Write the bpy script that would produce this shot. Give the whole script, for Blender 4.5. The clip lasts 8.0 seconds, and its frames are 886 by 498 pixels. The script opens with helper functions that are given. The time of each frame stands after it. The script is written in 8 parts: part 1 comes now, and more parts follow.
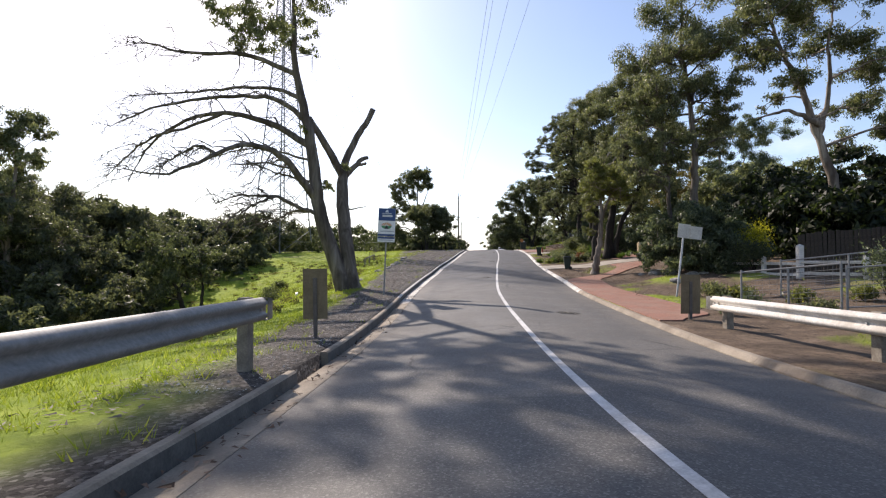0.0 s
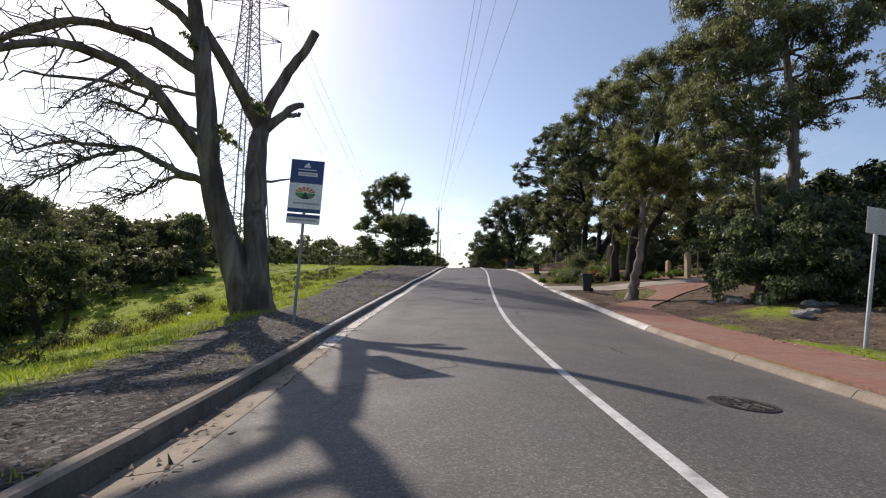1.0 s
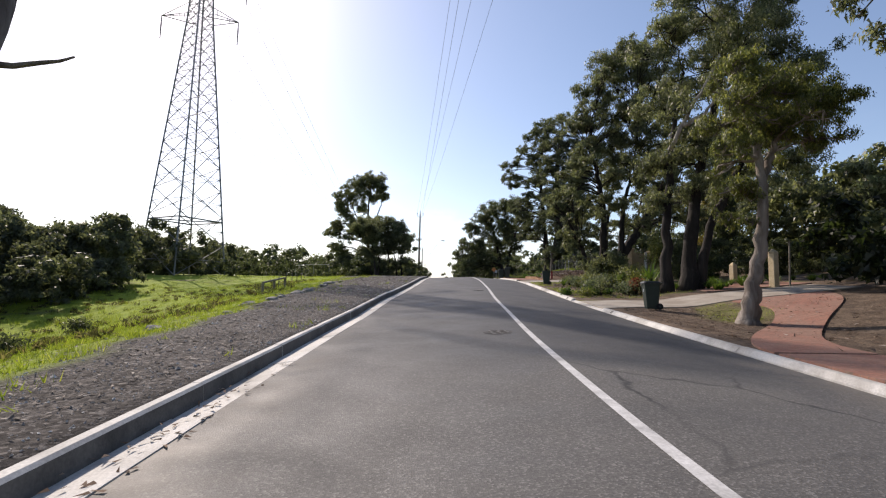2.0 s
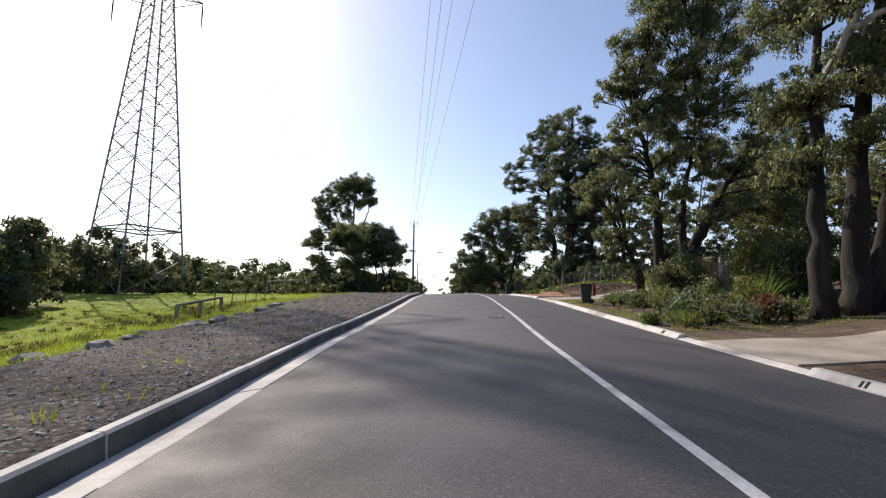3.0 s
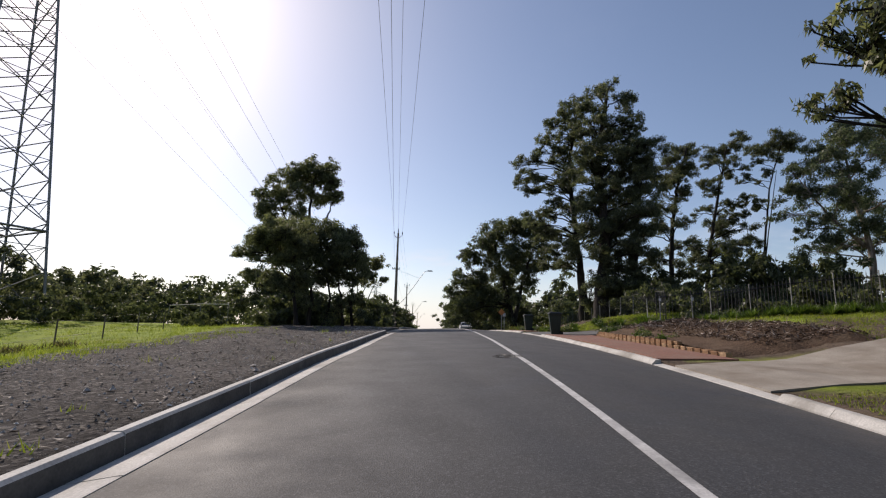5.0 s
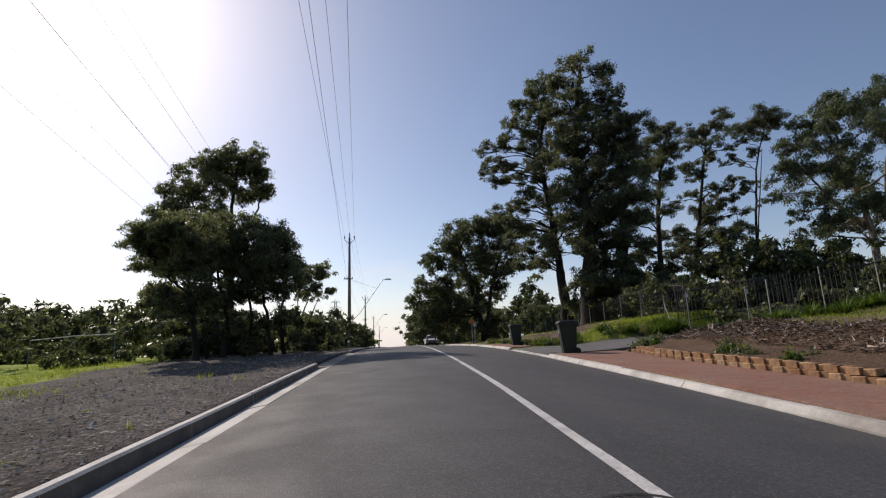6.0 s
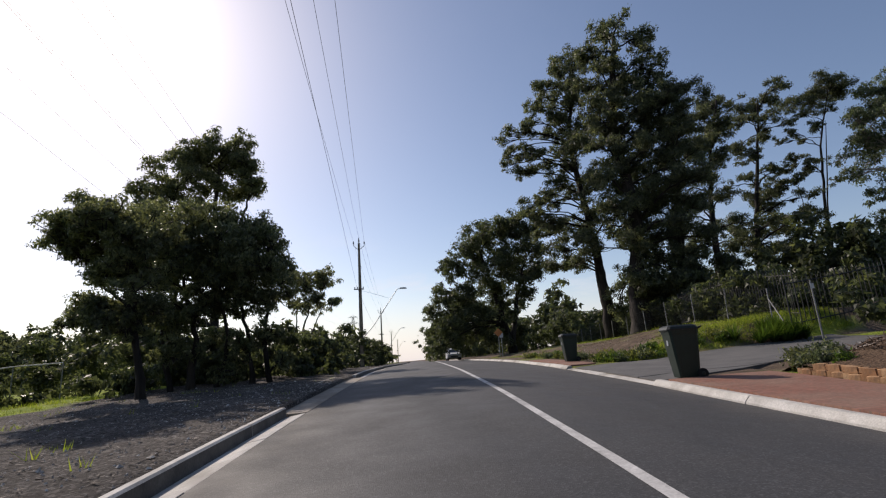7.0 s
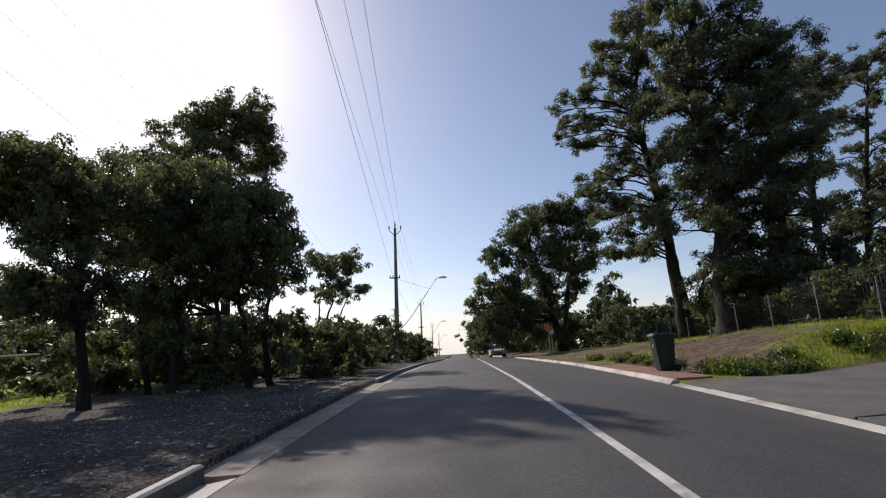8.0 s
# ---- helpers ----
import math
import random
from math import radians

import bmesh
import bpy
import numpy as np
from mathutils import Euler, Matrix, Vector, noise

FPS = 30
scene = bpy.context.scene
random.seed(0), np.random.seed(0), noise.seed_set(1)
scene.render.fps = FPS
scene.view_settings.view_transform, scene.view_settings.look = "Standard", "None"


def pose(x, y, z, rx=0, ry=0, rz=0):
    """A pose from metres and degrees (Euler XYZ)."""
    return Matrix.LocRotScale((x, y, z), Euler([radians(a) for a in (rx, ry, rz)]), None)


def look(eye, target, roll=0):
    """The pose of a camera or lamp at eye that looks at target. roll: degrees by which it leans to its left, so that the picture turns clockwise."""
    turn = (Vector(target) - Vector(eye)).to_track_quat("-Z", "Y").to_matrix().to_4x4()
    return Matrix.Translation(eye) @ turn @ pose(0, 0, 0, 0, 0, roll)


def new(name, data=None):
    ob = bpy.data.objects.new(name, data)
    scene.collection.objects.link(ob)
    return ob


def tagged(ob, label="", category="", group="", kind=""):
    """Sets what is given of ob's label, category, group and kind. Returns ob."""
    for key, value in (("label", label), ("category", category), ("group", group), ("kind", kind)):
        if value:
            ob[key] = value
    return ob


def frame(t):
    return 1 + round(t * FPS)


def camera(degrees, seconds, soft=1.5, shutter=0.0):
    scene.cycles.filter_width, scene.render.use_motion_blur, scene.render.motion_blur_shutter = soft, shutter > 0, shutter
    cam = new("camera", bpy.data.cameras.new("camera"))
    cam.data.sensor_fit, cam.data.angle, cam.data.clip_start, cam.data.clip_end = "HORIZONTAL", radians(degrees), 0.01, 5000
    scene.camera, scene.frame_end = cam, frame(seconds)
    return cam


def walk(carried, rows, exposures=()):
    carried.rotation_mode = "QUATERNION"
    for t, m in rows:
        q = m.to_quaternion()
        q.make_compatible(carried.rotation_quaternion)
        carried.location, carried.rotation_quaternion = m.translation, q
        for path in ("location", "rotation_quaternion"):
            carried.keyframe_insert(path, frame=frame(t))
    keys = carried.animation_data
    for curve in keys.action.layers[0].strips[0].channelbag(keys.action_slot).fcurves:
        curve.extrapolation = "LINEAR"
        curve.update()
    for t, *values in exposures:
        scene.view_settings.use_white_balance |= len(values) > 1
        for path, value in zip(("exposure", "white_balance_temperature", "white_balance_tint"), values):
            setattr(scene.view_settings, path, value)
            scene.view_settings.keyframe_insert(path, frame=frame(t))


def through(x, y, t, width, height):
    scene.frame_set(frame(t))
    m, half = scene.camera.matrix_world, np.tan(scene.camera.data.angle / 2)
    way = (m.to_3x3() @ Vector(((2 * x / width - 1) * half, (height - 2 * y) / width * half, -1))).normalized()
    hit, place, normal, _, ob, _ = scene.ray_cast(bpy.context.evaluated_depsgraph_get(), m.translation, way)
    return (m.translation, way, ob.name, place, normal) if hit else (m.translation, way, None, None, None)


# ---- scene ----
cam = camera(84.8, 8.0, 1.2)
# seconds, x, y, z, yaw, pitch, lean
PATH = [
    (0.0, 0.00, 0.00, 1.17, -0.06, 1.48, 0.03),
    (0.5, 0.05, 4.43, 0.94, -0.43, 2.21, -0.50),
    (1.0, 0.22, 8.88, 0.84, -2.71, 3.99, -1.98),
    (2.3, 0.74, 19.98, 1.07, -5.23, 5.55, -0.85),
    (2.5, 0.88, 21.72, 1.15, -5.34, 5.75, -0.59),
    (2.7, 1.05, 23.41, 1.23, -5.26, 6.08, -0.59),
    (3.0, 1.33, 25.91, 1.37, -5.11, 7.15, -0.68),
    (3.5, 1.83, 30.09, 1.66, -4.96, 8.21, -0.42),
    (4.0, 2.25, 34.20, 1.97, -4.97, 8.72, -0.91),
    (4.5, 2.82, 38.17, 2.26, -5.00, 9.28, -0.75),
    (4.7, 3.03, 39.73, 2.37, -4.97, 9.68, -0.94),
    (5.8, 4.06, 48.32, 3.01, -9.36, 11.03, -1.38),
    (6.0, 4.17, 49.59, 3.10, -9.83, 11.28, 2.09),
    (6.5, 4.43, 52.53, 3.30, -8.88, 12.40, 3.04),
    (7.0, 4.71, 55.24, 3.40, -7.56, 12.81, 3.85),
    (7.5, 4.97, 57.56, 3.54, -6.00, 12.92, 2.47),
    (8.0, 5.16, 59.80, 3.68, -2.78, 12.35, 2.44),
]
walk(cam, [(t, pose(x, y, z, 90 + pitch, lean, yaw)) for t, x, y, z, yaw, pitch, lean in PATH],
     [(0.0, 0.42), (0.5, 0.2), (1.2, -0.05), (2.5, 0.25), (3.5, 0.08), (4.2, -0.16), (6.0, -0.42), (8.0, -0.33)])

# ---- world, sun ----
SUN_AZ, SUN_EL = radians(-31.4), radians(36.0)
world = bpy.data.worlds.new("sky_world")
scene.world = world
world.use_nodes = True
wn, wl = world.node_tree.nodes, world.node_tree.links
wn.clear()
sky = wn.new("ShaderNodeTexSky")
sky.sky_type, sky.sun_disc = "NISHITA", False
sky.sun_elevation, sky.sun_rotation = SUN_EL, SUN_AZ
sky.altitude, sky.air_density, sky.dust_density, sky.ozone_density = 100, 1.0, 0.85, 1.3
bgn = wn.new("ShaderNodeBackground")
bgn.inputs["Strength"].default_value = 0.15
wout = wn.new("ShaderNodeOutputWorld")
# small broken cloud, low round the whole sky
wco = wn.new("ShaderNodeTexCoord")
wsep = wn.new("ShaderNodeSeparateXYZ")
wl.new(wco.outputs["Generated"], wsep.inputs[0])
wup = wn.new("ShaderNodeMath")
wup.operation = "ADD"
wup.inputs[1].default_value = 0.16
wl.new(wsep.outputs["Z"], wup.inputs[0])
wdiv = wn.new("ShaderNodeVectorMath")
wdiv.operation = "DIVIDE"
wcomb = wn.new("ShaderNodeCombineXYZ")
for k in range(3):
    wl.new(wup.outputs[0], wcomb.inputs[k])
wl.new(wco.outputs["Generated"], wdiv.inputs[0])
wl.new(wcomb.outputs[0], wdiv.inputs[1])
wnoise = wn.new("ShaderNodeTexNoise")
wnoise.inputs["Scale"].default_value, wnoise.inputs["Detail"].default_value, wnoise.inputs["Roughness"].default_value = 1.5, 8, 0.6
wl.new(wdiv.outputs[0], wnoise.inputs["Vector"])
wramp = wn.new("ShaderNodeValToRGB")
wramp.color_ramp.elements[0].position, wramp.color_ramp.elements[0].color = 0.54, (0, 0, 0, 1)
wramp.color_ramp.elements[1].position, wramp.color_ramp.elements[1].color = 0.80, (0.7, 0.7, 0.7, 1)
wl.new(wnoise.outputs["Fac"], wramp.inputs[0])
wmix = wn.new("ShaderNodeMix")
wmix.data_type = "RGBA"
wmix.inputs[7].default_value = (7.2, 7.4, 7.8, 1)
wlow = wn.new("ShaderNodeMapRange")
wlow.interpolation_type = "SMOOTHSTEP"
for k, v in ((1, 0.10), (2, 0.30), (3, 1.0), (4, 0.04)):
    wlow.inputs[k].default_value = v
wl.new(wsep.outputs["Z"], wlow.inputs[0])
wfac = wn.new("ShaderNodeMath")
wfac.operation = "MULTIPLY"
wl.new(wramp.outputs[0], wfac.inputs[0])
wl.new(wlow.outputs[0], wfac.inputs[1])
wveil = wn.new("ShaderNodeMapRange")
wveil.interpolation_type = "SMOOTHSTEP"
for k, v in ((1, -0.02), (2, 0.16), (3, 0.75), (4, 0.0)):
    wveil.inputs[k].default_value = v
wl.new(wsep.outputs["Z"], wveil.inputs[0])
wmax = wn.new("ShaderNodeMath")
wmax.operation = "MAXIMUM"
wl.new(wfac.outputs[0], wmax.inputs[0])
wl.new(wveil.outputs[0], wmax.inputs[1])
wl.new(wmax.outputs[0], wmix.inputs[0])
wl.new(sky.outputs[0], wmix.inputs[6])
wl.new(wmix.outputs[2], bgn.inputs["Color"])
wl.new(bgn.outputs[0], wout.inputs["Surface"])

sun_dir = Vector((math.sin(SUN_AZ) * math.cos(SUN_EL), math.cos(SUN_AZ) * math.cos(SUN_EL), math.sin(SUN_EL)))
sun = new("sun", bpy.data.lights.new("sun", "SUN"))
sun.data.energy, sun.data.angle, sun.data.color = 5.0, radians(0.55), (1.0, 0.92, 0.80)
sun.matrix_world = look(sun_dir * 200, (0, 0, 0))
scene.view_settings.exposure = 0.0
scene.view_settings.use_white_balance = True
scene.view_settings.white_balance_temperature = 6700
scene.view_settings.white_balance_tint = 17


# ---- materials ----
def rgba(c):
    return (c[0], c[1], c[2], 1.0)


class Mat:
    """A node material with a principled surface and a few shorthands."""

    def __init__(self, name, rough=0.8, metal=0.0, spec=0.4):
        self.m = bpy.data.materials.new(name)
        self.m.use_nodes = True
        self.n, self.l = self.m.node_tree.nodes, self.m.node_tree.links
        self.b = self.n["Principled BSDF"]
        self.b.inputs["Roughness"].default_value = rough
        self.b.inputs["Metallic"].default_value = metal
        self.b.inputs["Specular IOR Level"].default_value = spec
        self.co = self.n.new("ShaderNodeTexCoord").outputs["Object"]

    def noise(self, scale, detail=4, rough=0.55, stretch=None, dist=0.0):
        t = self.n.new("ShaderNodeTexNoise")
        t.inputs["Scale"].default_value, t.inputs["Detail"].default_value = scale, detail
        t.inputs["Roughness"].default_value, t.inputs["Distortion"].default_value = rough, dist
        co = self.co
        if stretch:
            mp = self.n.new("ShaderNodeMapping")
            mp.inputs["Scale"].default_value = stretch
            self.l.new(co, mp.inputs["Vector"])
            co = mp.outputs[0]
        self.l.new(co, t.inputs["Vector"])
        return t.outputs["Fac"]

    def voronoi(self, scale, feature="F1", out="Distance"):
        t = self.n.new("ShaderNodeTexVoronoi")
        t.feature = feature
        t.inputs["Scale"].default_value = scale
        self.l.new(self.co, t.inputs["Vector"])
        return t.outputs[out]

    def ramp(self, fac, stops):
        r = self.n.new("ShaderNodeValToRGB")
        el = r.color_ramp.elements
        while len(el) < len(stops):
            el.new(0.5)
        for e, (p, c) in zip(el, stops):
            e.position, e.color = p, (rgba(c) if isinstance(c, (tuple, list)) else (c, c, c, 1))
        self.l.new(fac, r.inputs[0])
        return r.outputs[0]

    def mix(self, fac, a, b, kind="MIX"):
        x = self.n.new("ShaderNodeMix")
        x.data_type, x.blend_type = "RGBA", kind
        for k, v in ((0, fac), (6, a), (7, b)):
            sock = x.inputs[k]
            if isinstance(v, (int, float)):
                sock.default_value = v if k == 0 else (v, v, v, 1)
            elif isinstance(v, (tuple, list)):
                sock.default_value = rgba(v)
            else:
                self.l.new(v, sock)
        return x.outputs[2]

    def attr(self, name):
        a = self.n.new("ShaderNodeAttribute")
        a.attribute_name = name
        return a.outputs["Fac"]

    def island(self):
        return self.n.new("ShaderNodeNewGeometry").outputs["Random Per Island"]

    def piece(self):
        return self.n.new("ShaderNodeObjectInfo").outputs["Random"]

    def color(self, c):
        if isinstance(c, (tuple, list)):
            self.b.inputs["Base Color"].default_value = rgba(c)
        else:
            self.l.new(c, self.b.inputs["Base Color"])
        return self

    def rough(self, c):
        self.l.new(c, self.b.inputs["Roughness"])
        return self

    def bump(self, h, strength=0.3, dist=0.02):
        b = self.n.new("ShaderNodeBump")
        b.inputs["Strength"].default_value, b.inputs["Distance"].default_value = strength, dist
        self.l.new(h, b.inputs["Height"])
        self.l.new(b.outputs[0], self.b.inputs["Normal"])
        return self


def speckled(name, dark, light, scale=6.0, fine=60.0, rough=0.8, bump=0.25, metal=0.0, spec=0.4, dirt=None):
    """A surface with broad tone changes, fine grain and a little relief."""
    m = Mat(name, rough, metal, spec)
    broad = m.ramp(m.noise(scale, 5), [(0.3, dark), (0.7, light)])
    grain = m.ramp(m.noise(fine, 3), [(0.3, 0.72), (0.7, 1.0)])
    col = m.mix(1.0, broad, grain, "MULTIPLY")
    if dirt:
        col = m.mix(m.ramp(m.noise(scale * 0.35, 6, 0.65), [(0.5, 0.0), (0.68, 1.0)]), col, dirt)
    m.color(col)
    if bump:
        m.bump(m.noise(fine, 4), bump, 0.01)
    return m.m


def leaf_material(name, dark, light, through, gloss=0.42):
    """Foliage: tone from leaf to leaf, some light coming through the blade."""
    m = Mat(name, gloss, 0.0, 0.45)
    isl = m.island()
    col = m.mix(1.0, m.ramp(isl, [(0.0, dark), (0.75, light), (1.0, through)]), m.ramp(m.noise(0.5, 3), [(0.3, 0.65), (0.7, 1.1)]), "MULTIPLY")
    m.color(col)
    tr = m.n.new("ShaderNodeBsdfTranslucent")
    m.l.new(m.mix(1.0, col, (1.5, 1.5, 0.95), "MULTIPLY"), tr.inputs["Color"])
    ms = m.n.new("ShaderNodeMixShader")
    ms.inputs[0].default_value = 0.55
    m.l.new(m.b.outputs[0], ms.inputs[1])
    m.l.new(tr.outputs[0], ms.inputs[2])
    m.l.new(ms.outputs[0], m.n["Material Output"].inputs["Surface"])
    return m.m


def litter_material(name, dark, mid, light):
    """Dry dead leaves, twigs and bark."""
    m = Mat(name, 0.85, 0.0, 0.2)
    m.color(m.mix(1.0, m.ramp(m.island(), [(0.0, dark), (0.7, mid), (1.0, light)]), m.ramp(m.noise(0.9, 4), [(0.3, 0.7), (0.7, 1.1)]), "MULTIPLY"))
    return m.m


def bark_material(name, base, pale, dark, streak=1.0):
    m = Mat(name, 0.85, 0.0, 0.25)
    long = m.noise(3.0, 6, 0.6, (1.0, 1.0, 0.16), 0.8)
    patch = m.noise(0.9, 4, 0.6, (1.0, 1.0, 0.4))
    col = m.ramp(long, [(0.30, dark), (0.48, base), (0.68, pale)])
    col = m.mix(m.ramp(patch, [(0.52, 0.0), (0.62, 0.8 * streak)]), col, dark)
    m.color(col)
    fine = m.noise(14.0, 6, 0.65, (1.0, 1.0, 0.22), 0.5)
    m.bump(m.mix(0.5, long, fine), 1.0, 0.07)
    return m.m


def make_asphalt():
    m = Mat("asphalt", 0.78, 0.0, 0.45)
    base = m.ramp(m.noise(0.35, 5, 0.6, (1.6, 0.25, 1.0)), [(0.3, (0.040, 0.041, 0.044)), (0.7, (0.064, 0.064, 0.066))])
    old = m.ramp(m.noise(0.5, 6, 0.6), [(0.3, (0.085, 0.082, 0.078)), (0.7, (0.125, 0.118, 0.108))])
    col = m.mix(m.attr("worn"), base, old)
    stones = m.voronoi(75.0, "F1", "Color")
    sep = m.n.new("ShaderNodeSeparateColor")
    m.l.new(stones, sep.inputs[0])
    col = m.mix(1.0, col, m.ramp(sep.outputs[0], [(0.0, 0.6), (0.8, 1.0), (1.0, 1.7)]), "MULTIPLY")
    # cracks in the old surface
    crack = m.n.new("ShaderNodeTexVoronoi")
    crack.feature = "DISTANCE_TO_EDGE"
    crack.inputs["Scale"].default_value = 0.45
    wob = m.n.new("ShaderNodeTexNoise")
    wob.inputs["Scale"].default_value, wob.inputs["Detail"].default_value = 2.2, 5
    m.l.new(m.co, wob.inputs["Vector"])
    mv = m.n.new("ShaderNodeMix")
    mv.data_type = "RGBA"
    mv.inputs[0].default_value = 0.25
    m.l.new(m.co, mv.inputs[6])
    m.l.new(wob.outputs["Color"], mv.inputs[7])
    m.l.new(mv.outputs[2], crack.inputs["Vector"])
    line = m.ramp(crack.outputs["Distance"], [(0.0, 1.0), (0.012, 0.0)])
    gate = m.mix(1.0, m.ramp(m.noise(0.25, 2), [(0.5, 0.0), (0.6, 1.0)]), m.attr("worn"), "MULTIPLY")
    col = m.mix(m.mix(1.0, line, gate, "MULTIPLY"), col, (0.02, 0.02, 0.02))
    # dust towards the gutters
    col = m.mix(m.mix(1.0, m.attr("dust"), m.ramp(m.noise(1.3, 6, 0.7), [(0.35, 0.0), (0.75, 0.9)]), "MULTIPLY"), col, (0.17, 0.145, 0.115))
    m.color(col)
    m.rough(m.ramp(m.noise(1.2, 4), [(0.3, 0.66), (0.7, 0.85)]))
    m.bump(m.voronoi(75.0), 0.35, 0.006)
    return m.m


def make_ground():
    """One ground: winter grass, dark gravel verge and bare earth with litter, by the plan's own areas."""
    m = Mat("ground", 0.95, 0.0, 0.15)
    grass = m.ramp(m.noise(1.1, 6, 0.65), [(0.3, (0.13, 0.185, 0.020)), (0.5, (0.23, 0.30, 0.030)), (0.7, (0.31, 0.36, 0.05))])
    grass = m.mix(m.ramp(m.noise(0.3, 4), [(0.55, 0.0), (0.72, 0.6)]), grass, (0.17, 0.15, 0.055))
    gravel = m.ramp(m.voronoi(26.0, "F1", "Color"), [(0.0, (0.035, 0.031, 0.028)), (0.6, (0.10, 0.088, 0.080)), (1.0, (0.30, 0.275, 0.25))])
    gravel = m.mix(1.0, gravel, m.ramp(m.noise(0.8, 5), [(0.3, 0.55), (0.7, 1.15)]), "MULTIPLY")
    earth = m.ramp(m.noise(2.2, 6, 0.65), [(0.3, (0.078, 0.058, 0.044)), (0.55, (0.15, 0.111, 0.081)), (0.75, (0.24, 0.182, 0.135))])
    earth = m.mix(m.ramp(m.noise(14.0, 4), [(0.55, 0.0), (0.62, 0.7)]), earth, (0.055, 0.042, 0.032))
    col = m.mix(m.attr("grass"), earth, grass)
    col = m.mix(m.attr("gravel"), col, gravel)
    m.color(col)
    m.bump(m.noise(9.0, 7, 0.7), 0.9, 0.08)
    return m.m


def make_paving():
    """Red clay pavers laid in a stretcher pattern."""
    m = Mat("red_paving", 0.85, 0.0, 0.3)
    br = m.n.new("ShaderNodeTexBrick")
    br.inputs["Scale"].default_value = 1.0
    br.inputs["Brick Width"].default_value, br.inputs["Row Height"].default_value = 0.23, 0.115
    br.inputs["Mortar Size"].default_value = 0.006
    br.inputs["Color1"].default_value = rgba((0.245, 0.098, 0.068))
    br.inputs["Color2"].default_value = rgba((0.32, 0.140, 0.098))
    br.inputs["Mortar"].default_value = rgba((0.16, 0.11, 0.085))
    m.l.new(m.co, br.inputs["Vector"])
    col = m.mix(m.ramp(m.noise(0.9, 6, 0.65), [(0.38, 0.15), (0.70, 0.8)]), br.outputs["Color"], (0.27, 0.185, 0.14))
    m.color(m.mix(1.0, col, m.ramp(m.noise(18, 3), [(0.3, 0.75), (0.7, 1.1)]), "MULTIPLY"))
    m.bump(br.outputs["Fac"], -0.4, 0.006)
    return m.m


ASPHALT, GROUND, PAVING = make_asphalt(), make_ground(), make_paving()
CONCRETE = speckled("pale_concrete", (0.50, 0.48, 0.44), (0.70, 0.675, 0.63), 2.0, 50, 0.85, 0.2, dirt=(0.27, 0.25, 0.22))
OLD_CONCRETE = speckled("old_stained_concrete", (0.23, 0.19, 0.145), (0.36, 0.305, 0.235), 2.0, 40, 0.9, 0.35, dirt=(0.13, 0.10, 0.075))
DUSTY_CONCRETE = speckled("dusty_concrete", (0.30, 0.262, 0.215), (0.43, 0.385, 0.325), 1.5, 40, 0.9, 0.25, dirt=(0.21, 0.17, 0.13))
# shade on the kerb's road-facing side, put into a darker concrete colour
KERB_FACE_SHADE = speckled("shaded_kerb_concrete", (0.075, 0.072, 0.068), (0.16, 0.152, 0.14), 3.0, 40, 0.9, 0.25)
WHITE_LINE = speckled("worn_road_paint", (0.50, 0.49, 0.47), (0.72, 0.71, 0.69), 5.0, 45, 0.7, 0.15, dirt=(0.26, 0.255, 0.25))
IRON = speckled("cast_iron", (0.035, 0.033, 0.032), (0.085, 0.078, 0.07), 5, 60, 0.6, 0.3, metal=0.6)
WORN_IRON = speckled("worn_bright_iron", (0.11, 0.108, 0.105), (0.25, 0.245, 0.235), 8, 80, 0.5, 0.3, metal=0.4)
DULL_GALV = speckled("dull_grey_steel", (0.24, 0.24, 0.235), (0.36, 0.355, 0.345), 3, 30, 0.65, 0.08, metal=0.5)
GALV = speckled("galvanised_steel", (0.42, 0.43, 0.44), (0.62, 0.62, 0.62), 3, 30, 0.5, 0.08, metal=0.75, dirt=(0.30, 0.27, 0.24))
TOWER_STEEL = speckled("dull_tower_steel", (0.20, 0.205, 0.21), (0.33, 0.33, 0.33), 1.0, 8, 0.6, 0.0, metal=0.5)
RUSTY_STEEL = speckled("weathered_pole_steel", (0.10, 0.085, 0.075), (0.19, 0.165, 0.145), 2, 20, 0.75, 0.2, metal=0.3)
GREY_WOOD = speckled("weathered_grey_timber", (0.16, 0.135, 0.105), (0.31, 0.27, 0.215), 5, 40, 0.9, 0.4)
WHITE_WOOD = speckled("faded_white_paint", (0.52, 0.49, 0.45), (0.72, 0.69, 0.64), 4, 30, 0.75, 0.2, dirt=(0.36, 0.32, 0.27))
SIGN_BACK = speckled("bare_sign_back", (0.42, 0.41, 0.38), (0.55, 0.54, 0.50), 3, 25, 0.5, 0.0, metal=0.25)
TAN_BOARD = speckled("tan_board", (0.15, 0.112, 0.065), (0.22, 0.168, 0.10), 3, 25, 0.8, 0.1)
BLUE_SIGN = speckled("blue_sign_face", (0.010, 0.045, 0.16), (0.016, 0.06, 0.20), 3, 25, 0.4, 0.0)
WHITE_SIGN = speckled("white_sign_face", (0.66, 0.67, 0.68), (0.74, 0.75, 0.76), 3, 25, 0.4, 0.0)
PALE_BAR = speckled("pale_lettering", (0.60, 0.64, 0.70), (0.66, 0.70, 0.76), 3, 25, 0.5, 0.0)
GREY_BAR = speckled("grey_lettering", (0.30, 0.33, 0.36), (0.36, 0.39, 0.42), 3, 25, 0.5, 0.0)
GREEN_FACE = speckled("green_emblem", (0.05, 0.22, 0.09), (0.08, 0.28, 0.12), 3, 25, 0.5, 0.0)
ORANGE_FACE = speckled("orange_emblem", (0.55, 0.20, 0.06), (0.62, 0.26, 0.09), 3, 25, 0.5, 0.0)
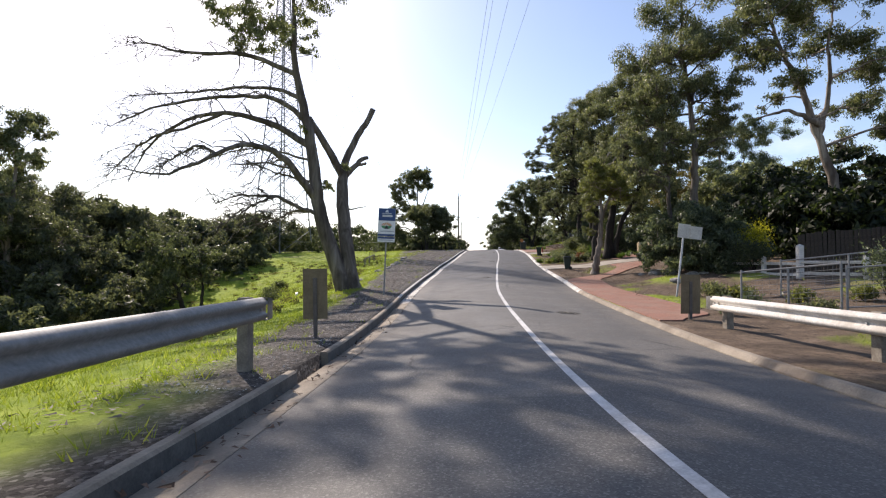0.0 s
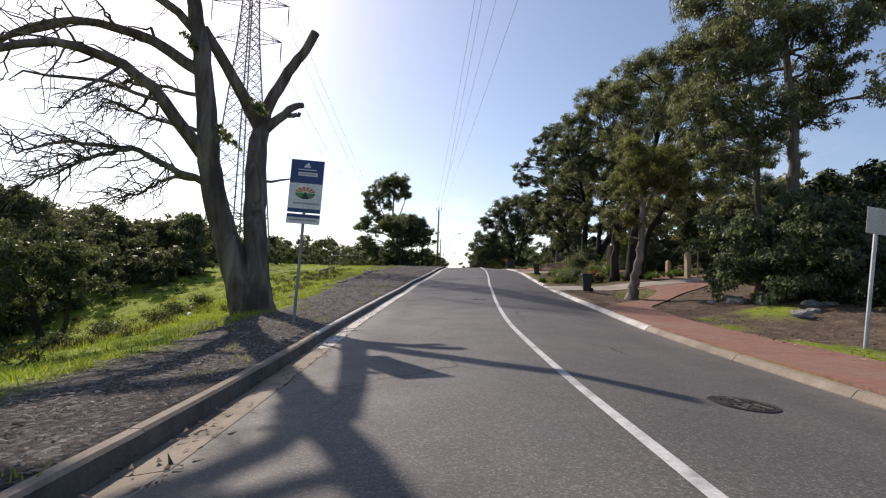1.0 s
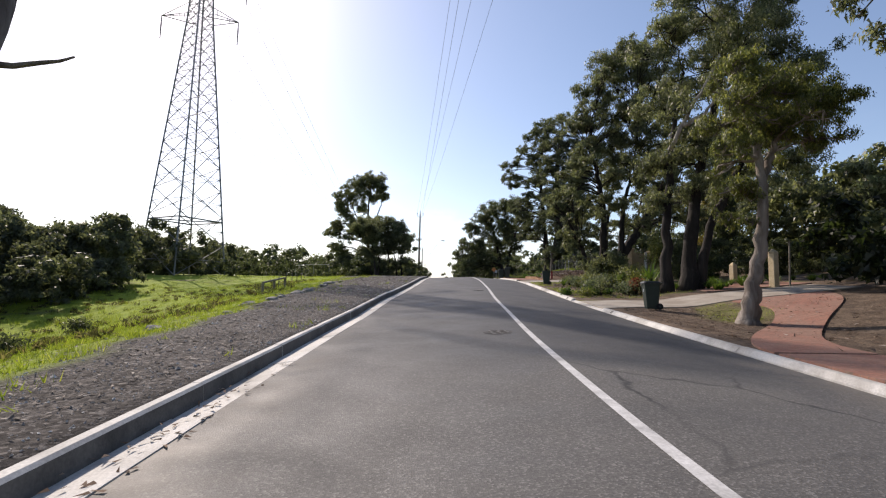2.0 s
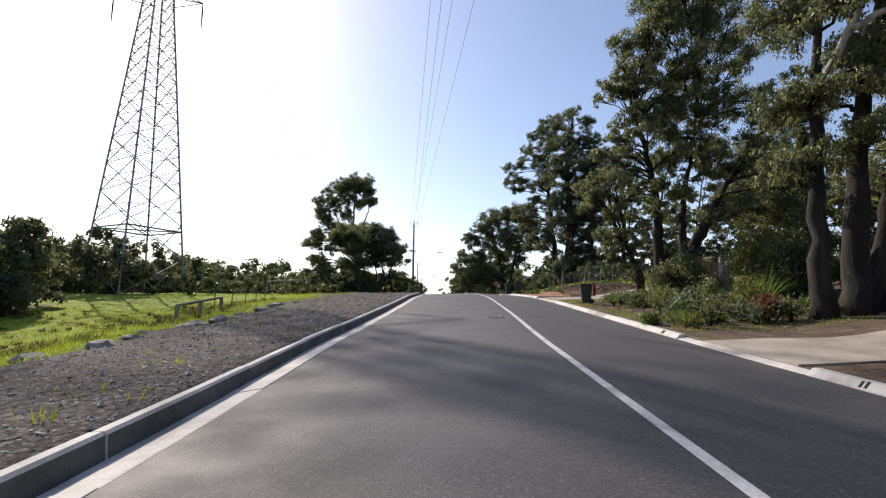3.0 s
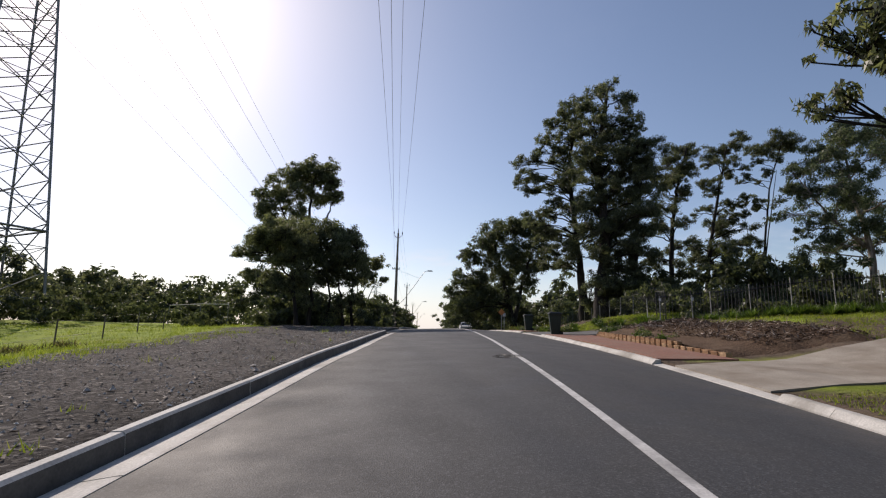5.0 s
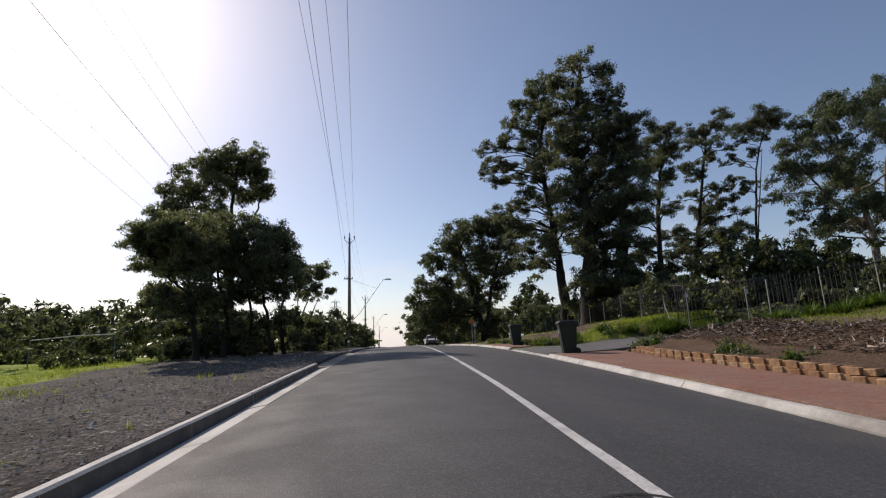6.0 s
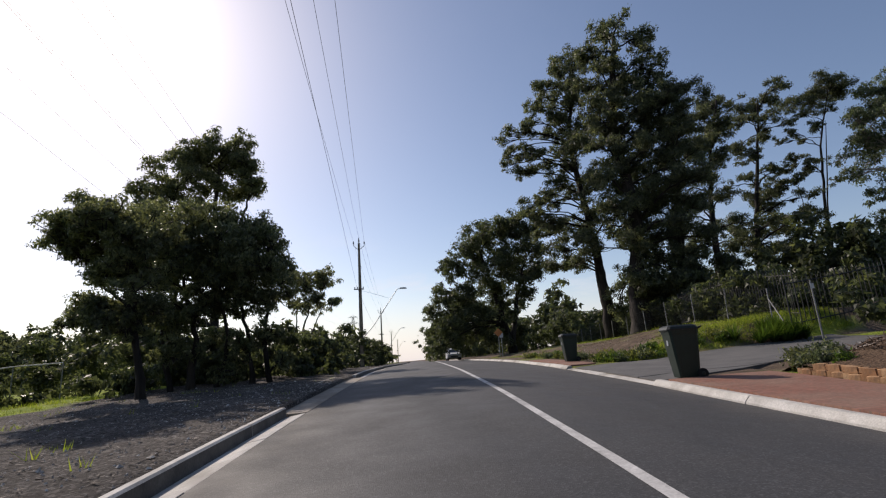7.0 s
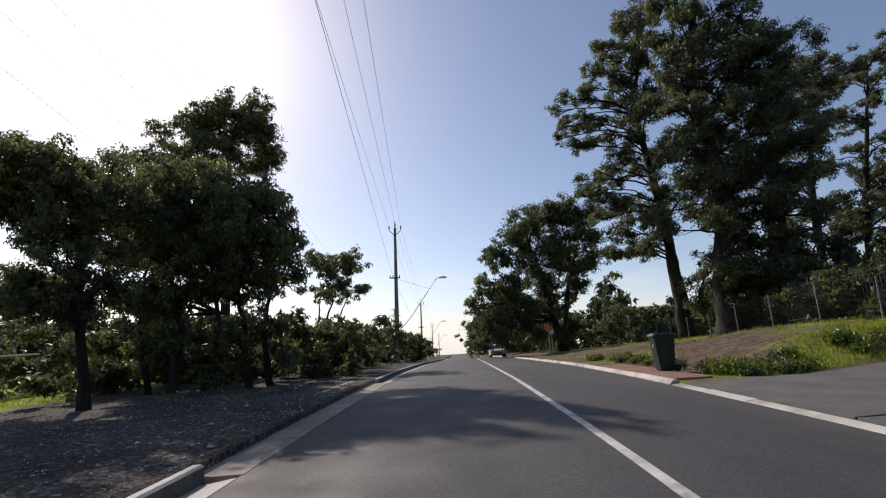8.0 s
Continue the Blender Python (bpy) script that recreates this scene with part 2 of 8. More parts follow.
DARK_FACE = speckled("dark_emblem", (0.02, 0.02, 0.025), (0.03, 0.03, 0.035), 3, 25, 0.5, 0.0)
BIN_GREEN = speckled("dark_green_plastic", (0.010, 0.022, 0.016), (0.018, 0.034, 0.025), 3, 60, 0.5, 0.08)
BIN_LID = speckled("black_green_lid", (0.012, 0.017, 0.015), (0.024, 0.030, 0.027), 3, 60, 0.45, 0.08)
RED_LID = speckled("red_plastic_lid", (0.24, 0.022, 0.018), (0.33, 0.035, 0.028), 3, 60, 0.5, 0.05)
RUBBER = speckled("black_rubber", (0.010, 0.010, 0.010), (0.022, 0.021, 0.020), 6, 60, 0.85, 0.1)
SANDSTONE = speckled("cream_cement_post", (0.52, 0.41, 0.25), (0.68, 0.55, 0.36), 3, 35, 0.9, 0.25)
ROCK = speckled("grey_fieldstone", (0.17, 0.16, 0.145), (0.38, 0.36, 0.33), 4, 30, 0.95, 0.6)
WIRE = speckled("dark_wire", (0.05, 0.05, 0.052), (0.085, 0.085, 0.088), 3, 20, 0.6, 0.0, metal=0.5)
BLACK_STEEL = speckled("black_fence_paint", (0.012, 0.012, 0.013), (0.025, 0.025, 0.026), 3, 20, 0.5, 0.0)

BARK_GREY = bark_material("grey_gum_bark", (0.20, 0.165, 0.135), (0.38, 0.335, 0.29), (0.075, 0.055, 0.044))
BARK_DEAD = bark_material("dead_gum_bark", (0.105, 0.088, 0.074), (0.21, 0.185, 0.16), (0.045, 0.035, 0.029))
BARK_PALE = bark_material("pale_gum_bark", (0.36, 0.315, 0.265), (0.56, 0.51, 0.44), (0.16, 0.115, 0.085), 0.7)
BARK_DARK = bark_material("dark_rough_bark", (0.022, 0.018, 0.015), (0.052, 0.043, 0.036), (0.009, 0.007, 0.006))
LEAF_GUM = leaf_material("gum_leaf", (0.070, 0.086, 0.050), (0.150, 0.168, 0.090), (0.27, 0.28, 0.16))
LEAF_OLIVE = leaf_material("olive_gum_leaf", (0.07, 0.085, 0.030), (0.155, 0.175, 0.055), (0.28, 0.28, 0.09))
LEAF_DARK = leaf_material("dark_leaf", (0.042, 0.054, 0.032), (0.085, 0.104, 0.055), (0.15, 0.17, 0.085), 0.45)
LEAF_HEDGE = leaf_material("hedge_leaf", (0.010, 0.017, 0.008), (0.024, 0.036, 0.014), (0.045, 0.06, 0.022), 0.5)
LEAF_PINE = leaf_material("pine_needle", (0.052, 0.066, 0.046), (0.110, 0.128, 0.078), (0.19, 0.205, 0.12), 0.5)
LEAF_GREY = leaf_material("grey_green_leaf", (0.050, 0.070, 0.045), (0.12, 0.15, 0.095), (0.21, 0.24, 0.15), 0.5)
LEAF_WOOD = leaf_material("creek_leaf", (0.062, 0.074, 0.048), (0.112, 0.126, 0.076), (0.165, 0.178, 0.11), 0.5)
LEAF_FRESH = leaf_material("fresh_green_leaf", (0.036, 0.074, 0.014), (0.080, 0.135, 0.024), (0.15, 0.21, 0.04))
LEAF_RED = leaf_material("dark_red_leaf", (0.09, 0.022, 0.016), (0.20, 0.055, 0.035), (0.30, 0.09, 0.05))
LEAF_YELLOW = leaf_material("yellow_shrub_leaf", (0.30, 0.30, 0.02), (0.50, 0.47, 0.03), (0.62, 0.58, 0.06))
LEAF_AUTUMN = leaf_material("tan_autumn_leaf", (0.10, 0.085, 0.030), (0.21, 0.175, 0.055), (0.32, 0.25, 0.08))
GRASS_BLADE = leaf_material("grass_blade", (0.12, 0.17, 0.022), (0.23, 0.29, 0.034), (0.36, 0.38, 0.08), 0.6)
PALE_LITTER = litter_material("pale_dry_chips", (0.10, 0.085, 0.07), (0.24, 0.20, 0.165), (0.46, 0.41, 0.35))
CHIP = litter_material("bark_chip", (0.085, 0.062, 0.048), (0.23, 0.172, 0.135), (0.56, 0.49, 0.43))
LITTER = litter_material("dry_litter", (0.055, 0.034, 0.023), (0.15, 0.092, 0.060), (0.30, 0.22, 0.16))


# ---- mesh helpers ----
RNG = np.random.default_rng(7)


def mesh_of(name, verts, faces, material, smooth=False):
    me = bpy.data.meshes.new(name)
    me.from_pydata([tuple(v) for v in verts], [], [tuple(int(i) for i in f) for f in faces])
    me.materials.append(material)
    if smooth:
        me.polygons.foreach_set("use_smooth", [True] * len(me.polygons))
    me.update()
    return me


def quads_of(name, verts, material, per=4):
    """A mesh of loose blades: every `per` vertices are one face."""
    n = len(verts) // per
    me = bpy.data.meshes.new(name)
    me.vertices.add(n * per)
    me.vertices.foreach_set("co", np.ascontiguousarray(verts[:n * per], dtype=np.float32).ravel())
    me.loops.add(n * per)
    me.loops.foreach_set("vertex_index", np.arange(n * per, dtype=np.int32))
    me.polygons.add(n)
    me.polygons.foreach_set("loop_start", np.arange(0, n * per, per, dtype=np.int32))
    me.polygons.foreach_set("loop_total", np.full(n, per, dtype=np.int32))
    me.materials.append(material)
    me.update(calc_edges=True)
    return me


class Build:
    """Collects boxes, tubes and lathes into one mesh."""

    def __init__(self):
        self.v, self.f, self.n = [], [], 0

    def add(self, verts, faces):
        self.v.extend([tuple(p) for p in verts])
        self.f.extend([tuple(i + self.n for i in f) for f in faces])
        self.n += len(verts)
        return self

    def box(self, c, s, bevel=0.0, m=None):
        """A box round c with size s and chamfered edges."""
        bm = bmesh.new()
        bmesh.ops.create_cube(bm, size=1.0)
        for v in bm.verts:
            v.co = Vector((v.co.x * s[0], v.co.y * s[1], v.co.z * s[2]))
        if bevel > 0:
            bmesh.ops.bevel(bm, geom=list(bm.edges), offset=bevel, segments=1, affect="EDGES", clamp_overlap=True)
        t = Matrix.Translation(c) @ (m or Matrix())
        vs = [t @ v.co for v in bm.verts]
        bm.verts.index_update()
        fs = [[v.index for v in f.verts] for f in bm.faces]
        bm.free()
        return self.add(vs, fs)

    def tube(self, pts, radii, sides=6, cap=True):
        pts = np.asarray(pts, float)
        n = len(pts)
        radii = np.broadcast_to(np.asarray(radii, float), (n,))
        tang = np.gradient(pts, axis=0)
        tang /= np.linalg.norm(tang, axis=1)[:, None] + 1e-9
        ref = np.array([1.0, 0.0, 0.0]) if abs(tang[0][0]) < 0.8 else np.array([0.0, 1.0, 0.0])
        a = np.cross(tang, ref)
        a /= np.linalg.norm(a, axis=1)[:, None] + 1e-9
        b = np.cross(tang, a)
        ang = np.linspace(0, 2 * np.pi, sides, endpoint=False)
        ring = pts[:, None, :] + radii[:, None, None] * (np.cos(ang)[None, :, None] * a[:, None, :] + np.sin(ang)[None, :, None] * b[:, None, :])
        vs = ring.reshape(-1, 3)
        fs = [(i * sides + j, i * sides + (j + 1) % sides, (i + 1) * sides + (j + 1) % sides, (i + 1) * sides + j) for i in range(n - 1) for j in range(sides)]
        if cap:
            fs += [tuple(range(sides)), tuple((n - 1) * sides + j for j in reversed(range(sides)))]
        return self.add(vs, fs)

    def prism(self, outline, axis_from, axis_to, axis="y"):
        """An outline in the two other axes, swept along one axis."""
        def at(p, w):
            return (p[0], w, p[1]) if axis == "y" else ((w, p[0], p[1]) if axis == "x" else (p[0], p[1], w))
        k = len(outline)
        vs = [at(p, axis_from) for p in outline] + [at(p, axis_to) for p in outline]
        fs = [(i, (i + 1) % k, k + (i + 1) % k, k + i) for i in range(k)] + [tuple(reversed(range(k))), tuple(range(k, 2 * k))]
        return self.add(vs, fs)

    def mesh(self, name, material, smooth=False):
        me = mesh_of(name, self.v, self.f, material, smooth)
        bm = bmesh.new()
        bm.from_mesh(me)
        bmesh.ops.recalc_face_normals(bm, faces=bm.faces)
        bm.to_mesh(me)
        bm.free()
        return me


def part(name, data, material=None, parent=None, label="", smooth=False):
    """Links a Build or a mesh as one part under a thing."""
    if isinstance(data, Build):
        data = data.mesh(name, material, smooth)
    ob = new(name, data)
    ob.parent = parent
    if label:
        tagged(ob, label)
    return ob


def thing(name, m, label, category, group="", kind=""):
    ob = new(name)
    ob.empty_display_size = 0.3
    ob.matrix_basis = m
    return tagged(ob, label, category, group, kind)


# ---- the road's line and the lie of the land ----
LINE_Y = [-90, -60, -30, -12, 0, 4.4, 8.9, 15, 20, 25.9, 30.1, 34.2, 39.7, 48.3, 52.5, 57.6, 65, 73, 82, 95, 120, 200, 700]
LINE_X = [14, 8.5, 2.2, 0.15, 0, 0.05, 0.22, 0.48, 0.74, 1.33, 1.83, 2.25, 3.03, 4.06, 4.43, 4.97, 5.6, 6.2, 6.85, 8.0, 10.6, 16.5, 50]
LINE_Z = [4.2, 3.0, 1.5, 0.6, 0, -0.23, -0.33, -0.27, -0.10, 0.20, 0.49, 0.80, 1.20, 1.84, 2.13, 2.38, 2.69, 2.93, 3.09, 3.18, 3.2, 3.2, 3.2]
CROWN_AT, FALL = 1.54, 0.041


def smooth_line(values):
    """A line through the control values, eased by a running mean."""
    y = np.arange(-90, 700.01, 0.5)
    v = np.interp(y, LINE_Y, values)
    k = np.hanning(15)
    k /= k.sum()
    pad = np.concatenate([np.full(7, v[0]), v, np.full(7, v[-1])])
    return y, np.convolve(pad, k, "valid")


GY, GX = smooth_line(LINE_X)
_, GZ = smooth_line(LINE_Z)


def xc(y):
    return np.interp(y, GY, GX)


def zr(y):
    return np.interp(y, GY, GZ)


def ease(a, b, v):
    t = np.clip((np.asarray(v, float) - a) / (b - a), 0, 1)
    return t * t * (3 - 2 * t)


def road_z(lat, y):
    lat = np.asarray(lat, float)
    return zr(y) + FALL * np.where(lat < CROWN_AT, lat, 2 * CROWN_AT - lat)


def left_face(y):
    """Across the road: the face of the kerb on the creek side."""
    return np.interp(y, [-90, 9, 13, 26, 31, 40, 50, 54, 62, 300], [-1.95, -1.95, -2.0, -2.40, -2.43, -2.53, -2.54, -2.5, -2.6, -2.6])


def right_face(y):
    """Across the road: the foot of the kerb on the house side."""
    return np.interp(y, [-90, 4, 15, 26, 33, 40, 52, 63, 70, 80, 300], [4.25, 4.25, 4.85, 4.97, 4.62, 4.40, 4.40, 4.53, 4.78, 5.1, 5.1])


DRIVES = [(32.3, 35.2), (48.7, 51.9), (65.0, 70.6)]


def at_drive(y):
    """One within the driveways, easing to nought beside them."""
    y = np.asarray(y, float)
    return np.max([ease(a - 0.8, a, y) * (1 - ease(b, b + 0.8, y)) for a, b in DRIVES], axis=0)


def fbm(x, y, s):
    return noise.fractal(Vector((x * s, y * s, 3.7)), 1.0, 2.0, 4)


def land(lat, y):
    """Height of the ground beside the road."""
    lat, y = np.asarray(lat, float), np.asarray(y, float)
    dl = np.maximum(left_face(y) - 0.12 - lat, 0)
    dr = np.maximum(lat - right_face(y) - 0.2, 0)
    depth = np.interp(y, [-90, 20, 35, 50, 70, 82, 700], [5.5, 5.5, 4.0, 2.3, 0.7, 0.25, 0.0])
    zl = road_z(left_face(y), y) + 0.12 - depth * ease(0.4, 22, dl)
    slope = np.interp(y, [-90, 17, 25, 45, 63, 65.5, 69.9, 71.6, 700], [0.105, 0.105, 0.14, 0.075, 0.07, 0.048, 0.048, 0.065, 0.06])
    bank = np.interp(y, [50, 56, 63, 65.5, 70.6, 71.9, 80, 86, 95, 125], [0, 0.09, 0.09, 0, 0, 0.13, 0.13, 0.06, 0.05, 0])
    zright = road_z(right_face(y), y) + 0.10 - 0.06 * at_drive(y) * (1 - ease(0.1, 1.4, dr)) + (slope * np.clip(dr - 1.9, 0, 26) + bank * np.clip(dr - 1.9, 0, 6)) * ease(1.9, 4.5, dr)
    return np.where(lat < 0, zl, zright)


# stretches where paving keeps the ground level: from, to, how far from the kerb
PAVED = [(11.5, 25.5, 2.6), (24, 39, 10), (48, 53, 10), (52, 66, 2.6), (66, 71.0, 10), (70, 78.5, 1.4)]


def ruffle(lat, y):
    """Small hummocks of the ground beside the road."""
    if abs(lat) < 2 or abs(lat) > 60 or y > 120:
        return 0.0
    x = float(xc(y)) + lat
    d = max(0.0, float(left_face(y)) - 0.12 - lat if lat < 0 else lat - float(right_face(y)) - 0.2)
    if lat > 0 and d < 10 and any(a < y < b and d < w for a, b, w in PAVED):
        d *= 0.12
    return fbm(x, y, 0.35) * 0.10 * min(d / 4, 1) + fbm(x + 9, y, 1.1) * 0.05 * min(d / 3, 1)


def rough(lat, y):
    """Heights of the rough ground at many places."""
    return land(lat, y) + np.array([ruffle(float(a), float(b)) for a, b in zip(lat, y)])


def at_x(x, y):
    """The ground's height below a place."""
    lat = x - float(xc(y))
    return float(land(lat, y)) + ruffle(lat, y)


# ---- ground ----
def build_ground():
    ys = np.concatenate([np.arange(-90, -8, 4), np.arange(-8, 90, 0.5), np.arange(90, 160, 3), np.arange(160, 700, 30), [700, 1500, 3200]])
    side = np.concatenate([np.arange(0, 4, 0.25), np.arange(4, 12, 0.5), np.arange(12, 30, 1.5), np.arange(30, 90, 6), [90, 140, 220, 400, 900, 2500]])
    nl = len(side)
    verts, grass, gravel = [], [], []
    for y in ys:
        yy = min(y, 700)
        lf, rf = float(left_face(yy)) - 0.12, float(right_face(yy)) + 0.2
        lats = np.concatenate([lf - side[::-1], [lf + 0.02, rf - 0.02], rf + side])
        z = land(lats, yy)
        z[nl], z[nl + 1] = road_z(lf, yy) - 0.25, road_z(rf, yy) - 0.25
        for k, (lt, zz) in enumerate(zip(lats, z)):
            x = float(xc(yy) + lt)
            far = abs(lt) < 60 and y < 120
            n1 = fbm(x, y, 0.35) if far else 0.0
            if k not in (nl, nl + 1) and far:
                zz += ruffle(float(lt), float(y))
            verts.append((x, y, zz))
            if lt < 0:
                d = lf - lt
                edge = np.interp(y, [-20, 5, 12, 22, 30, 45, 60, 75, 90], [1.2, 1.3, 1.7, 2.2, 3.2, 5.2, 8.0, 9.5, 7.0]) + 0.9 * n1
                gv = float(1 - ease(edge - 0.5, edge + 0.5, d))
                gravel.append(gv)
                grass.append(float(ease(-0.9, -0.4, n1 + (0.2 if d < 26 else -0.2))))
            else:
                d = lt - rf
                gravel.append(0.0)
                patch = (0.25 if d > np.interp(y, [71, 74, 78], [2.6, 6.4, 8.2]) else -0.12) if 70.9 < y < 120 else ((-0.22 if d > 1.8 else -0.35) if y < 19 else -0.5 if y < 32 else -0.42 if y < 49 else -0.28)
                grass.append(float(ease(-0.12, 0.2, n1 + patch)) * (0.45 if 70.9 < y < 120 and d < 9 else 0.9 if d < 14 else (0.75 if y > 54 else 0.3)) * (0.3 if 24 < y < 40 else 0.6 if 40 < y < 49 else 1.0))
    nw = nl * 2 + 2
    faces = [(i * nw + j, i * nw + j + 1, (i + 1) * nw + j + 1, (i + 1) * nw + j) for i in range(len(ys) - 1) for j in range(nw - 1)]
    me = mesh_of("ground", verts, faces, GROUND, True)
    for key, values in (("grass", grass), ("gravel", gravel)):
        me.attributes.new(key, "FLOAT", "POINT").data.foreach_set("value", values)
    tagged(new("ground", me), "green winter grass, dark gravel verge and brown earth", "ground", kind="structure")


build_ground()


def strip(name, ys, lats, lift, material, attrs=None, thick=0.0):
    """A band that follows the road's line: lats(y) gives its lines across, lift their heights above the road's own surface."""
    verts, vals = [], {k: [] for k in (attrs or {})}
    cols = 0
    for y in ys:
        ls = lats(y)
        cols = len(ls)
        for j, lt in enumerate(ls):
            h = lift(y)[j] if callable(lift) else lift
            verts.append((float(xc(y) + lt), float(y), float(road_z(lt, y) + h)))
            for k in vals:
                vals[k].append(float(attrs[k](lt, y)))
    faces = [(i * cols + j, i * cols + j + 1, (i + 1) * cols + j + 1, (i + 1) * cols + j) for i in range(len(ys) - 1) for j in range(cols - 1)]
    me = mesh_of(name, verts, faces, material, True)
    for k, v in vals.items():
        me.attributes.new(k, "FLOAT", "POINT").data.foreach_set("value", v)
    return me


LONG = np.concatenate([np.arange(-90, -10, 3), np.arange(-10, 100, 1.0), np.arange(100, 200, 5), np.arange(200, 700, 50), [700]])


def across(y):
    a, b = float(left_face(y)) + 0.35, float(right_face(y)) + 0.02
    return np.concatenate([np.linspace(a, CROWN_AT, 9), np.linspace(CROWN_AT, b, 9)[1:]])


def worn(lt, y):
    return 1 - ease(22.5, 25.5, y + 0.7 * math.sin(lt * 2.1))


def dust(lt, y):
    edge = min(lt - left_face(y) - 0.35, right_face(y) - lt)
    return (1 - ease(0.0, 1.0, edge)) * (0.4 + 0.6 * worn(lt, y))


tagged(new("road", strip("road", LONG, across, 0.0, ASPHALT, {"worn": worn, "dust": dust})), "dark grey asphalt road with an older worn stretch", "road", kind="structure")

def line_lats(y):
    c = float(np.interp(y, [-20, 3, 10, 25, 33, 45, 55, 700], [1.36, 1.42, 1.5, 1.56, 1.58, 1.54, 1.5, 1.52]))
    return [c - 0.055, c + 0.055]


tagged(new("road_marking", strip("road_marking", LONG, line_lats, 0.005, WHITE_LINE)), "solid white centre line of worn road paint", "road marking", kind="structure")


# ---- kerbs and gutter ----
def kerb_pieces(parent, name, y0, y1, step, outline, material, gap=0.012, face=None):
    """Kerb stones end to end along the road; outline(y) gives the cross-section as offsets across and heights."""
    y = y0
    while y < y1 - 0.2:
        e = min(y + step, y1)
        b = Build()
        n = 3
        rows = np.linspace(y + gap / 2, e - gap / 2, n)
        k = len(outline(y))
        vs = []
        wob = RNG.uniform(-0.006, 0.006, 2)
        for r in rows:
            for o, h in outline(r):
                vs.append((float(xc(r) + o + wob[0]), float(r), float(road_z(o, r) + h + wob[1])))
        fs = [(i * k + j, i * k + (j + 1) % k, (i + 1) * k + (j + 1) % k, (i + 1) * k + j) for i in range(n - 1) for j in range(k)]
        fs += [tuple(reversed(range(k))), tuple((n - 1) * k + j for j in range(k))]
        ob = part(name, b.add(vs, fs), material, parent)
        # sides turned to the road take the darker tone that paints their shade
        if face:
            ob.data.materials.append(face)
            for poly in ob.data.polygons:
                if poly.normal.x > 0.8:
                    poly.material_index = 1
        y = e


def left_kerb_outline(y):
    f = float(left_face(y))
    return [(f, -0.05), (f - 0.015, 0.12), (f - 0.04, 0.145), (f - 0.125, 0.145), (f - 0.15, 0.125), (f - 0.16, -0.2)]


def gutter_outline(y):
    f = float(left_face(y))
    return [(f + 0.002, -0.2), (f + 0.002, -0.035), (f + 0.06, -0.03), (f + 0.33, 0.004), (f + 0.36, 0.004), (f + 0.36, -0.2)]


def right_kerb_outline(y):
    f = float(right_face(y))
    return [(f, -0.05), (f + 0.004, 0.02), (f + 0.08, 0.10), (f + 0.11, 0.11), (f + 0.20, 0.11), (f + 0.21, -0.2)]


kerb_l = thing("kerb_creek_side", Matrix(), "pale concrete kerb along the gravel verge", "kerb", kind="structure")
gut_l = thing("gutter_creek_side", Matrix(), "pale concrete gutter below the kerb", "gutter", kind="structure")
kerb_r = thing("kerb_house_side", Matrix(), "white sloping concrete kerb with crossings lowered", "kerb", kind="structure")
for a, b, mat in ((-60, -1.0, OLD_CONCRETE), (-1.0, 6.2, OLD_CONCRETE), (7.6, 17.6, OLD_CONCRETE), (17.6, 65.1, CONCRETE), (76.1, 150, CONCRETE)):
    kerb_pieces(kerb_l, "kerb_stone", a, b, 2.4 if b < 100 else 4.8, left_kerb_outline, mat, 0.012, KERB_FACE_SHADE)
for a, b, mat in ((-60, 17.0, OLD_CONCRETE), (17.0, 65.1, CONCRETE), (76.1, 150, CONCRETE)):
    kerb_pieces(gut_l, "gutter_slab", a, b, 2.4 if b < 100 else 4.8, gutter_outline, mat)
for a, b, mat in ((-60, 20.5, OLD_CONCRETE), (20.5, 32.0, CONCRETE), (35.5, 48.4, CONCRETE), (52.2, 64.7, CONCRETE), (71.0, 150, CONCRETE)):
    kerb_pieces(kerb_r, "kerb_stone", a, b, 2.4, right_kerb_outline, mat)
for a, b in DRIVES:
    kerb_pieces(kerb_r, "lowered_kerb", a - 0.3, b + 0.4, 1.6, lambda y: [(float(right_face(y)), -0.05), (float(right_face(y)) + 0.02, 0.012), (float(right_face(y)) + 0.22, 0.05), (float(right_face(y)) + 0.22, -0.2)], CONCRETE)


# ---- paved areas beside the road ----
def paved(name, y0, y1, near, far, material, label, category, lift=0.035, skew=0.0):
    """A slab that lies on the ground from near(y) to far(y) across; its edge is closed down into the soil."""
    ys = np.arange(y0, y1 + 0.01, 0.4)
    n = 14
    vs = []
    for y in ys:
        a, b = near(y), far(y)
        for j in range(n + 1):
            lt = a + (b - a) * j / n
            yy = y + skew * (lt - a)
            vs.append((float(xc(yy) + lt), float(yy), float(land(lt, yy)) + lift))
    w = n + 1
    fs = [(i * w + j, i * w + j + 1, (i + 1) * w + j + 1, (i + 1) * w + j) for i in range(len(ys) - 1) for j in range(n)]
    rim = [i for i in range(n + 1)] + [i * w + n for i in range(1, len(ys))] + [(len(ys) - 1) * w + j for j in range(n - 1, -1, -1)] + [i * w for i in range(len(ys) - 2, 0, -1)]
    base = len(vs)
    vs += [(vs[i][0], vs[i][1], vs[i][2] - 0.2) for i in rim]
    k = len(rim)
    fs += [(rim[i], rim[(i + 1) % k], base + (i + 1) % k, base + i) for i in range(k)]
    return tagged(new(name, mesh_of(name, vs, fs, material)), label, category, kind="structure")


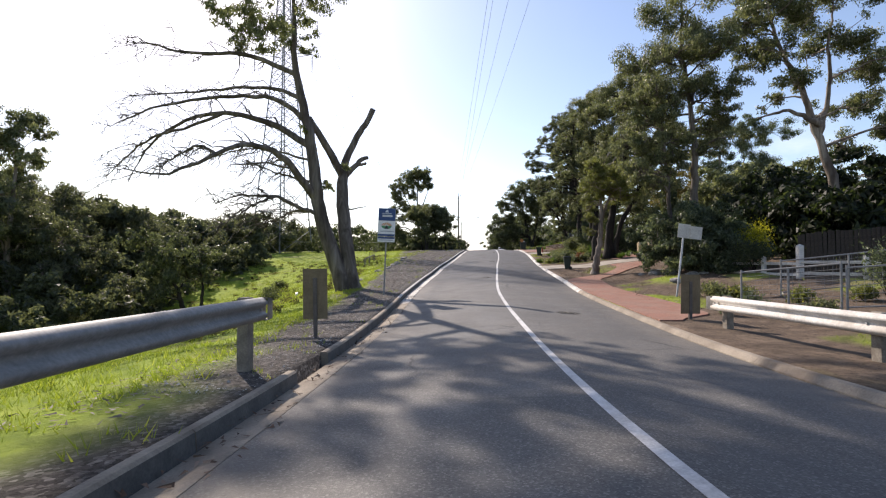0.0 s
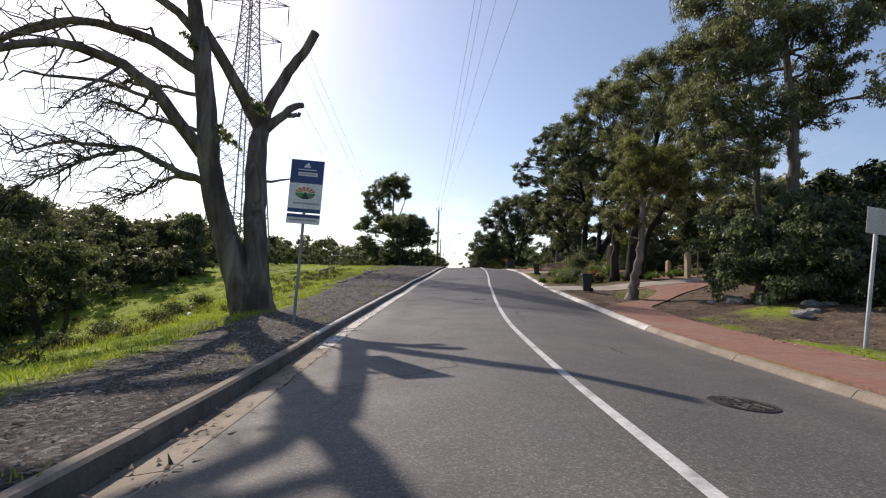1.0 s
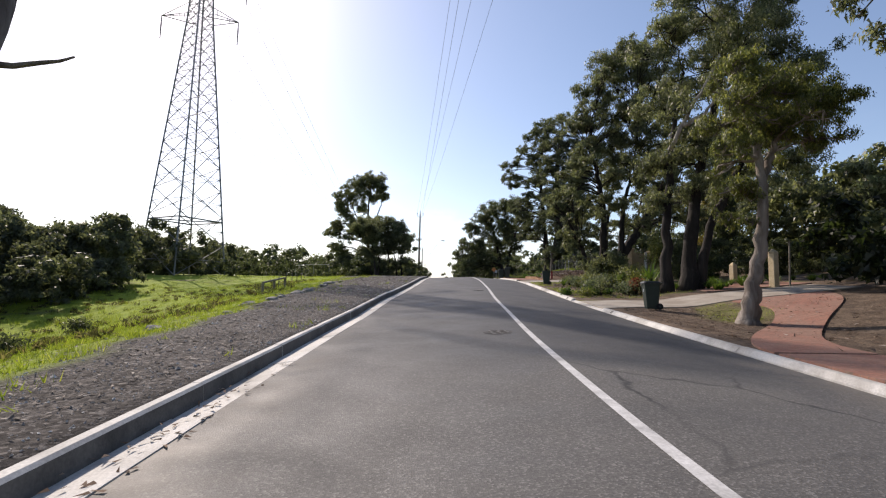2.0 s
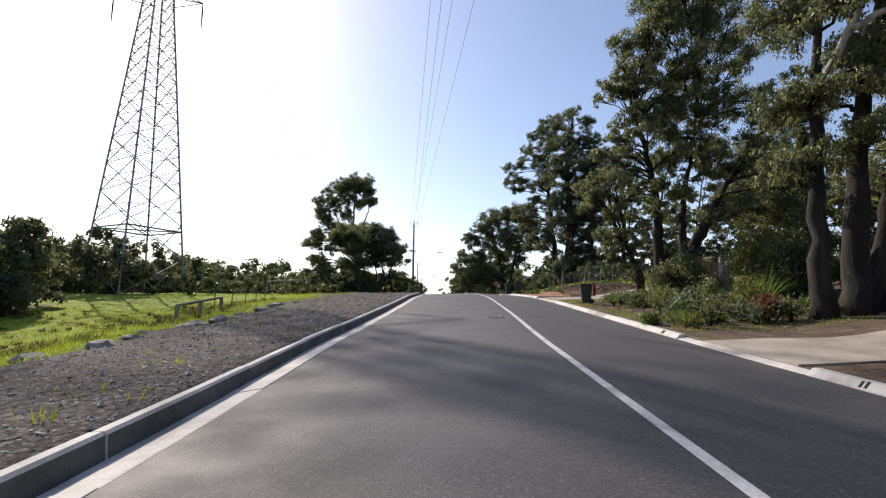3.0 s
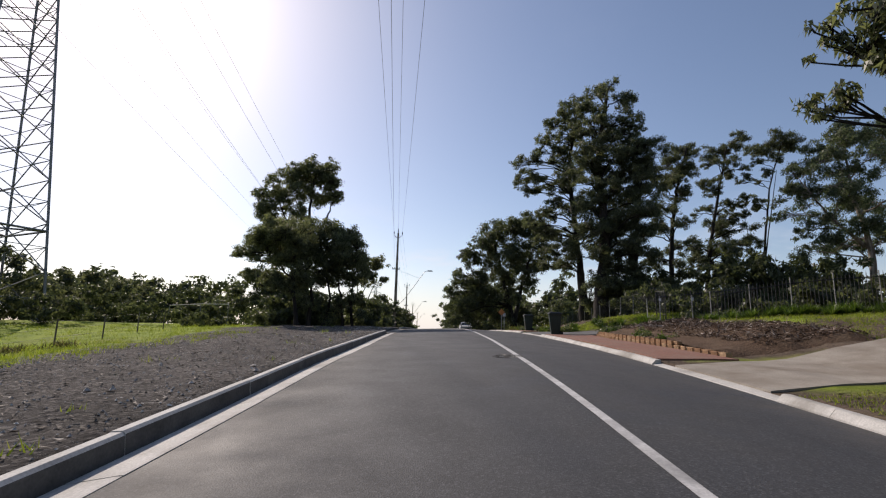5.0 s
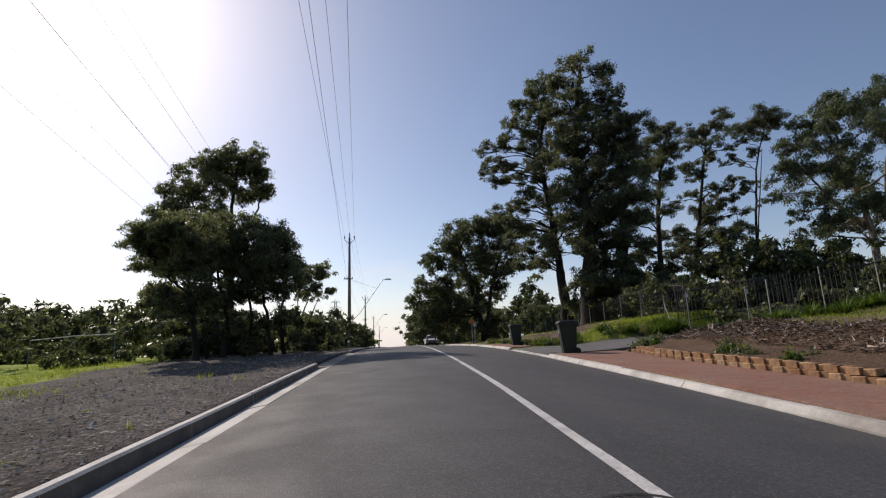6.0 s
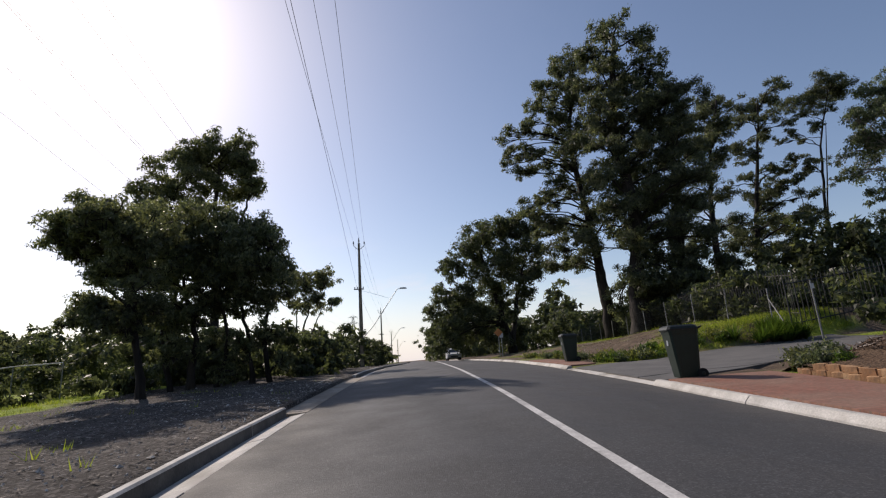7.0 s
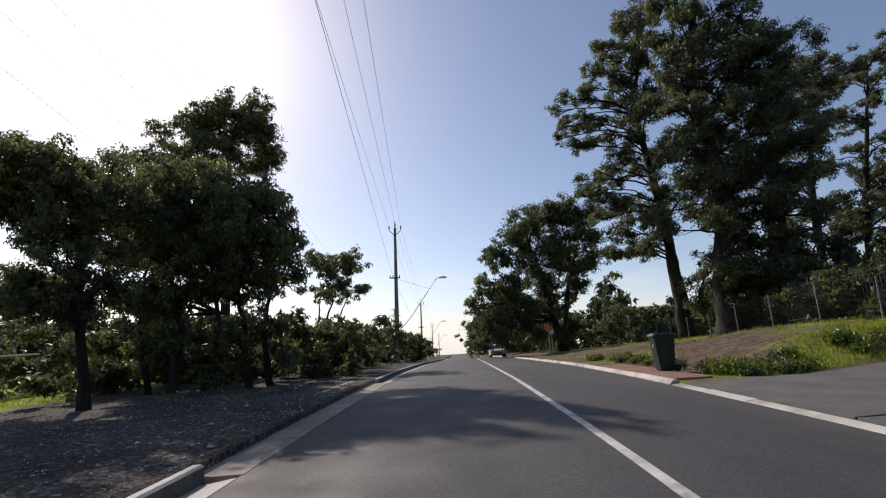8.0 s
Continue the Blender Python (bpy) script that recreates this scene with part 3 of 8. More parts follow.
back = lambda y: float(right_face(y)) + 0.215
paved("footpath", 11.7, 24.6, back, lambda y: back(y) + 1.8 * float(0.35 + 0.65 * ease(11.7, 13.2, y)) + 0.2 * math.sin(y * 0.5), PAVING, "red clay brick footpath with earth along its edge", "footpath")
paved("footpath", 24.6, 32.3, lambda y: back(y) + 4.2 * float(ease(24.6, 31.0, y)), lambda y: back(y) + 1.75 + 5.6 * float(ease(25.0, 32.3, y)), PAVING, "red clay brick path curving off towards the gate", "footpath")
paved("footpath", 35.3, 38.5, lambda y: back(y) + 5.4, lambda y: back(y) + 9.5, PAVING, "red clay brick landing before the gate posts", "footpath")
paved("footpath", 52.4, 64.5, back, lambda y: 6.5 + 0.5 * float(ease(60.0, 64.5, y)), PAVING, "red clay brick footpath below the brick edging", "footpath")
paved("footpath", 71.2, 78.0, back, lambda y: back(y) + 0.9, PAVING, "narrow red brick strip behind the kerb", "footpath")
paved("driveway", 32.4, 35.1, back, lambda y: back(y) + 9.0, DUSTY_CONCRETE, "pale concrete driveway crossing the verge", "driveway", 0.03)
paved("driveway", 48.8, 51.8, back, lambda y: back(y) + 10.5, DUSTY_CONCRETE, "pale concrete driveway between brick path and trees", "driveway", 0.03, 0.25)
BITUMEN = speckled("grey_bitumen", (0.10, 0.10, 0.10), (0.16, 0.155, 0.15), 1.5, 60, 0.9, 0.3)
paved("driveway", 65.85, 70.9, back, lambda y: back(y) + 9.5, BITUMEN, "grey bitumen driveway sloping up to the fence", "driveway", 0.03, 0.0)
paved("driveway_splay", 64.6, 65.81, back, lambda y: back(y) + 0.25 + 2.6 * (y - 64.6), BITUMEN, "grey bitumen splay where the driveway meets the kerb", "driveway", 0.03, 0.0)


def crossing():
    """The lowered concrete apron in the creek-side kerb: slabs that slope from the verge down to the gutter."""
    ob = thing("crossing", Matrix(), "pale concrete crossing lowered through the kerb", "crossing", kind="structure")
    kerb_pieces(ob, "slab", 65.12, 76.08, 1.83, lambda y: [(left_face(y) + 0.36, -0.2), (left_face(y) + 0.36, 0.008), (left_face(y) + 0.05, 0.012), (left_face(y) - 0.85, 0.155), (left_face(y) - 0.87, 0.145), (left_face(y) - 0.87, -0.2)][::-1], DUSTY_CONCRETE, 0.01)


crossing()


# ---- trees ----
def curve(points, n, wob=0.0, rng=RNG):
    """Points eased along a bent line."""
    p = np.asarray(points, float)
    t = np.linspace(0, len(p) - 1, n)
    q = np.stack([np.interp(t, np.arange(len(p)), p[:, k]) for k in range(3)], 1)
    if n > 4:
        for _ in range(2):
            q[1:-1] = (q[:-2] + 2 * q[1:-1] + q[2:]) / 4
    if wob:
        q[1:-1] += rng.normal(0, wob, (n - 2, 3))
    return q


def blades(centres, size, rng, droop=0.5, aspect=0.42, lying=False):
    """Pointed leaves, three corners each, hanging at random or lying on the ground."""
    n = len(centres)
    d = rng.normal(0, 1, (n, 3))
    d[:, 2] = d[:, 2] * (0.12 if lying else 1.0) - droop * 1.6
    d /= np.linalg.norm(d, axis=1)[:, None]
    w = np.cross(d, np.array([0, 0, 1.0]) + rng.normal(0, 0.3, (n, 3)) if lying else rng.normal(0, 1, (n, 3)))
    w /= np.linalg.norm(w, axis=1)[:, None] + 1e-9
    ln = size * rng.uniform(0.65, 1.35, n)[:, None]
    wd = ln * aspect * 0.5
    out = np.empty((n, 3, 3))
    out[:, 0] = centres + w * wd
    out[:, 1] = centres + d * ln
    out[:, 2] = centres - w * wd
    return out.reshape(-1, 3)


def dome_leaves(centres, radii, size, rng, cover=0.5, squash=0.8, droop=0.4, aspect=0.42, tufts=8, loose=0.40):
    """Leaves over many small domes: each dome is a handful of tufts round its shell, fuller above than below."""
    centres, radii = np.asarray(centres, float), np.asarray(radii, float)
    many = np.maximum(14, cover * 12.6 * radii ** 2 / (0.5 * size * size * aspect) * rng.uniform(0.7, 1.3, len(radii))).astype(int)
    who = np.repeat(np.arange(len(radii)), many)
    tuft = rng.normal(0, 1, (len(radii), tufts, 3))
    tuft[:, :, 2] = tuft[:, :, 2] * 0.85 + 0.35
    tuft /= np.linalg.norm(tuft, axis=2)[:, :, None]
    lift = rng.uniform(0.72, 1.18, (len(radii), tufts))
    pick = rng.integers(0, tufts, len(who))
    out = tuft[who, pick] + rng.normal(0, loose, (len(who), 3))
    out /= np.linalg.norm(out, axis=1)[:, None]
    reach = radii[who] * lift[who, pick] * rng.uniform(0.15, 1.25, len(who)) ** 0.6
    p = out * reach[:, None] * np.array([1, 1, squash])
    p[:, 2] = np.where(p[:, 2] < 0, p[:, 2] * 0.7, p[:, 2])
    d = rng.normal(0, 1, p.shape)
    d -= out * (d * out).sum(1)[:, None] * 0.6
    d[:, 2] -= droop * 1.6
    d /= np.linalg.norm(d, axis=1)[:, None]
    w = np.cross(d, out + rng.normal(0, 0.55, p.shape))
    w /= np.linalg.norm(w, axis=1)[:, None] + 1e-9
    ln = size * rng.uniform(0.6, 1.35, len(who))[:, None]
    c = centres[who] + p
    tri = np.empty((len(who), 3, 3))
    tri[:, 0], tri[:, 1], tri[:, 2] = c + w * ln * aspect * 0.5, c + d * ln, c - w * ln * aspect * 0.5
    return tri.reshape(-1, 3)


def tree(name, base, stems, lobes, leaf, bark, label, radius=0.25, leaf_size=0.16, density=1.0, depth=1.0,
         flat=0.8, seed=1, droop=0.5, twig=0.018, aspect=0.5, swell=1.28, category="tree", fill=0, cover=0.36, sub=(0.22, 0.40)):
    """A tree: stems as bent tapered limbs, a limb to each lobe of the crown, boughs to its small domes of leaves.
    stems: lists of (across, up); lobes: (across, up, radius), each with a second lobe before or behind it."""
    rng = np.random.default_rng(seed)
    wood = Build()
    axis = []
    for i, s in enumerate(stems):
        down = min(0.0, at_x(base[0] + s[0][0], base[1]) - base[2]) if s[0][1] < 1 else 0.0
        pts = [(p[0], (rng.normal(0, 0.12) * p[1] * 0.25 if j else rng.normal(0, 0.1) * (i > 0)), p[1] - (0.25 - down if j == 0 and p[1] < 1 else 0)) for j, p in enumerate(s)]
        q = curve(pts, max(12, 5 * len(pts)), 0.0, rng)
        r0 = radius * (1.0 if i == 0 else 0.72 if s[0][1] < 1 else 0.5)
        rr = r0 * np.linspace(1, 0.25, len(q)) * (1 + 0.55 * np.exp(-np.linspace(0, 12, len(q))))
        q[1:-1] += rng.normal(0, 0.02 + 0.05 * radius, (len(q) - 2, 3)) * np.array([1, 1, 0.2])
        rr = rr * rng.uniform(0.92, 1.08, len(q))
        wood.tube(q, rr, 10 if radius > 0.15 else 7)
        axis += [(q[k], rr[k]) for k in range(len(q) // 4, len(q))]
    between = []
    for _ in range(fill * 4):
        a, b = (lobes[int(k)] for k in rng.integers(0, len(lobes), 2))
        if a != b and math.hypot(a[0] - b[0], a[1] - b[1]) < 3.2 * max(a[2], b[2]) and len(between) < fill:
            f = rng.uniform(0.35, 0.65)
            between.append((a[0] + (b[0] - a[0]) * f, a[1] + (b[1] - a[1]) * f, 0.85 * (a[2] + (b[2] - a[2]) * f)))
    domes, sizes = [], []
    for (lx, lz, lr0) in list(lobes) + between:
        side = rng.choice([-1, 1])
        for rep in (0, 1):
            lr = lr0 * swell * (1.0 if rep == 0 else 0.85)
            dy = side * lr0 * depth * (rng.uniform(0.1, 0.8) if rep == 0 else -rng.uniform(1.0, 1.9))
            c = np.array([lx + (rng.normal(0, 0.25) * lr if rep else 0), dy, lz + (rng.normal(-0.15, 0.3) * lr if rep else 0)])
            low = [a for a in axis if a[0][2] < lz + 0.2] or axis[:2]
            start, r = min(low, key=lambda a: np.linalg.norm((a[0] - c) * np.array([1, 1, 0.8])) + max(0, a[0][2] - lz + 0.4 * lr) * 2)
            mid = (start + c) / 2 + np.array([0, 0, 0.12 * np.linalg.norm(c - start)])
            limb = curve([start, mid, c], 8, 0.04 * lr, rng)
            r1 = min(r * 0.55, 0.025 + 0.04 * lr)
            wood.tube(limb, np.linspace(r1, r1 * 0.35, 8), 5, False)
            for _ in range(max(4, int(round((16 if rep == 0 else 9) * density * rng.uniform(0.8, 1.25))))):
                u = rng.normal(0, 1, 3)
                u[2] = u[2] * 0.9 + 0.15
                u /= np.linalg.norm(u)
                rc = lr * rng.uniform(*sub)
                b = c + u * lr * rng.uniform(0.25, 0.88) * np.array([1, 1, flat])
                k = rng.integers(4, 8)
                foot = b - np.array([0, 0, 0.35 * rc])
                wood.tube(np.array([limb[k], (limb[k] + foot) / 2 + rng.normal(0, 0.08 * lr, 3), foot]), [twig * 1.5, twig * 1.2, twig * 0.8], 3, False)
                for _ in range(2):
                    v = rng.normal(0, 1, 3)
                    v[2] = abs(v[2])
                    wood.tube(np.array([foot, b + v / np.linalg.norm(v) * rc * 0.85]), [twig * 0.7, twig * 0.3], 3, False)
                domes.append(b)
                sizes.append(rc)
    ob = thing(name, Matrix.Translation(base), label, category)
    part("trunk", wood, bark, ob, smooth=True)
    part("crown", quads_of("crown", dome_leaves(domes, sizes, leaf_size, rng, cover, 0.55 + 0.4 * flat, droop, aspect), leaf, 3), None, ob)
    return ob


street_gum = tree("gum_tree", (12.6, 37.0, at_x(12.6, 37.0)), [[(0, 0), (0.2, 2.2), (0.8, 5.3), (1.5, 8.6), (2.2, 12)], [(-0.95, 0), (-0.9, 3.1), (-0.5, 6.7), (0.1, 9.6)], [(0.35, 0), (0.9, 2.4), (2.4, 5.3), (4, 9)]],
     [(-0.9, 10.9, 1.3), (0.3, 12.5, 1.5), (-0.6, 8.1, 1.4), (0.8, 9.6, 1.7), (2.6, 13.4, 1.8), (2.6, 10.5, 1.7), (-1.2, 5.6, 1.0), (0.3, 6.2, 1.3), (2.0, 6.6, 1.4), (3.3, 8.0, 1.7), (4.1, 12.4, 1.6), (4.4, 9.8, 1.6), (-1.2, 3.8, 0.8), (0.4, 4.4, 0.9), (2.2, 4.4, 1.1), (3.8, 5.6, 1.3)],
     LEAF_GUM, BARK_DARK, "large dark-stemmed gum tree above the concrete driveway", 0.32, 0.125, 0.85, 0.7, seed=11, droop=0.7, aspect=0.4, swell=1.15)
limb_rng = np.random.default_rng(111)
for bend in ([(-1.25, -1.0, 5.7), (-0.9, -1.4, 6.6), (-0.5, -1.5, 7.6), (-0.1, -1.6, 8.0), (0.6, -1.6, 9.6)], [(0.75, -1.2, 5.5), (1.4, -1.6, 6.4), (1.35, -1.8, 7.4), (1.7, -1.9, 8.2), (2.3, -1.9, 8.7)], [(-0.9, -1.4, 6.6), (-0.2, -1.7, 7.0), (0.2, -1.9, 7.6)]):
    part("limb", Build().tube(curve(bend, 10, 0.03, limb_rng), np.linspace(0.09, 0.04, 10), 7), BARK_PALE, street_gum, "smooth pale upper limb", True)
tree("gum_tree", (12.7, 24.7, at_x(12.7, 24.7)), [[(0, 0), (0.2, 2.9), (0.3, 5.9), (0.1, 8.7), (-0.1, 11.6), (-0.6, 13.5)], [(-1.0, 0), (-1.0, 2.6), (-1.3, 4.8), (-1.6, 7.4)]],
     [(-1.2, 8.6, 1.1), (-2.3, 7.5, 0.9), (-2.0, 9.2, 1.1), (0.2, 9.3, 1.1), (1.2, 7.3, 1.0), (-1.0, 6.6, 0.9), (-1.8, 5.5, 0.8), (1.5, 9.0, 1.0), (-3.1, 8.7, 0.7), (-0.1, 11.2, 1.5), (-1.8, 11.1, 1.3), (-0.9, 13.0, 1.5), (1.1, 11.3, 1.1), (-2.4, 6.1, 0.8), (-0.9, 5.0, 0.6), (-1.6, 7.8, 0.8), (1.4, 8.0, 0.8), (-2.8, 5.0, 0.8), (-1.9, 4.3, 0.6), (-3.2, 6.6, 0.8), (-0.7, 5.8, 0.7), (0.9, 6.2, 0.7)],
     LEAF_GUM, BARK_DEAD, "tall straight-stemmed gum tree with a dark crown", 0.22, 0.125, 0.85, 1.0, seed=12, droop=0.7, aspect=0.4)
tree("gum_tree", (20.8, 25, at_x(20.8, 25)), [[(0, 0), (-0.5, 2.5), (-1.1, 5.5), (-2.0, 8.0), (-2.8, 10.2), (-3.7, 12.2)], [(-1.2, 5.9), (-0.7, 8.0), (-0.9, 10.5), (-0.5, 12.7)], [(-1.4, 6.3), (-3.2, 7.0), (-4.6, 6.6)]],
     [(-4.0, 10.5, 1.2), (-2.6, 8.5, 0.8), (0.4, 7.1, 1.1), (-5.1, 11.6, 1.1), (-0.3, 10.8, 1.2), (-3.2, 13.0, 1.9), (-0.4, 13.6, 1.9), (-4.2, 14.7, 1.6), (-1.7, 15.3, 1.9), (2.0, 9.5, 1.4), (2.4, 6.0, 1.3)],
     LEAF_GUM, BARK_GREY, "leaning gum tree with a smooth grey forked trunk", 0.27, 0.14, 1.0, 1.0, seed=13)
tree("gum_tree", (9.0, 28.6, at_x(9.0, 28.6)), [[(0, 0), (0.05, 0.6), (0.2, 1.6), (0.3, 2.7), (0.38, 4.1), (0.2, 5.4)], [(0.36, 3.4), (0.8, 4.3), (1.3, 5.3)]],
     [(-0.35, 5.4, 0.65), (0.4, 5.9, 0.75), (-0.4, 4.3, 0.45), (-0.35, 3.3, 0.42), (0.9, 5.0, 0.7), (1.3, 5.9, 0.75), (1.7, 4.6, 0.6), (0.3, 4.7, 0.55), (-0.2, 6.4, 0.55), (1.9, 5.4, 0.55), (-0.45, 2.6, 0.3)],
     LEAF_OLIVE, BARK_GREY, "small leaning gum tree with olive drooping leaves beside the path", 0.23, 0.09, 1.0, 0.9, seed=14, droop=0.9, aspect=0.32)
LOW_LOBES = [(-4.1, 4.8, 0.4), (-3.4, 5.2, 0.5), (-3.7, 4.3, 0.5), (-2.9, 4.7, 0.5), (-3, 6.5, 0.5), (-2.4, 7.3, 0.5), (-2, 8.1, 0.5), (-1.4, 8.5, 0.5), (-2.9, 5.6, 0.5), (-2.5, 6, 0.5), (-1.7, 7, 0.6), (-1, 8, 0.6), (-0.6, 9, 0.6), (0.3, 9.4, 0.7), (1.2, 9.1, 0.8), (-0.1, 7.6, 0.7), (0.8, 7.3, 0.7), (0.2, 6.3, 0.6), (-1.5, 4.9, 0.5), (-0.5, 5, 0.6), (0.2, 4.6, 0.6), (-2.1, 4, 0.5), (-2.8, 3.6, 0.5), (-3.1, 2.7, 0.4), (-2.4, 2.6, 0.5), (-1.6, 3.1, 0.5), (-2.8, 1.9, 0.4), (-1.9, 2.1, 0.4), (-0.8, 3.9, 0.5), (2, 8.5, 0.8), (2.9, 9.4, 0.8)]
HIGH_LOBES = [(3.5, 8.5, 0.8), (1.5, 6.6, 0.7), (2.8, 7, 0.8), (3.4, 5.9, 0.6), (1.8, 5.5, 0.6), (-2.9, 9.6, 0.4), (-2, 9.8, 0.5), (-1.2, 9.9, 0.5), (-2.2, 10.6, 0.6), (-1.2, 10.9, 0.8), (0, 10.8, 0.8), (1.2, 11.1, 0.9), (2.4, 11, 0.9), (3.6, 10.9, 0.9), (4.7, 9.8, 0.9), (4.9, 7.7, 0.9), (4.2, 6.1, 0.8), (5.8, 8.6, 1), (-0.5, 12.2, 0.9), (1, 12.8, 1), (2.6, 12.7, 1.1), (4.3, 12.5, 1.1), (-2.1, 1.1, 0.3), (-1.8, 0.6, 0.3), (1.0, 3.6, 0.7), (2.4, 3.4, 0.8), (3.4, 4.3, 0.9), (4.4, 5.0, 0.9), (5.3, 3.8, 1.0), (5.8, 5.8, 1.0), (-0.5, 14.0, 0.9), (0.7, 14.6, 1), (2.2, 15.2, 1.1), (3.6, 15.4, 1.1), (-1.6, 12.4, 0.8), (0.8, 13.6, 1)]
tree("gum_tree", (14.0, 47.7, 2.4), [[(0, 0), (0.8, 1.5), (1.7, 2.7), (2.6, 4.6), (3.5, 5.7)], [(-0.5, -0.1), (-0.5, 1.8), (-0.4, 4.4), (-0.7, 6.6), (-1.1, 7.6), (-1.4, 8.5)], [(-1.3, -0.1), (-1.6, 0.9), (-2.1, 2.1)], [(0.6, 1.3), (0.8, 4.1), (1.3, 6.4), (2, 8.7)]],
     LOW_LOBES + HIGH_LOBES,
     LEAF_GUM, BARK_DARK, "spreading gum tree with several dark leaning stems", 0.36, 0.132, 0.75, 1.5, seed=15, droop=0.7, aspect=0.44, swell=1.45, fill=16)
tree("deciduous_tree", (27.2, 58, at_x(27.2, 58) - 0.84), [[(0, 0), (0.3, 2.8), (0.9, 6.1)], [(0.2, 2), (1.6, 5), (2.6, 8)]],
     [(0.5, 8.0, 1.5), (1.4, 5.8, 1.5), (-0.6, 5.3, 1.3), (2.7, 8.4, 1.0), (0.4, 3.4, 1.4), (1.9, 3.2, 1.1)],
     LEAF_AUTUMN, BARK_GREY, "thin tree with sparse yellowing leaves behind the garden", 0.15, 0.22, 1.0, 1.0, seed=16)
PINE = "tall dark pine tree with layered rounded needle clumps"
tree("pine_tree", (22.6, 86.5, 3.8), [[(0, 0), (0.3, 3.9), (0.6, 9.5), (0.5, 15.2), (0.7, 19.2), (1.1, 23)]],
     [(1.2, 24, 1.4), (-0.4, 22.2, 1.3), (2.4, 22.3, 1.4), (0.2, 20.3, 1.5), (2, 20.1, 1.5), (-1.5, 19.3, 1.1), (3.5, 20, 1.1), (4.4, 20.2, 0.7), (0.9, 18.2, 1.6), (-1, 17, 1.4), (3.1, 17.6, 1.5), (1, 16, 1.6), (-1.6, 14.6, 1.5), (2.5, 15.2, 1.8), (3.7, 13.6, 1.7), (0.5, 12.9, 1.8), (2.8, 11.8, 1.9), (-1.2, 11.4, 1.5), (0.9, 10.2, 1.9), (3.1, 9.5, 1.9), (-0.9, 8.9, 1.6), (1.3, 7.7, 1.8), (2.9, 6.9, 1.5), (-0.5, 6.7, 1.5), (1.4, 5.5, 1.6), (-0.1, 3.9, 1.5), (2, 3.8, 1.3), (0.4, 2.3, 1.2)],
     LEAF_PINE, BARK_DARK, "tallest dark pine tree with layered needle clumps", 0.62, 0.225, 0.8, 1.2, 0.72, seed=21, droop=-0.2, aspect=0.42, swell=1.2, cover=0.40, fill=5)
tree("pine_tree", (23.5, 92.5, 5.2), [[(0, -0), (-0.3, 3.5), (-0.8, 6.8), (-1, 10.8), (-1.3, 16), (-0.9, 21.5)]],
     [(-1.6, 22.6, 1.5), (-0.1, 23.5, 1.4), (-3.3, 21.2, 1.2), (-1.3, 20.4, 1.6), (-4.3, 19.2, 1), (-3.2, 17.6, 1.3), (-1.2, 17.3, 1.6), (-6.9, 16.3, 1), (-5.6, 16.5, 1), (-6.9, 14.5, 1), (-5.7, 13.4, 1.1), (-4.1, 14.4, 1.3), (-2.2, 13.9, 1.4), (-0.9, 11.8, 1.6), (-3.2, 11.3, 1.4), (-5.1, 10.4, 1.2), (-5.9, 9.4, 1), (-4.3, 8.4, 1.4), (-2.3, 8.8, 1.6), (-0.4, 8.3, 1.8), (-3.1, 6.4, 1.4), (-4, 5, 1.1), (-1.8, 5.4, 1.5)],
     LEAF_PINE, BARK_DARK, "leaning dark pine tree with open layered branches", 0.46, 0.22, 0.8, 1.2, 0.72, seed=22, droop=-0.2, aspect=0.42, swell=1.2, cover=0.42, fill=3)
tree("pine_tree", (24.6, 85, 5.1), [[(0, 0), (1, 6.2), (2.3, 15.6)]],
     [(2.4, 15.9, 1.3), (0.9, 15.4, 1.1), (2.5, 14, 1.4), (1.6, 12, 1.4), (1.7, 9.9, 1.5), (1.1, 7.8, 1.5), (0.9, 5.8, 1.3), (0.3, 3.8, 1.2), (0.9, 2.6, 1), (-0.7, 1.9, 1)],
     LEAF_PINE, BARK_DARK, "dense dark pine tree crowded behind the tallest", 0.3, 0.16, 0.8, 1.2, 0.72, seed=34, droop=-0.2, aspect=0.42, swell=1.3, cover=0.42, fill=5)
tree("pine_tree", (31.6, 90, 6.1), [[(0, 0), (0.6, 6.4), (1.2, 11.3), (2.2, 17)]],
     [(1.5, 16.8, 1.3), (2.9, 17, 1.4), (0.5, 15.4, 1.3), (3, 14.9, 1.2), (1.6, 14.4, 1.5), (-0.3, 12.8, 1.5), (1.9, 12, 1.3), (0.2, 10.3, 1.5), (1.7, 8.8, 1.3), (-1.3, 7.9, 1.4), (1.7, 6.4, 1.3), (-0.3, 5, 1.4), (-1.7, 4.6, 1), (1.3, 3.1, 1)],
     LEAF_PINE, BARK_DARK, PINE, 0.3, 0.19, 0.8, 1.2, 0.72, seed=23, droop=-0.2, aspect=0.42, swell=1.15, cover=0.42, fill=1)
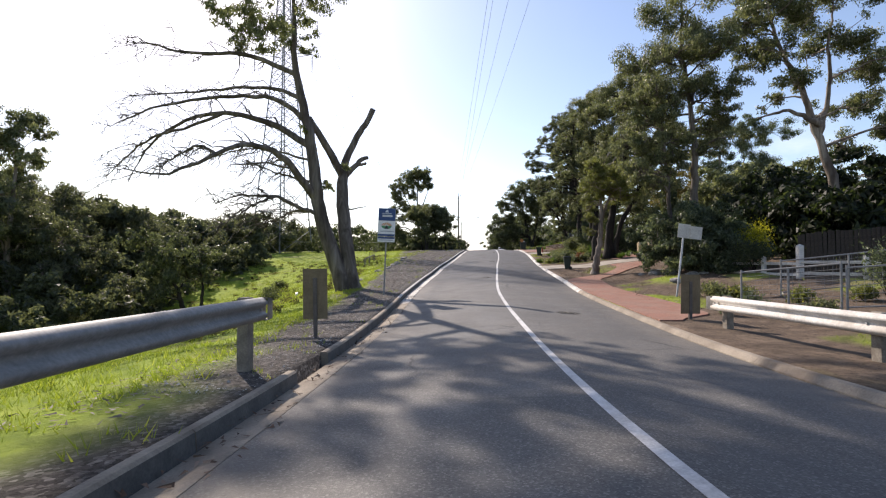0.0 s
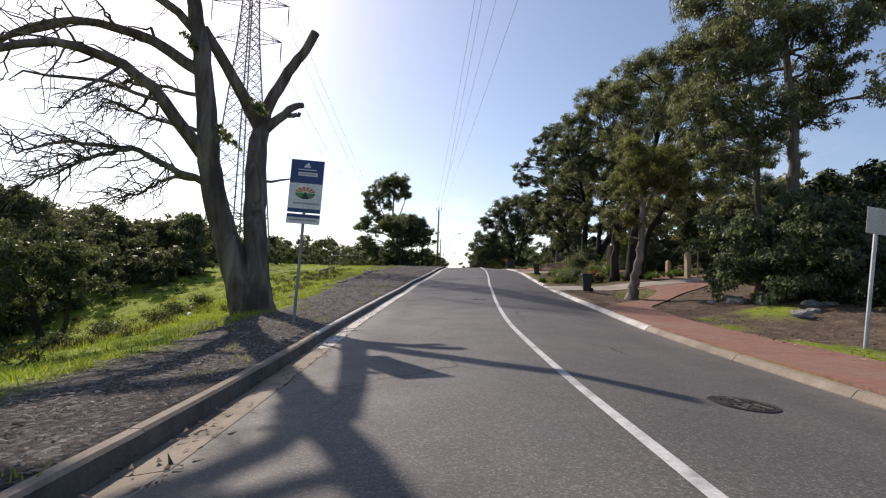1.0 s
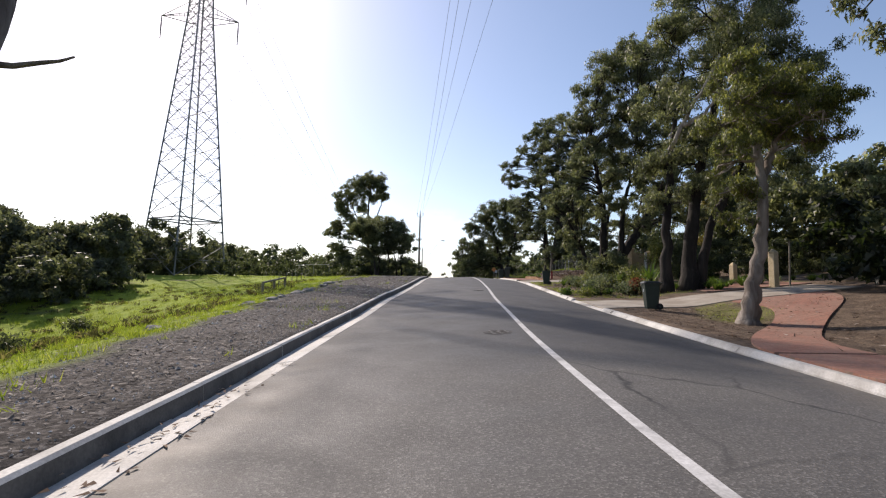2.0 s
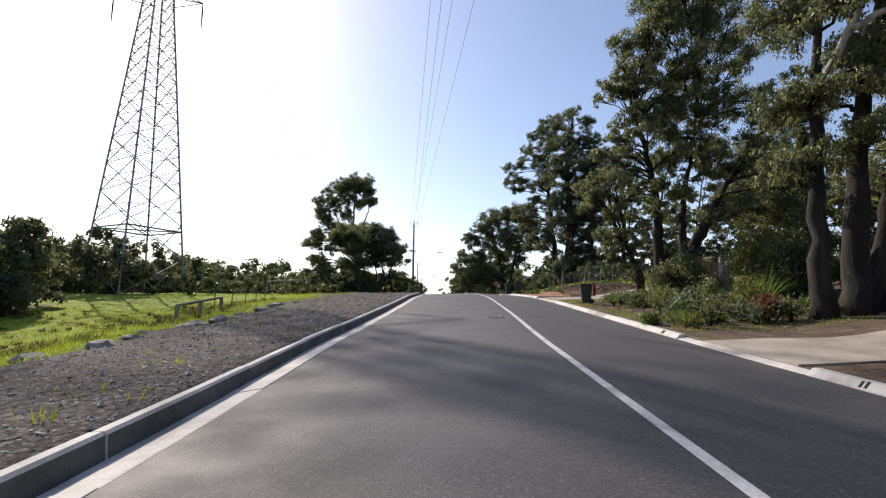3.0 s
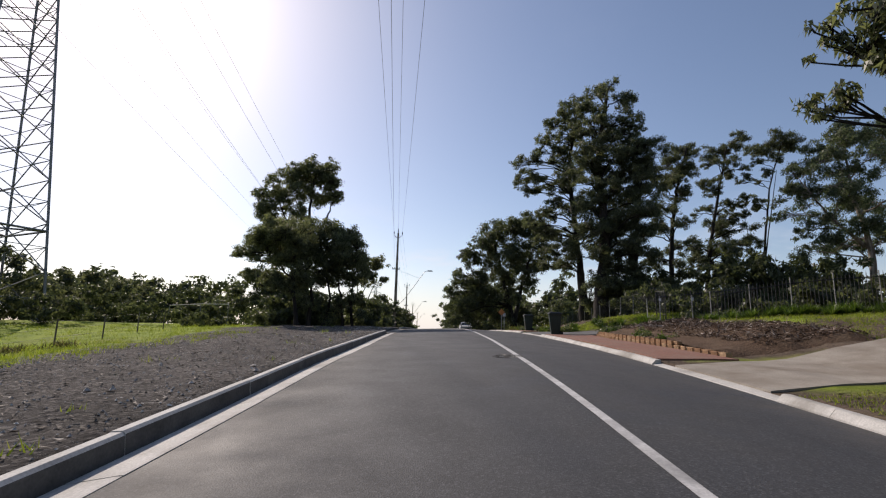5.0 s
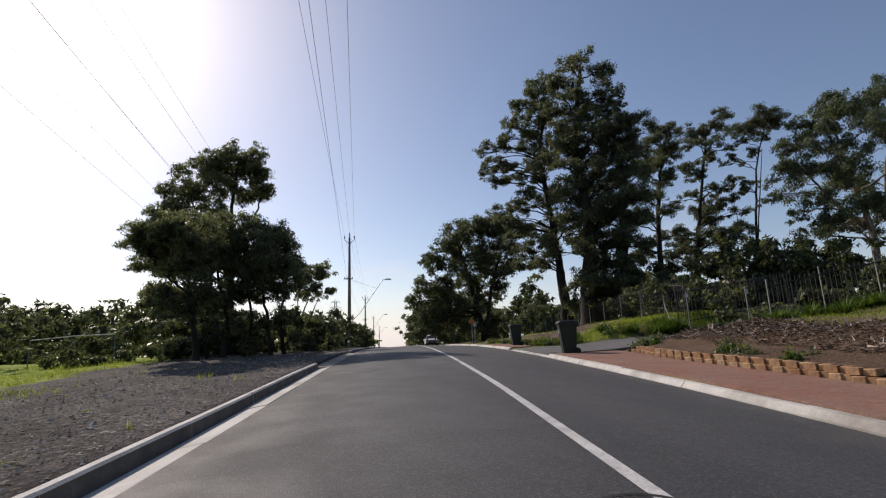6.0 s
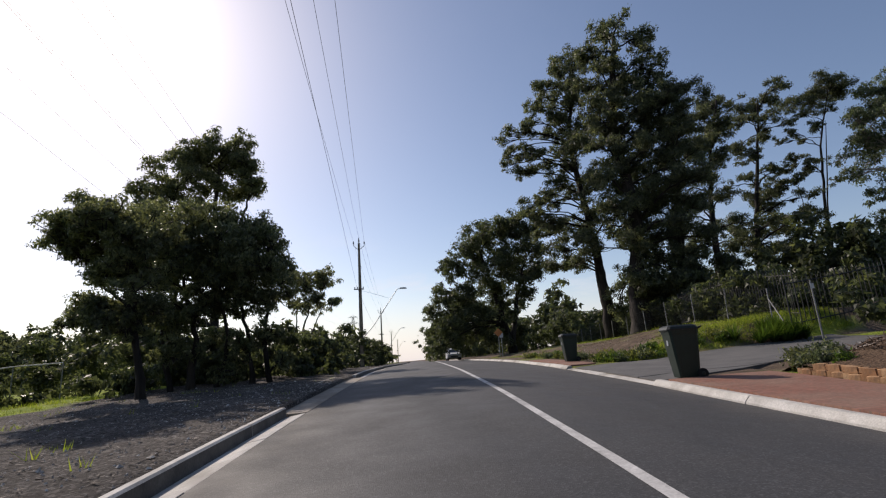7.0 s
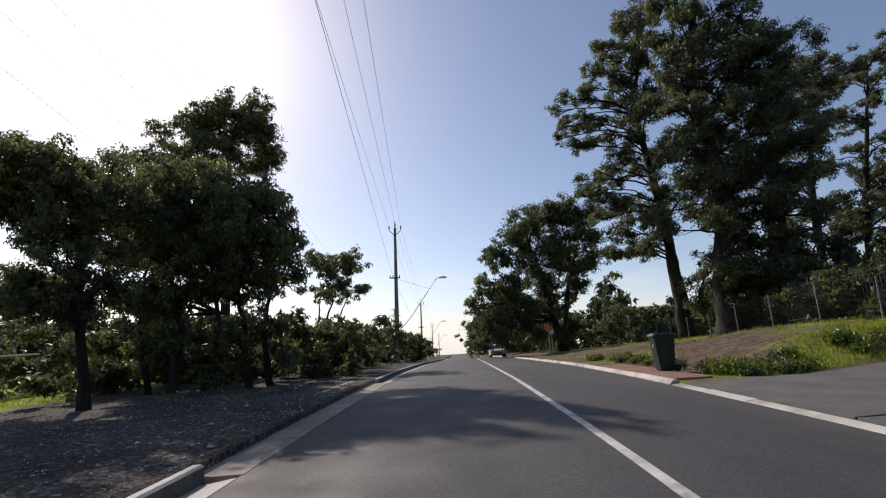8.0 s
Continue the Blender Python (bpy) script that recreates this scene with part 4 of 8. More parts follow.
tree("pine_tree", (36.8, 92, 6.5), [[(0, 0), (1.1, 6.4), (2.3, 12.7), (3.9, 18.4)]],
     [(3.6, 18.1, 1.5), (4.8, 18.4, 1.1), (1.7, 16.4, 0.9), (3.3, 15.8, 1.3), (4.7, 15.2, 0.9), (1.2, 13.8, 0.9), (2.1, 13, 1), (3.1, 11.1, 1.1), (4.9, 11.3, 0.7), (0.7, 10.6, 0.8), (1.7, 9, 1.2), (3.6, 8.4, 1.4), (0, 6.4, 1.5), (2.1, 5.8, 1.7), (4.3, 6.8, 1.2), (0.5, 3.9, 1.3), (3.1, 4.3, 1.2), (-0.8, 4.9, 1.2)],
     LEAF_PINE, BARK_DARK, "slender dark pine tree with a bare middle stem", 0.26, 0.19, 0.8, 1.2, 0.72, seed=24, droop=-0.2, aspect=0.42, swell=1.15, cover=0.42, fill=1)
tree("pine_tree", (41.4, 90, 6.5), [[(0, 0), (1.7, 8.2), (2.5, 13.4), (3.5, 17.8)], [(0.4, 0), (1.9, 6.7), (3.3, 15)], [(0.1, 1.8), (0.1, 5.2), (-0.6, 9.2)]],
     [(3.6, 18.1, 1.5), (2.2, 17.3, 1), (4.7, 17.8, 1.1), (1.6, 15.9, 0.9), (2.3, 14.5, 0.7), (-0.1, 11.8, 0.7), (1.1, 11, 0.7), (-0.1, 14, 0.6), (-0.9, 9.7, 0.7), (-0.8, 6.7, 1), (-2, 5.3, 0.8)],
     LEAF_PINE, BARK_DARK, "bare-stemmed pine tree with a small flat crown", 0.15, 0.16, 0.8, 1.2, 0.72, seed=25, droop=-0.2, aspect=0.42, swell=1.3, cover=0.42, fill=0)
tree("gum_tree", (49.6, 85, 6.2), [[(0, 0), (-0.2, 6.1), (-0.5, 11.5), (-0.4, 16)], [(-0.2, 6.1), (-3.9, 8.7), (-6.7, 12.4)], [(2.1, 1), (2.7, 9.9), (4.2, 17.4)]],
     [(-0.7, 17.2, 2.3), (-2.8, 16.5, 1.8), (2, 17.9, 2.3), (4.7, 19.5, 2), (-4.4, 14.4, 1.7), (-6.5, 13.5, 1.2), (-1.4, 14.3, 2.2), (1.8, 14.4, 2.5), (-8.1, 11.3, 1.1), (-5.7, 11.4, 1.7), (-2.8, 10.9, 2.2), (0.8, 10.5, 2.4), (-9.2, 8.6, 0.7), (-5.2, 8.2, 1.5), (-1.7, 7.7, 2.2), (1.1, 6.7, 2.2), (-5.1, 6.1, 1.7), (7.2, 17.6, 3.1), (6.3, 11.7, 3)],
     LEAF_GREY, BARK_GREY, "tall gum tree with grey-green foliage behind the steel fence", 0.35, 0.21, 0.9, 1.0, seed=26, swell=1.1, cover=0.36)
tree("gum_tree", (21.0, 113, 4.4), [[(0, 0), (-1, 3.6), (-2, 7.8), (-3.1, 11.4)], [(-0.2, 0.8), (1.1, 6.3), (2.7, 11.2)], [(-1, 3.6), (-3.6, 5.1), (-6, 6.6)]],
     [(-3.3, 13.2, 2.2), (-0.7, 13.9, 2.2), (1.6, 14.6, 2.2), (3.7, 13.7, 2.1), (-5.2, 11.5, 2), (-2.4, 10.7, 2.5), (0.5, 10.9, 2.6), (4.2, 11.1, 2.1), (4.1, 9, 1.5), (-6.8, 9.4, 1.8), (-4.1, 7.9, 2.5), (-1.3, 7.8, 2.1), (2.5, 9, 2.2), (-8.4, 6.7, 1.5), (-6, 5.9, 2.2), (-9.2, 4.4, 1.5), (-7.2, 3.3, 2.1), (-4.1, 3.8, 2.4), (-0.9, 4.6, 1.8), (1.8, 6.2, 1.6), (-8.7, 1.4, 1.9), (-5.4, 1.2, 2.2), (-2.6, 1, 1.7)],
     LEAF_DARK, BARK_DARK, "broad dark gum tree shading the far road", 0.45, 0.28, 0.9, 0.8, seed=27, swell=1.3)
tree("gum_tree", (-4.0, 84, 2.5), [[(0, 0), (-0.2, 4.5), (-0.4, 9.0), (-0.2, 13.2)], [(-0.3, 6.5), (1.0, 9.6), (1.7, 11.8)], [(-0.3, 6), (-2.0, 9.0), (-3.4, 11.6)]],
     [(0, 14.0, 1.0), (0.9, 14.0, 0.9), (1.5, 12.5, 0.8), (2.0, 11.6, 0.65), (-1.0, 13.3, 1.1), (-2.1, 13.5, 0.9), (-2.0, 12.0, 1.0), (-3.6, 12.2, 0.9), (-4.5, 11.7, 0.7), (-0.5, 11.8, 1.1), (-2.9, 11.2, 0.9), (-3.8, 9.8, 1.0), (-1.2, 10.0, 0.9), (-4.4, 7.6, 0.9), (-5.2, 6.2, 0.9), (-4.6, 4.6, 1.0), (-3.0, 5.8, 1.0), (-2.4, 7.8, 0.9), (-3.4, 3.2, 0.9)],
     LEAF_GUM, BARK_DARK, "tall gum tree rising out of the roadside clump", 0.26, 0.16, 1.0, 1.0, seed=28, swell=1.45, fill=6)
tree("wattle_tree", (-1.3, 75.5, 2.5), [[(-1.1, 0), (-0.9, 2.3), (-1.6, 5)], [(1.3, 0), (1.0, 2.3), (0.5, 4.6)], [(-0.2, 0), (0.3, 2.3), (-0.3, 5)], [(2.0, 0), (1.6, 2.2), (1.9, 4.6)], [(-1.6, 0), (-2.1, 2.2), (-2.3, 4.4)]],
     [(-2.1, 6.7, 1.0), (-1.0, 6.8, 1.0), (0.1, 6.6, 0.9), (1.2, 6.5, 0.9), (1.9, 6.0, 0.8), (2.1, 5.1, 0.7), (2.3, 4.3, 0.6), (-1.2, 5.5, 1.1), (0.1, 5.2, 1.1), (1.2, 4.9, 1.0), (-2.0, 5.0, 1.0), (0.6, 3.8, 0.8), (-0.5, 3.8, 0.7), (-1.5, 3.4, 0.6), (1.7, 3.7, 0.7), (-2.2, 3.1, 0.7), (-1.7, 1.9, 0.6), (-0.4, 2.1, 0.55), (0.9, 1.9, 0.6), (1.9, 2.3, 0.6), (2.3, 1.3, 0.5), (0.2, 1.0, 0.45)],
     LEAF_GUM, BARK_DARK, "dense rounded clump of dark wattle stems beside the road", 0.17, 0.14, 0.9, 1.0, seed=29, fill=12, swell=1.4)
tree("wattle_tree", (0.6, 86, 3.0), [[(-0.7, 0), (-0.5, 2.0), (0.2, 4.2)], [(-0.65, 0.4), (0.2, 2.4), (0.9, 4.0)], [(-0.7, 0.5), (-0.7, 2.4), (-0.6, 4.4)]],
     [(0.0, 5.6, 1.0), (1.1, 5.8, 0.95), (1.6, 4.3, 0.6), (-0.5, 4.2, 0.75), (0.5, 4.5, 0.9), (-1.0, 6.0, 0.85)], LEAF_GUM, BARK_DARK, "small round-crowned tree with thin fanned stems", 0.12, 0.17, 1.0, 0.9, seed=30, swell=1.1)
tree("gum_tree", (-2.3, 71.5, 2.6), [[(0, 0), (-0.3, 2.0), (-0.5, 3.5), (-0.7, 5.0)], [(-0.45, 3.0), (-1.2, 3.6), (-1.9, 4.3)], [(-0.3, 2.0), (-0.9, 2.4), (-1.6, 3.0)]],
     [(-1.6, 6.0, 0.7), (-1.0, 6.1, 0.6), (-2.2, 5.5, 0.6), (-2.9, 5.3, 0.45), (-0.3, 5.7, 0.8), (-1.2, 4.9, 0.8), (-2.0, 4.8, 0.5), (-0.3, 4.3, 0.7), (-1.6, 3.1, 0.6), (-1.0, 2.8, 0.5), (-2.0, 2.8, 0.4), (0, 3.1, 0.6), (-0.5, 2.4, 0.5)],
     LEAF_GUM, BARK_DARK, "young gum tree at the gravel's edge", 0.13, 0.11, 1.0, 1.0, seed=31, fill=9, swell=1.45)
tree("gum_tree", (-16.7, 32, at_x(-16.7, 32)), [[(0, 0), (-0.5, 1.5), (-1.2, 3.3)], [(0.4, 0), (1.0, 1.8), (0.8, 3.4)]],
     [(-0.9, 4.6, 1.2), (0.5, 4.4, 1.1), (-1.9, 5.1, 1.2), (-0.3, 3.2, 1.1), (-2.0, 3.3, 1.1), (1.1, 3.4, 0.7), (-1.4, 2.0, 0.7)],
     LEAF_DARK, BARK_DARK, "low spreading dark tree in the creek hollow", 0.22, 0.17, 1.0, 1.2, seed=32)
tree("gum_tree", (-30.5, 34, at_x(-30.5, 34)), [[(0, -1), (0.1, 6), (0.4, 12)], [(0.2, 5), (-1, 9), (-1.8, 14)]],
     [(0.1, 14.6, 1.2), (1.1, 13.6, 1.0), (0.0, 12.4, 1.3), (1.4, 11.8, 1.0), (-0.4, 10.0, 1.6), (-1.8, 13.6, 1.4), (-0.2, 7.5, 1.8), (1.6, 6.0, 1.6), (-2, 5, 1.6)],
     LEAF_GUM, BARK_GREY, "tall gum tree above the creek hollow", 0.3, 0.22, 1.0, 1.0, seed=33)


def cypress(base, height, radius):
    rng = np.random.default_rng(41)
    h = rng.uniform(0.03, 1, 7000)
    r = radius * np.minimum(1, (1 - h) * 2.6) ** 0.7 * np.minimum(1, h * 8 + 0.35) * rng.uniform(0.72, 1.03, 7000)
    a = rng.uniform(0, 2 * np.pi, 7000)
    c = np.stack([r * np.cos(a), r * np.sin(a), h * height], 1)
    ob = thing("cypress_tree", Matrix.Translation(base), "narrow dark pencil cypress in the garden", "tree")
    part("trunk", Build().tube([(0, 0, -0.2), (0, 0, height * 0.5), (0, 0, height * 0.95)], [0.16, 0.1, 0.02], 7), BARK_DARK, ob)
    part("crown", quads_of("crown", blades(c, 0.26, rng, -1.2, 0.45), LEAF_DARK, 3), None, ob)


cypress((23.4, 50, at_x(23.4, 50)), 8.6, 0.75)


# ---- the dead gum beside the sign ----
def dead_gum():
    rng = np.random.default_rng(51)
    ob = thing("dead_gum_tree", Matrix.Translation((-4.4, 22.75, 0.0)), "half-dead forked gum tree with long bare branches", "tree")
    wood = Build()
    trunk_l = [(0.05, 0.0, -0.6), (-0.2, -0.1, 0.1), (-0.6, -0.1, 1.2), (-0.95, -0.1, 2.2), (-1.32, -0.1, 3.3), (-1.5, -0.1, 4.5), (-1.62, -0.1, 5.6), (-1.77, -0.1, 6.7), (-2.05, -0.1, 8.1), (-2.4, -0.1, 9.6), (-2.6, -0.2, 10.8), (-2.5, -0.3, 12.5), (-2.7, -0.4, 15.0)]
    trunk_r = [(0.25, 0.0, -0.6), (0.1, 0.0, 0.2), (-0.05, 0.15, 1.4), (-0.3, 0.5, 2.9), (-0.52, 1.0, 4.2), (-0.6, 1.4, 5.5), (-0.4, 1.7, 6.6), (0.1, 1.8, 7.6), (0.55, 1.85, 8.3), (0.85, 1.85, 8.95)]
    wood.tube(curve(trunk_l, 40, 0.012, rng), np.interp(np.linspace(0, 1, 40), [0, 0.05, 0.12, 0.3, 0.6, 1], [0.66, 0.50, 0.38, 0.32, 0.24, 0.06]), 14)
    wood.tube(curve(trunk_r, 32, 0.012, rng), np.interp(np.linspace(0, 1, 32), [0, 0.08, 0.18, 0.5, 0.62, 0.9, 1], [0.62, 0.44, 0.34, 0.29, 0.19, 0.14, 0.15]), 12)
    wood.tube(curve([(-0.55, 1.4, 5.4), (-1.0, 1.1, 6.3), (-1.45, 0.6, 7.1), (-1.95, 0.1, 8.0)], 10, 0.01, rng), np.linspace(0.22, 0.15, 10), 8)
    wood.tube(curve([(-0.5, 1.4, 5.4), (0.0, 1.6, 6.0), (0.3, 1.7, 6.35), (0.6, 1.8, 6.45)], 8, 0.02, rng), np.linspace(0.16, 0.09, 8), 8)
    wood.tube(curve([(0.05, 1.65, 6.05), (0.35, 1.8, 6.1), (0.5, 1.8, 6.2)], 6, 0.02, rng), np.linspace(0.09, 0.06, 6), 7)
    wood.tube(curve([(-0.4, 1.0, 3.75), (0.3, 1.0, 3.8), (0.7, 1.0, 3.9)], 5, 0.02, rng), np.linspace(0.05, 0.015, 5), 5)
    arms = []

    def arm(r, *pts):
        arms.append((pts, r))

    arm(0.15, (-1.6, -0.2, 4.2), (-2.2, -0.9, 5.2), (-2.7, -1.4, 5.9), (-3.4, -2.1, 6.2), (-4.2, -2.9, 6.0), (-5.3, -3.9, 4.9), (-6.2, -4.8, 4.3), (-7.0, -5.5, 4.5))
    arm(0.06, (-4.75, -3.35, 5.5), (-5.3, -3.2, 5.9), (-6.0, -3.4, 5.6), (-6.7, -3.8, 4.9))
    arm(0.14, (-1.8, 0.0, 6.6), (-3.0, 0.3, 7.3), (-3.8, 0.5, 7.9), (-5.1, 0.8, 8.3), (-6.8, 1.3, 8.7), (-8.4, 1.7, 8.5), (-9.8, 2.1, 8.0), (-10.9, 2.4, 7.4), (-11.6, 2.6, 6.4), (-12.2, 2.8, 5.4))
    arm(0.07, (-6.4, 1.2, 8.6), (-8.0, 0.8, 7.7), (-9.4, 0.4, 7.2), (-10.6, 0.2, 6.3), (-11.4, 0.0, 5.2))
    arm(0.10, (-2.1, -0.1, 7.8), (-3.2, -0.4, 8.8), (-4.1, -0.7, 8.7), (-5.2, -1.0, 8.7), (-6.7, -1.4, 8.3), (-7.9, -1.8, 8.0), (-8.9, -2.1, 7.4), (-9.7, -2.3, 6.9))
    arm(0.08, (-2.3, 0.0, 8.9), (-3.6, 0.2, 9.5), (-5.0, 0.5, 9.6), (-6.7, 0.9, 9.6), (-8.5, 1.2, 9.5), (-10.3, 1.6, 9.7), (-11.4, 1.8, 9.6))
    arm(0.10, (-2.5, -0.1, 10.0), (-4.2, -0.4, 10.7), (-5.8, -0.7, 10.8), (-7.3, -1.0, 10.6), (-8.6, -1.3, 10.9), (-9.3, -1.4, 10.9))
    arm(0.08, (-1.5, -0.2, 3.4), (-2.5, -0.5, 3.8), (-3.2, -0.7, 4.2), (-4.1, -0.9, 4.1), (-5.0, -1.2, 4.1), (-5.6, -1.4, 3.7))
    arm(0.05, (-3.2, -0.7, 4.15), (-3.8, -1.2, 3.8), (-4.3, -1.4, 3.4), (-5.1, -1.8, 2.8))
    arm(0.05, (-1.6, -0.1, 3.5), (-2.6, 0.2, 3.6), (-3.5, 0.5, 3.2), (-4.3, 0.7, 3.0))
    arm(0.05, (-1.7, 0.0, 5.9), (-3.7, 1.0, 6.6), (-5.8, 2.3, 7.1), (-8.1, 3.7, 6.9))
    arm(0.05, (-1.7, 0.0, 4.9), (-4.0, 1.1, 5.6), (-5.5, 1.8, 6.3))
    for pts, r in arms:
        q = curve(pts, 18, 0.03, rng)
        wood.tube(q, np.linspace(r * 1.3, 0.02, 18), 7, False)
        for k in range(3, 18):
            for _ in range(3 if k > 7 else 2):
                if rng.uniform() < 0.38:
                    continue
                d = np.array([rng.normal(-0.7, 0.4), rng.normal(-0.2, 0.5), rng.normal(-0.05, 0.5)])
                ln = rng.uniform(0.4, 1.5) * (1.1 - 0.02 * k) * (0.8 if r < 0.07 else 1.0)
                e = q[k] + d * ln
                m = (q[k] + e) / 2 + rng.normal(0, 0.14, 3) + np.array([0, 0, 0.1 * ln])
                tw = curve([q[k], m, e, e + np.array([-0.2, 0, -0.18]) * ln], 8, 0.045, rng)
                rr = max(0.02, r * (1 - k / 19) * 0.45)
                wood.tube(tw, np.linspace(rr, 0.010, 8), 4, False)
                for _ in range(3):
                    j = rng.integers(2, 8)
                    f = tw[j] + np.array([rng.normal(-0.35, 0.35), rng.normal(0, 0.35), rng.normal(-0.15, 0.42)]) * 0.9
                    wood.tube(np.array([tw[j], (tw[j] + f) / 2 + rng.normal(0, 0.07, 3), f]), [0.014, 0.011, 0.008], 3, False)
    part("trunk", wood, BARK_DEAD, ob, smooth=True)
    domes, sizes = [], []

    def living(*lobes):
        for cx, cz, r in lobes:
            for _ in range(15):
                u = rng.normal(0, 1, 3)
                domes.append(np.array([cx, -0.4 + rng.normal(0, 0.9) * min(1, r * 2), cz]) + u / np.linalg.norm(u) * r * rng.uniform(0.3, 0.9))
                sizes.append(r * rng.uniform(0.32, 0.55))

    living((-5.2, 12.2, 0.7), (-4.4, 13.0, 0.9), (-3.5, 12.5, 0.8), (-2.7, 11.6, 0.55), (-1.9, 12.3, 0.6), (-1.7, 11.2, 0.35), (-1.6, 13.3, 0.8), (-2.5, 14.4, 0.9), (-4.2, 14.6, 0.9), (-2.0, 7.3, 0.16), (-0.1, 5.6, 0.16), (-0.9, 4.7, 0.2), (-6.2, 12.9, 0.6))
    living((-3.9, 11.4, 0.6), (-5.0, 11.3, 0.5), (-5.4, 14.2, 1.0), (-3.4, 15.6, 1.1), (-1.2, 14.8, 0.9), (-5.0, 15.6, 0.9), (-2.2, 16.4, 0.9), (-6.8, 13.9, 0.7), (-7.6, 15.6, 1.0), (-0.2, 16.6, 1.0), (-3.6, 18.0, 1.2), (-5.6, 17.4, 1.1), (-1.6, 18.2, 1.0), (-9.0, 15.2, 0.9), (0.9, 15.6, 0.8), (-7.2, 17.2, 0.9))
    part("crown", quads_of("crown", dome_leaves(domes, sizes, 0.15, rng, 0.30, 0.85, 0.8, 0.45), LEAF_GUM, 3), None, ob, "last living tuft of olive leaves")


dead_gum()


# ---- woodland and scrub ----
def thicket(name, clumps, leaf, label, category, seed, size=0.3, cover=0.42, kind="stuff", squash=0.8, droop=0.3):
    """Many leafy heads (x, y, z, r) merged into one uneven mass, on hidden stems."""
    rng = np.random.default_rng(seed)
    cl = np.array(clumps, float)
    domes, sizes = [], []
    for k in range(4):
        u = rng.normal(0, 1, (len(cl), 3))
        u[:, 2] = u[:, 2] * 0.9 + 0.2
        u /= np.linalg.norm(u, axis=1)[:, None]
        domes.append(cl[:, :3] + u * cl[:, 3:] * rng.uniform(0.3, 0.75, (len(cl), 1)) * np.array([1, 1, squash]))
        sizes.append(cl[:, 3] * rng.uniform(0.4, 0.62, len(cl)))
    me = quads_of(name, dome_leaves(np.concatenate(domes), np.concatenate(sizes), size, rng, cover, squash, droop, 0.6), leaf, 3)
    return tagged(new(name, me), label, category, kind=kind)


def creek_wood():
    """Heads of gum woodland in the creek hollow, taller towards the near end, finer leaves where the road comes closest."""
    rng = np.random.default_rng(61)
    near, far = [], []
    for i in range(170):
        y = rng.uniform(26, 112)
        off = rng.uniform(0, 1) ** 1.3 * 50
        x = -(29 if y < 52 else 21) - off - 0.05 * y
        z0 = at_x(x, y)
        low = float(np.interp(y, [26, 40, 48, 56, 70, 110], [1.45, 1.35, 1.1, 1.0, 0.8, 0.7]))
        top = (rng.uniform(5.6, 8.4) + (1.4 if x < -48 else 0)) * low
        r = rng.uniform(1.9, 2.9) * low ** 0.5
        cl = near if off < 13 else far
        for k in range(9):
            u = rng.normal(0, 1, 3)
            u /= np.linalg.norm(u)
            u[2] = abs(u[2]) - 0.3
            cl.append((x + u[0] * r, y + u[1] * r, z0 + top - r + u[2] * r * 0.8, r * rng.uniform(0.38, 0.58)))
        for k in range(4):
            cl.append((x + rng.normal(0, 1.4), y + rng.normal(0, 1.4), z0 + rng.uniform(0.05, 0.6) * top, rng.uniform(1.1, 1.9)))
    thicket("creek_woodland", near, LEAF_WOOD, "dull green gum woodland along the creek", "woodland", 62, 0.37, 0.36)
    thicket("creek_woodland", far, LEAF_WOOD, "dull green gum woodland rising behind the creek", "woodland", 60, 0.7, 0.36)
    cl = []
    for i in range(70):
        y = rng.uniform(105, 170)
        x = rng.uniform(-75, -12 - 0.05 * (y - 100))
        for k in range(6):
            cl.append((x + rng.normal(0, 2.2), y + rng.normal(0, 2), at_x(x, y) + rng.uniform(0.1, 1) * rng.uniform(4.5, 7.2), rng.uniform(1.3, 2.2)))
    thicket("far_woodland", cl, LEAF_DARK, "hazy dark line of trees beyond the field", "woodland", 63, 0.6, 0.34)


creek_wood()


def creek_bushes():
    rng = np.random.default_rng(57)
    cl = []
    for i in range(120):
        y = rng.uniform(25, 62)
        x = -20.6 - 0.02 * y - rng.uniform(0, 1) ** 1.3 * 11
        top = rng.uniform(1.6, 3.4) + 0.25 * min(8, -20.6 - x)
        for k in range(4):
            cl.append((x + rng.normal(0, 0.7), y + rng.normal(0, 0.7), at_x(x, y) + rng.uniform(0.08, 1) * top, rng.uniform(0.6, 1.15)))
    thicket("creek_bushes", cl, LEAF_WOOD, "grey-green bushes massed along the foot of the bank", "scrub", 58, 0.29, 0.36)


creek_bushes()
for i, (x, y, h) in enumerate(((-29, 35, 8.6), (-34, 41, 11.0), (-31, 48, 8.0), (-41, 46, 11.2), (-47, 42, 12.5))):
    r = 0.17 * h
    tree("gum_tree", (x, y, at_x(x, y)), [[(0, 0), (0.2, 0.4 * h), (-0.3, 0.75 * h)], [(0.3, 0.2 * h), (1.2, 0.5 * h), (1.8, 0.7 * h)]],
         [(-0.1 * h, 0.84 * h, r), (0.14 * h, 0.82 * h, r * 0.9), (0.28 * h, 0.66 * h, r), (-0.26 * h, 0.64 * h, r), (0.02 * h, 0.6 * h, r), (-0.18 * h, 0.4 * h, r * 0.9), (0.2 * h, 0.4 * h, r * 0.9), (0.36 * h, 0.46 * h, r * 0.7), (-0.02 * h, 0.24 * h, r * 0.8)],
         LEAF_WOOD, BARK_GREY, "dull green gum tree in the creek woodland", 0.2, 0.22, 0.65, 1.0, seed=600 + i)


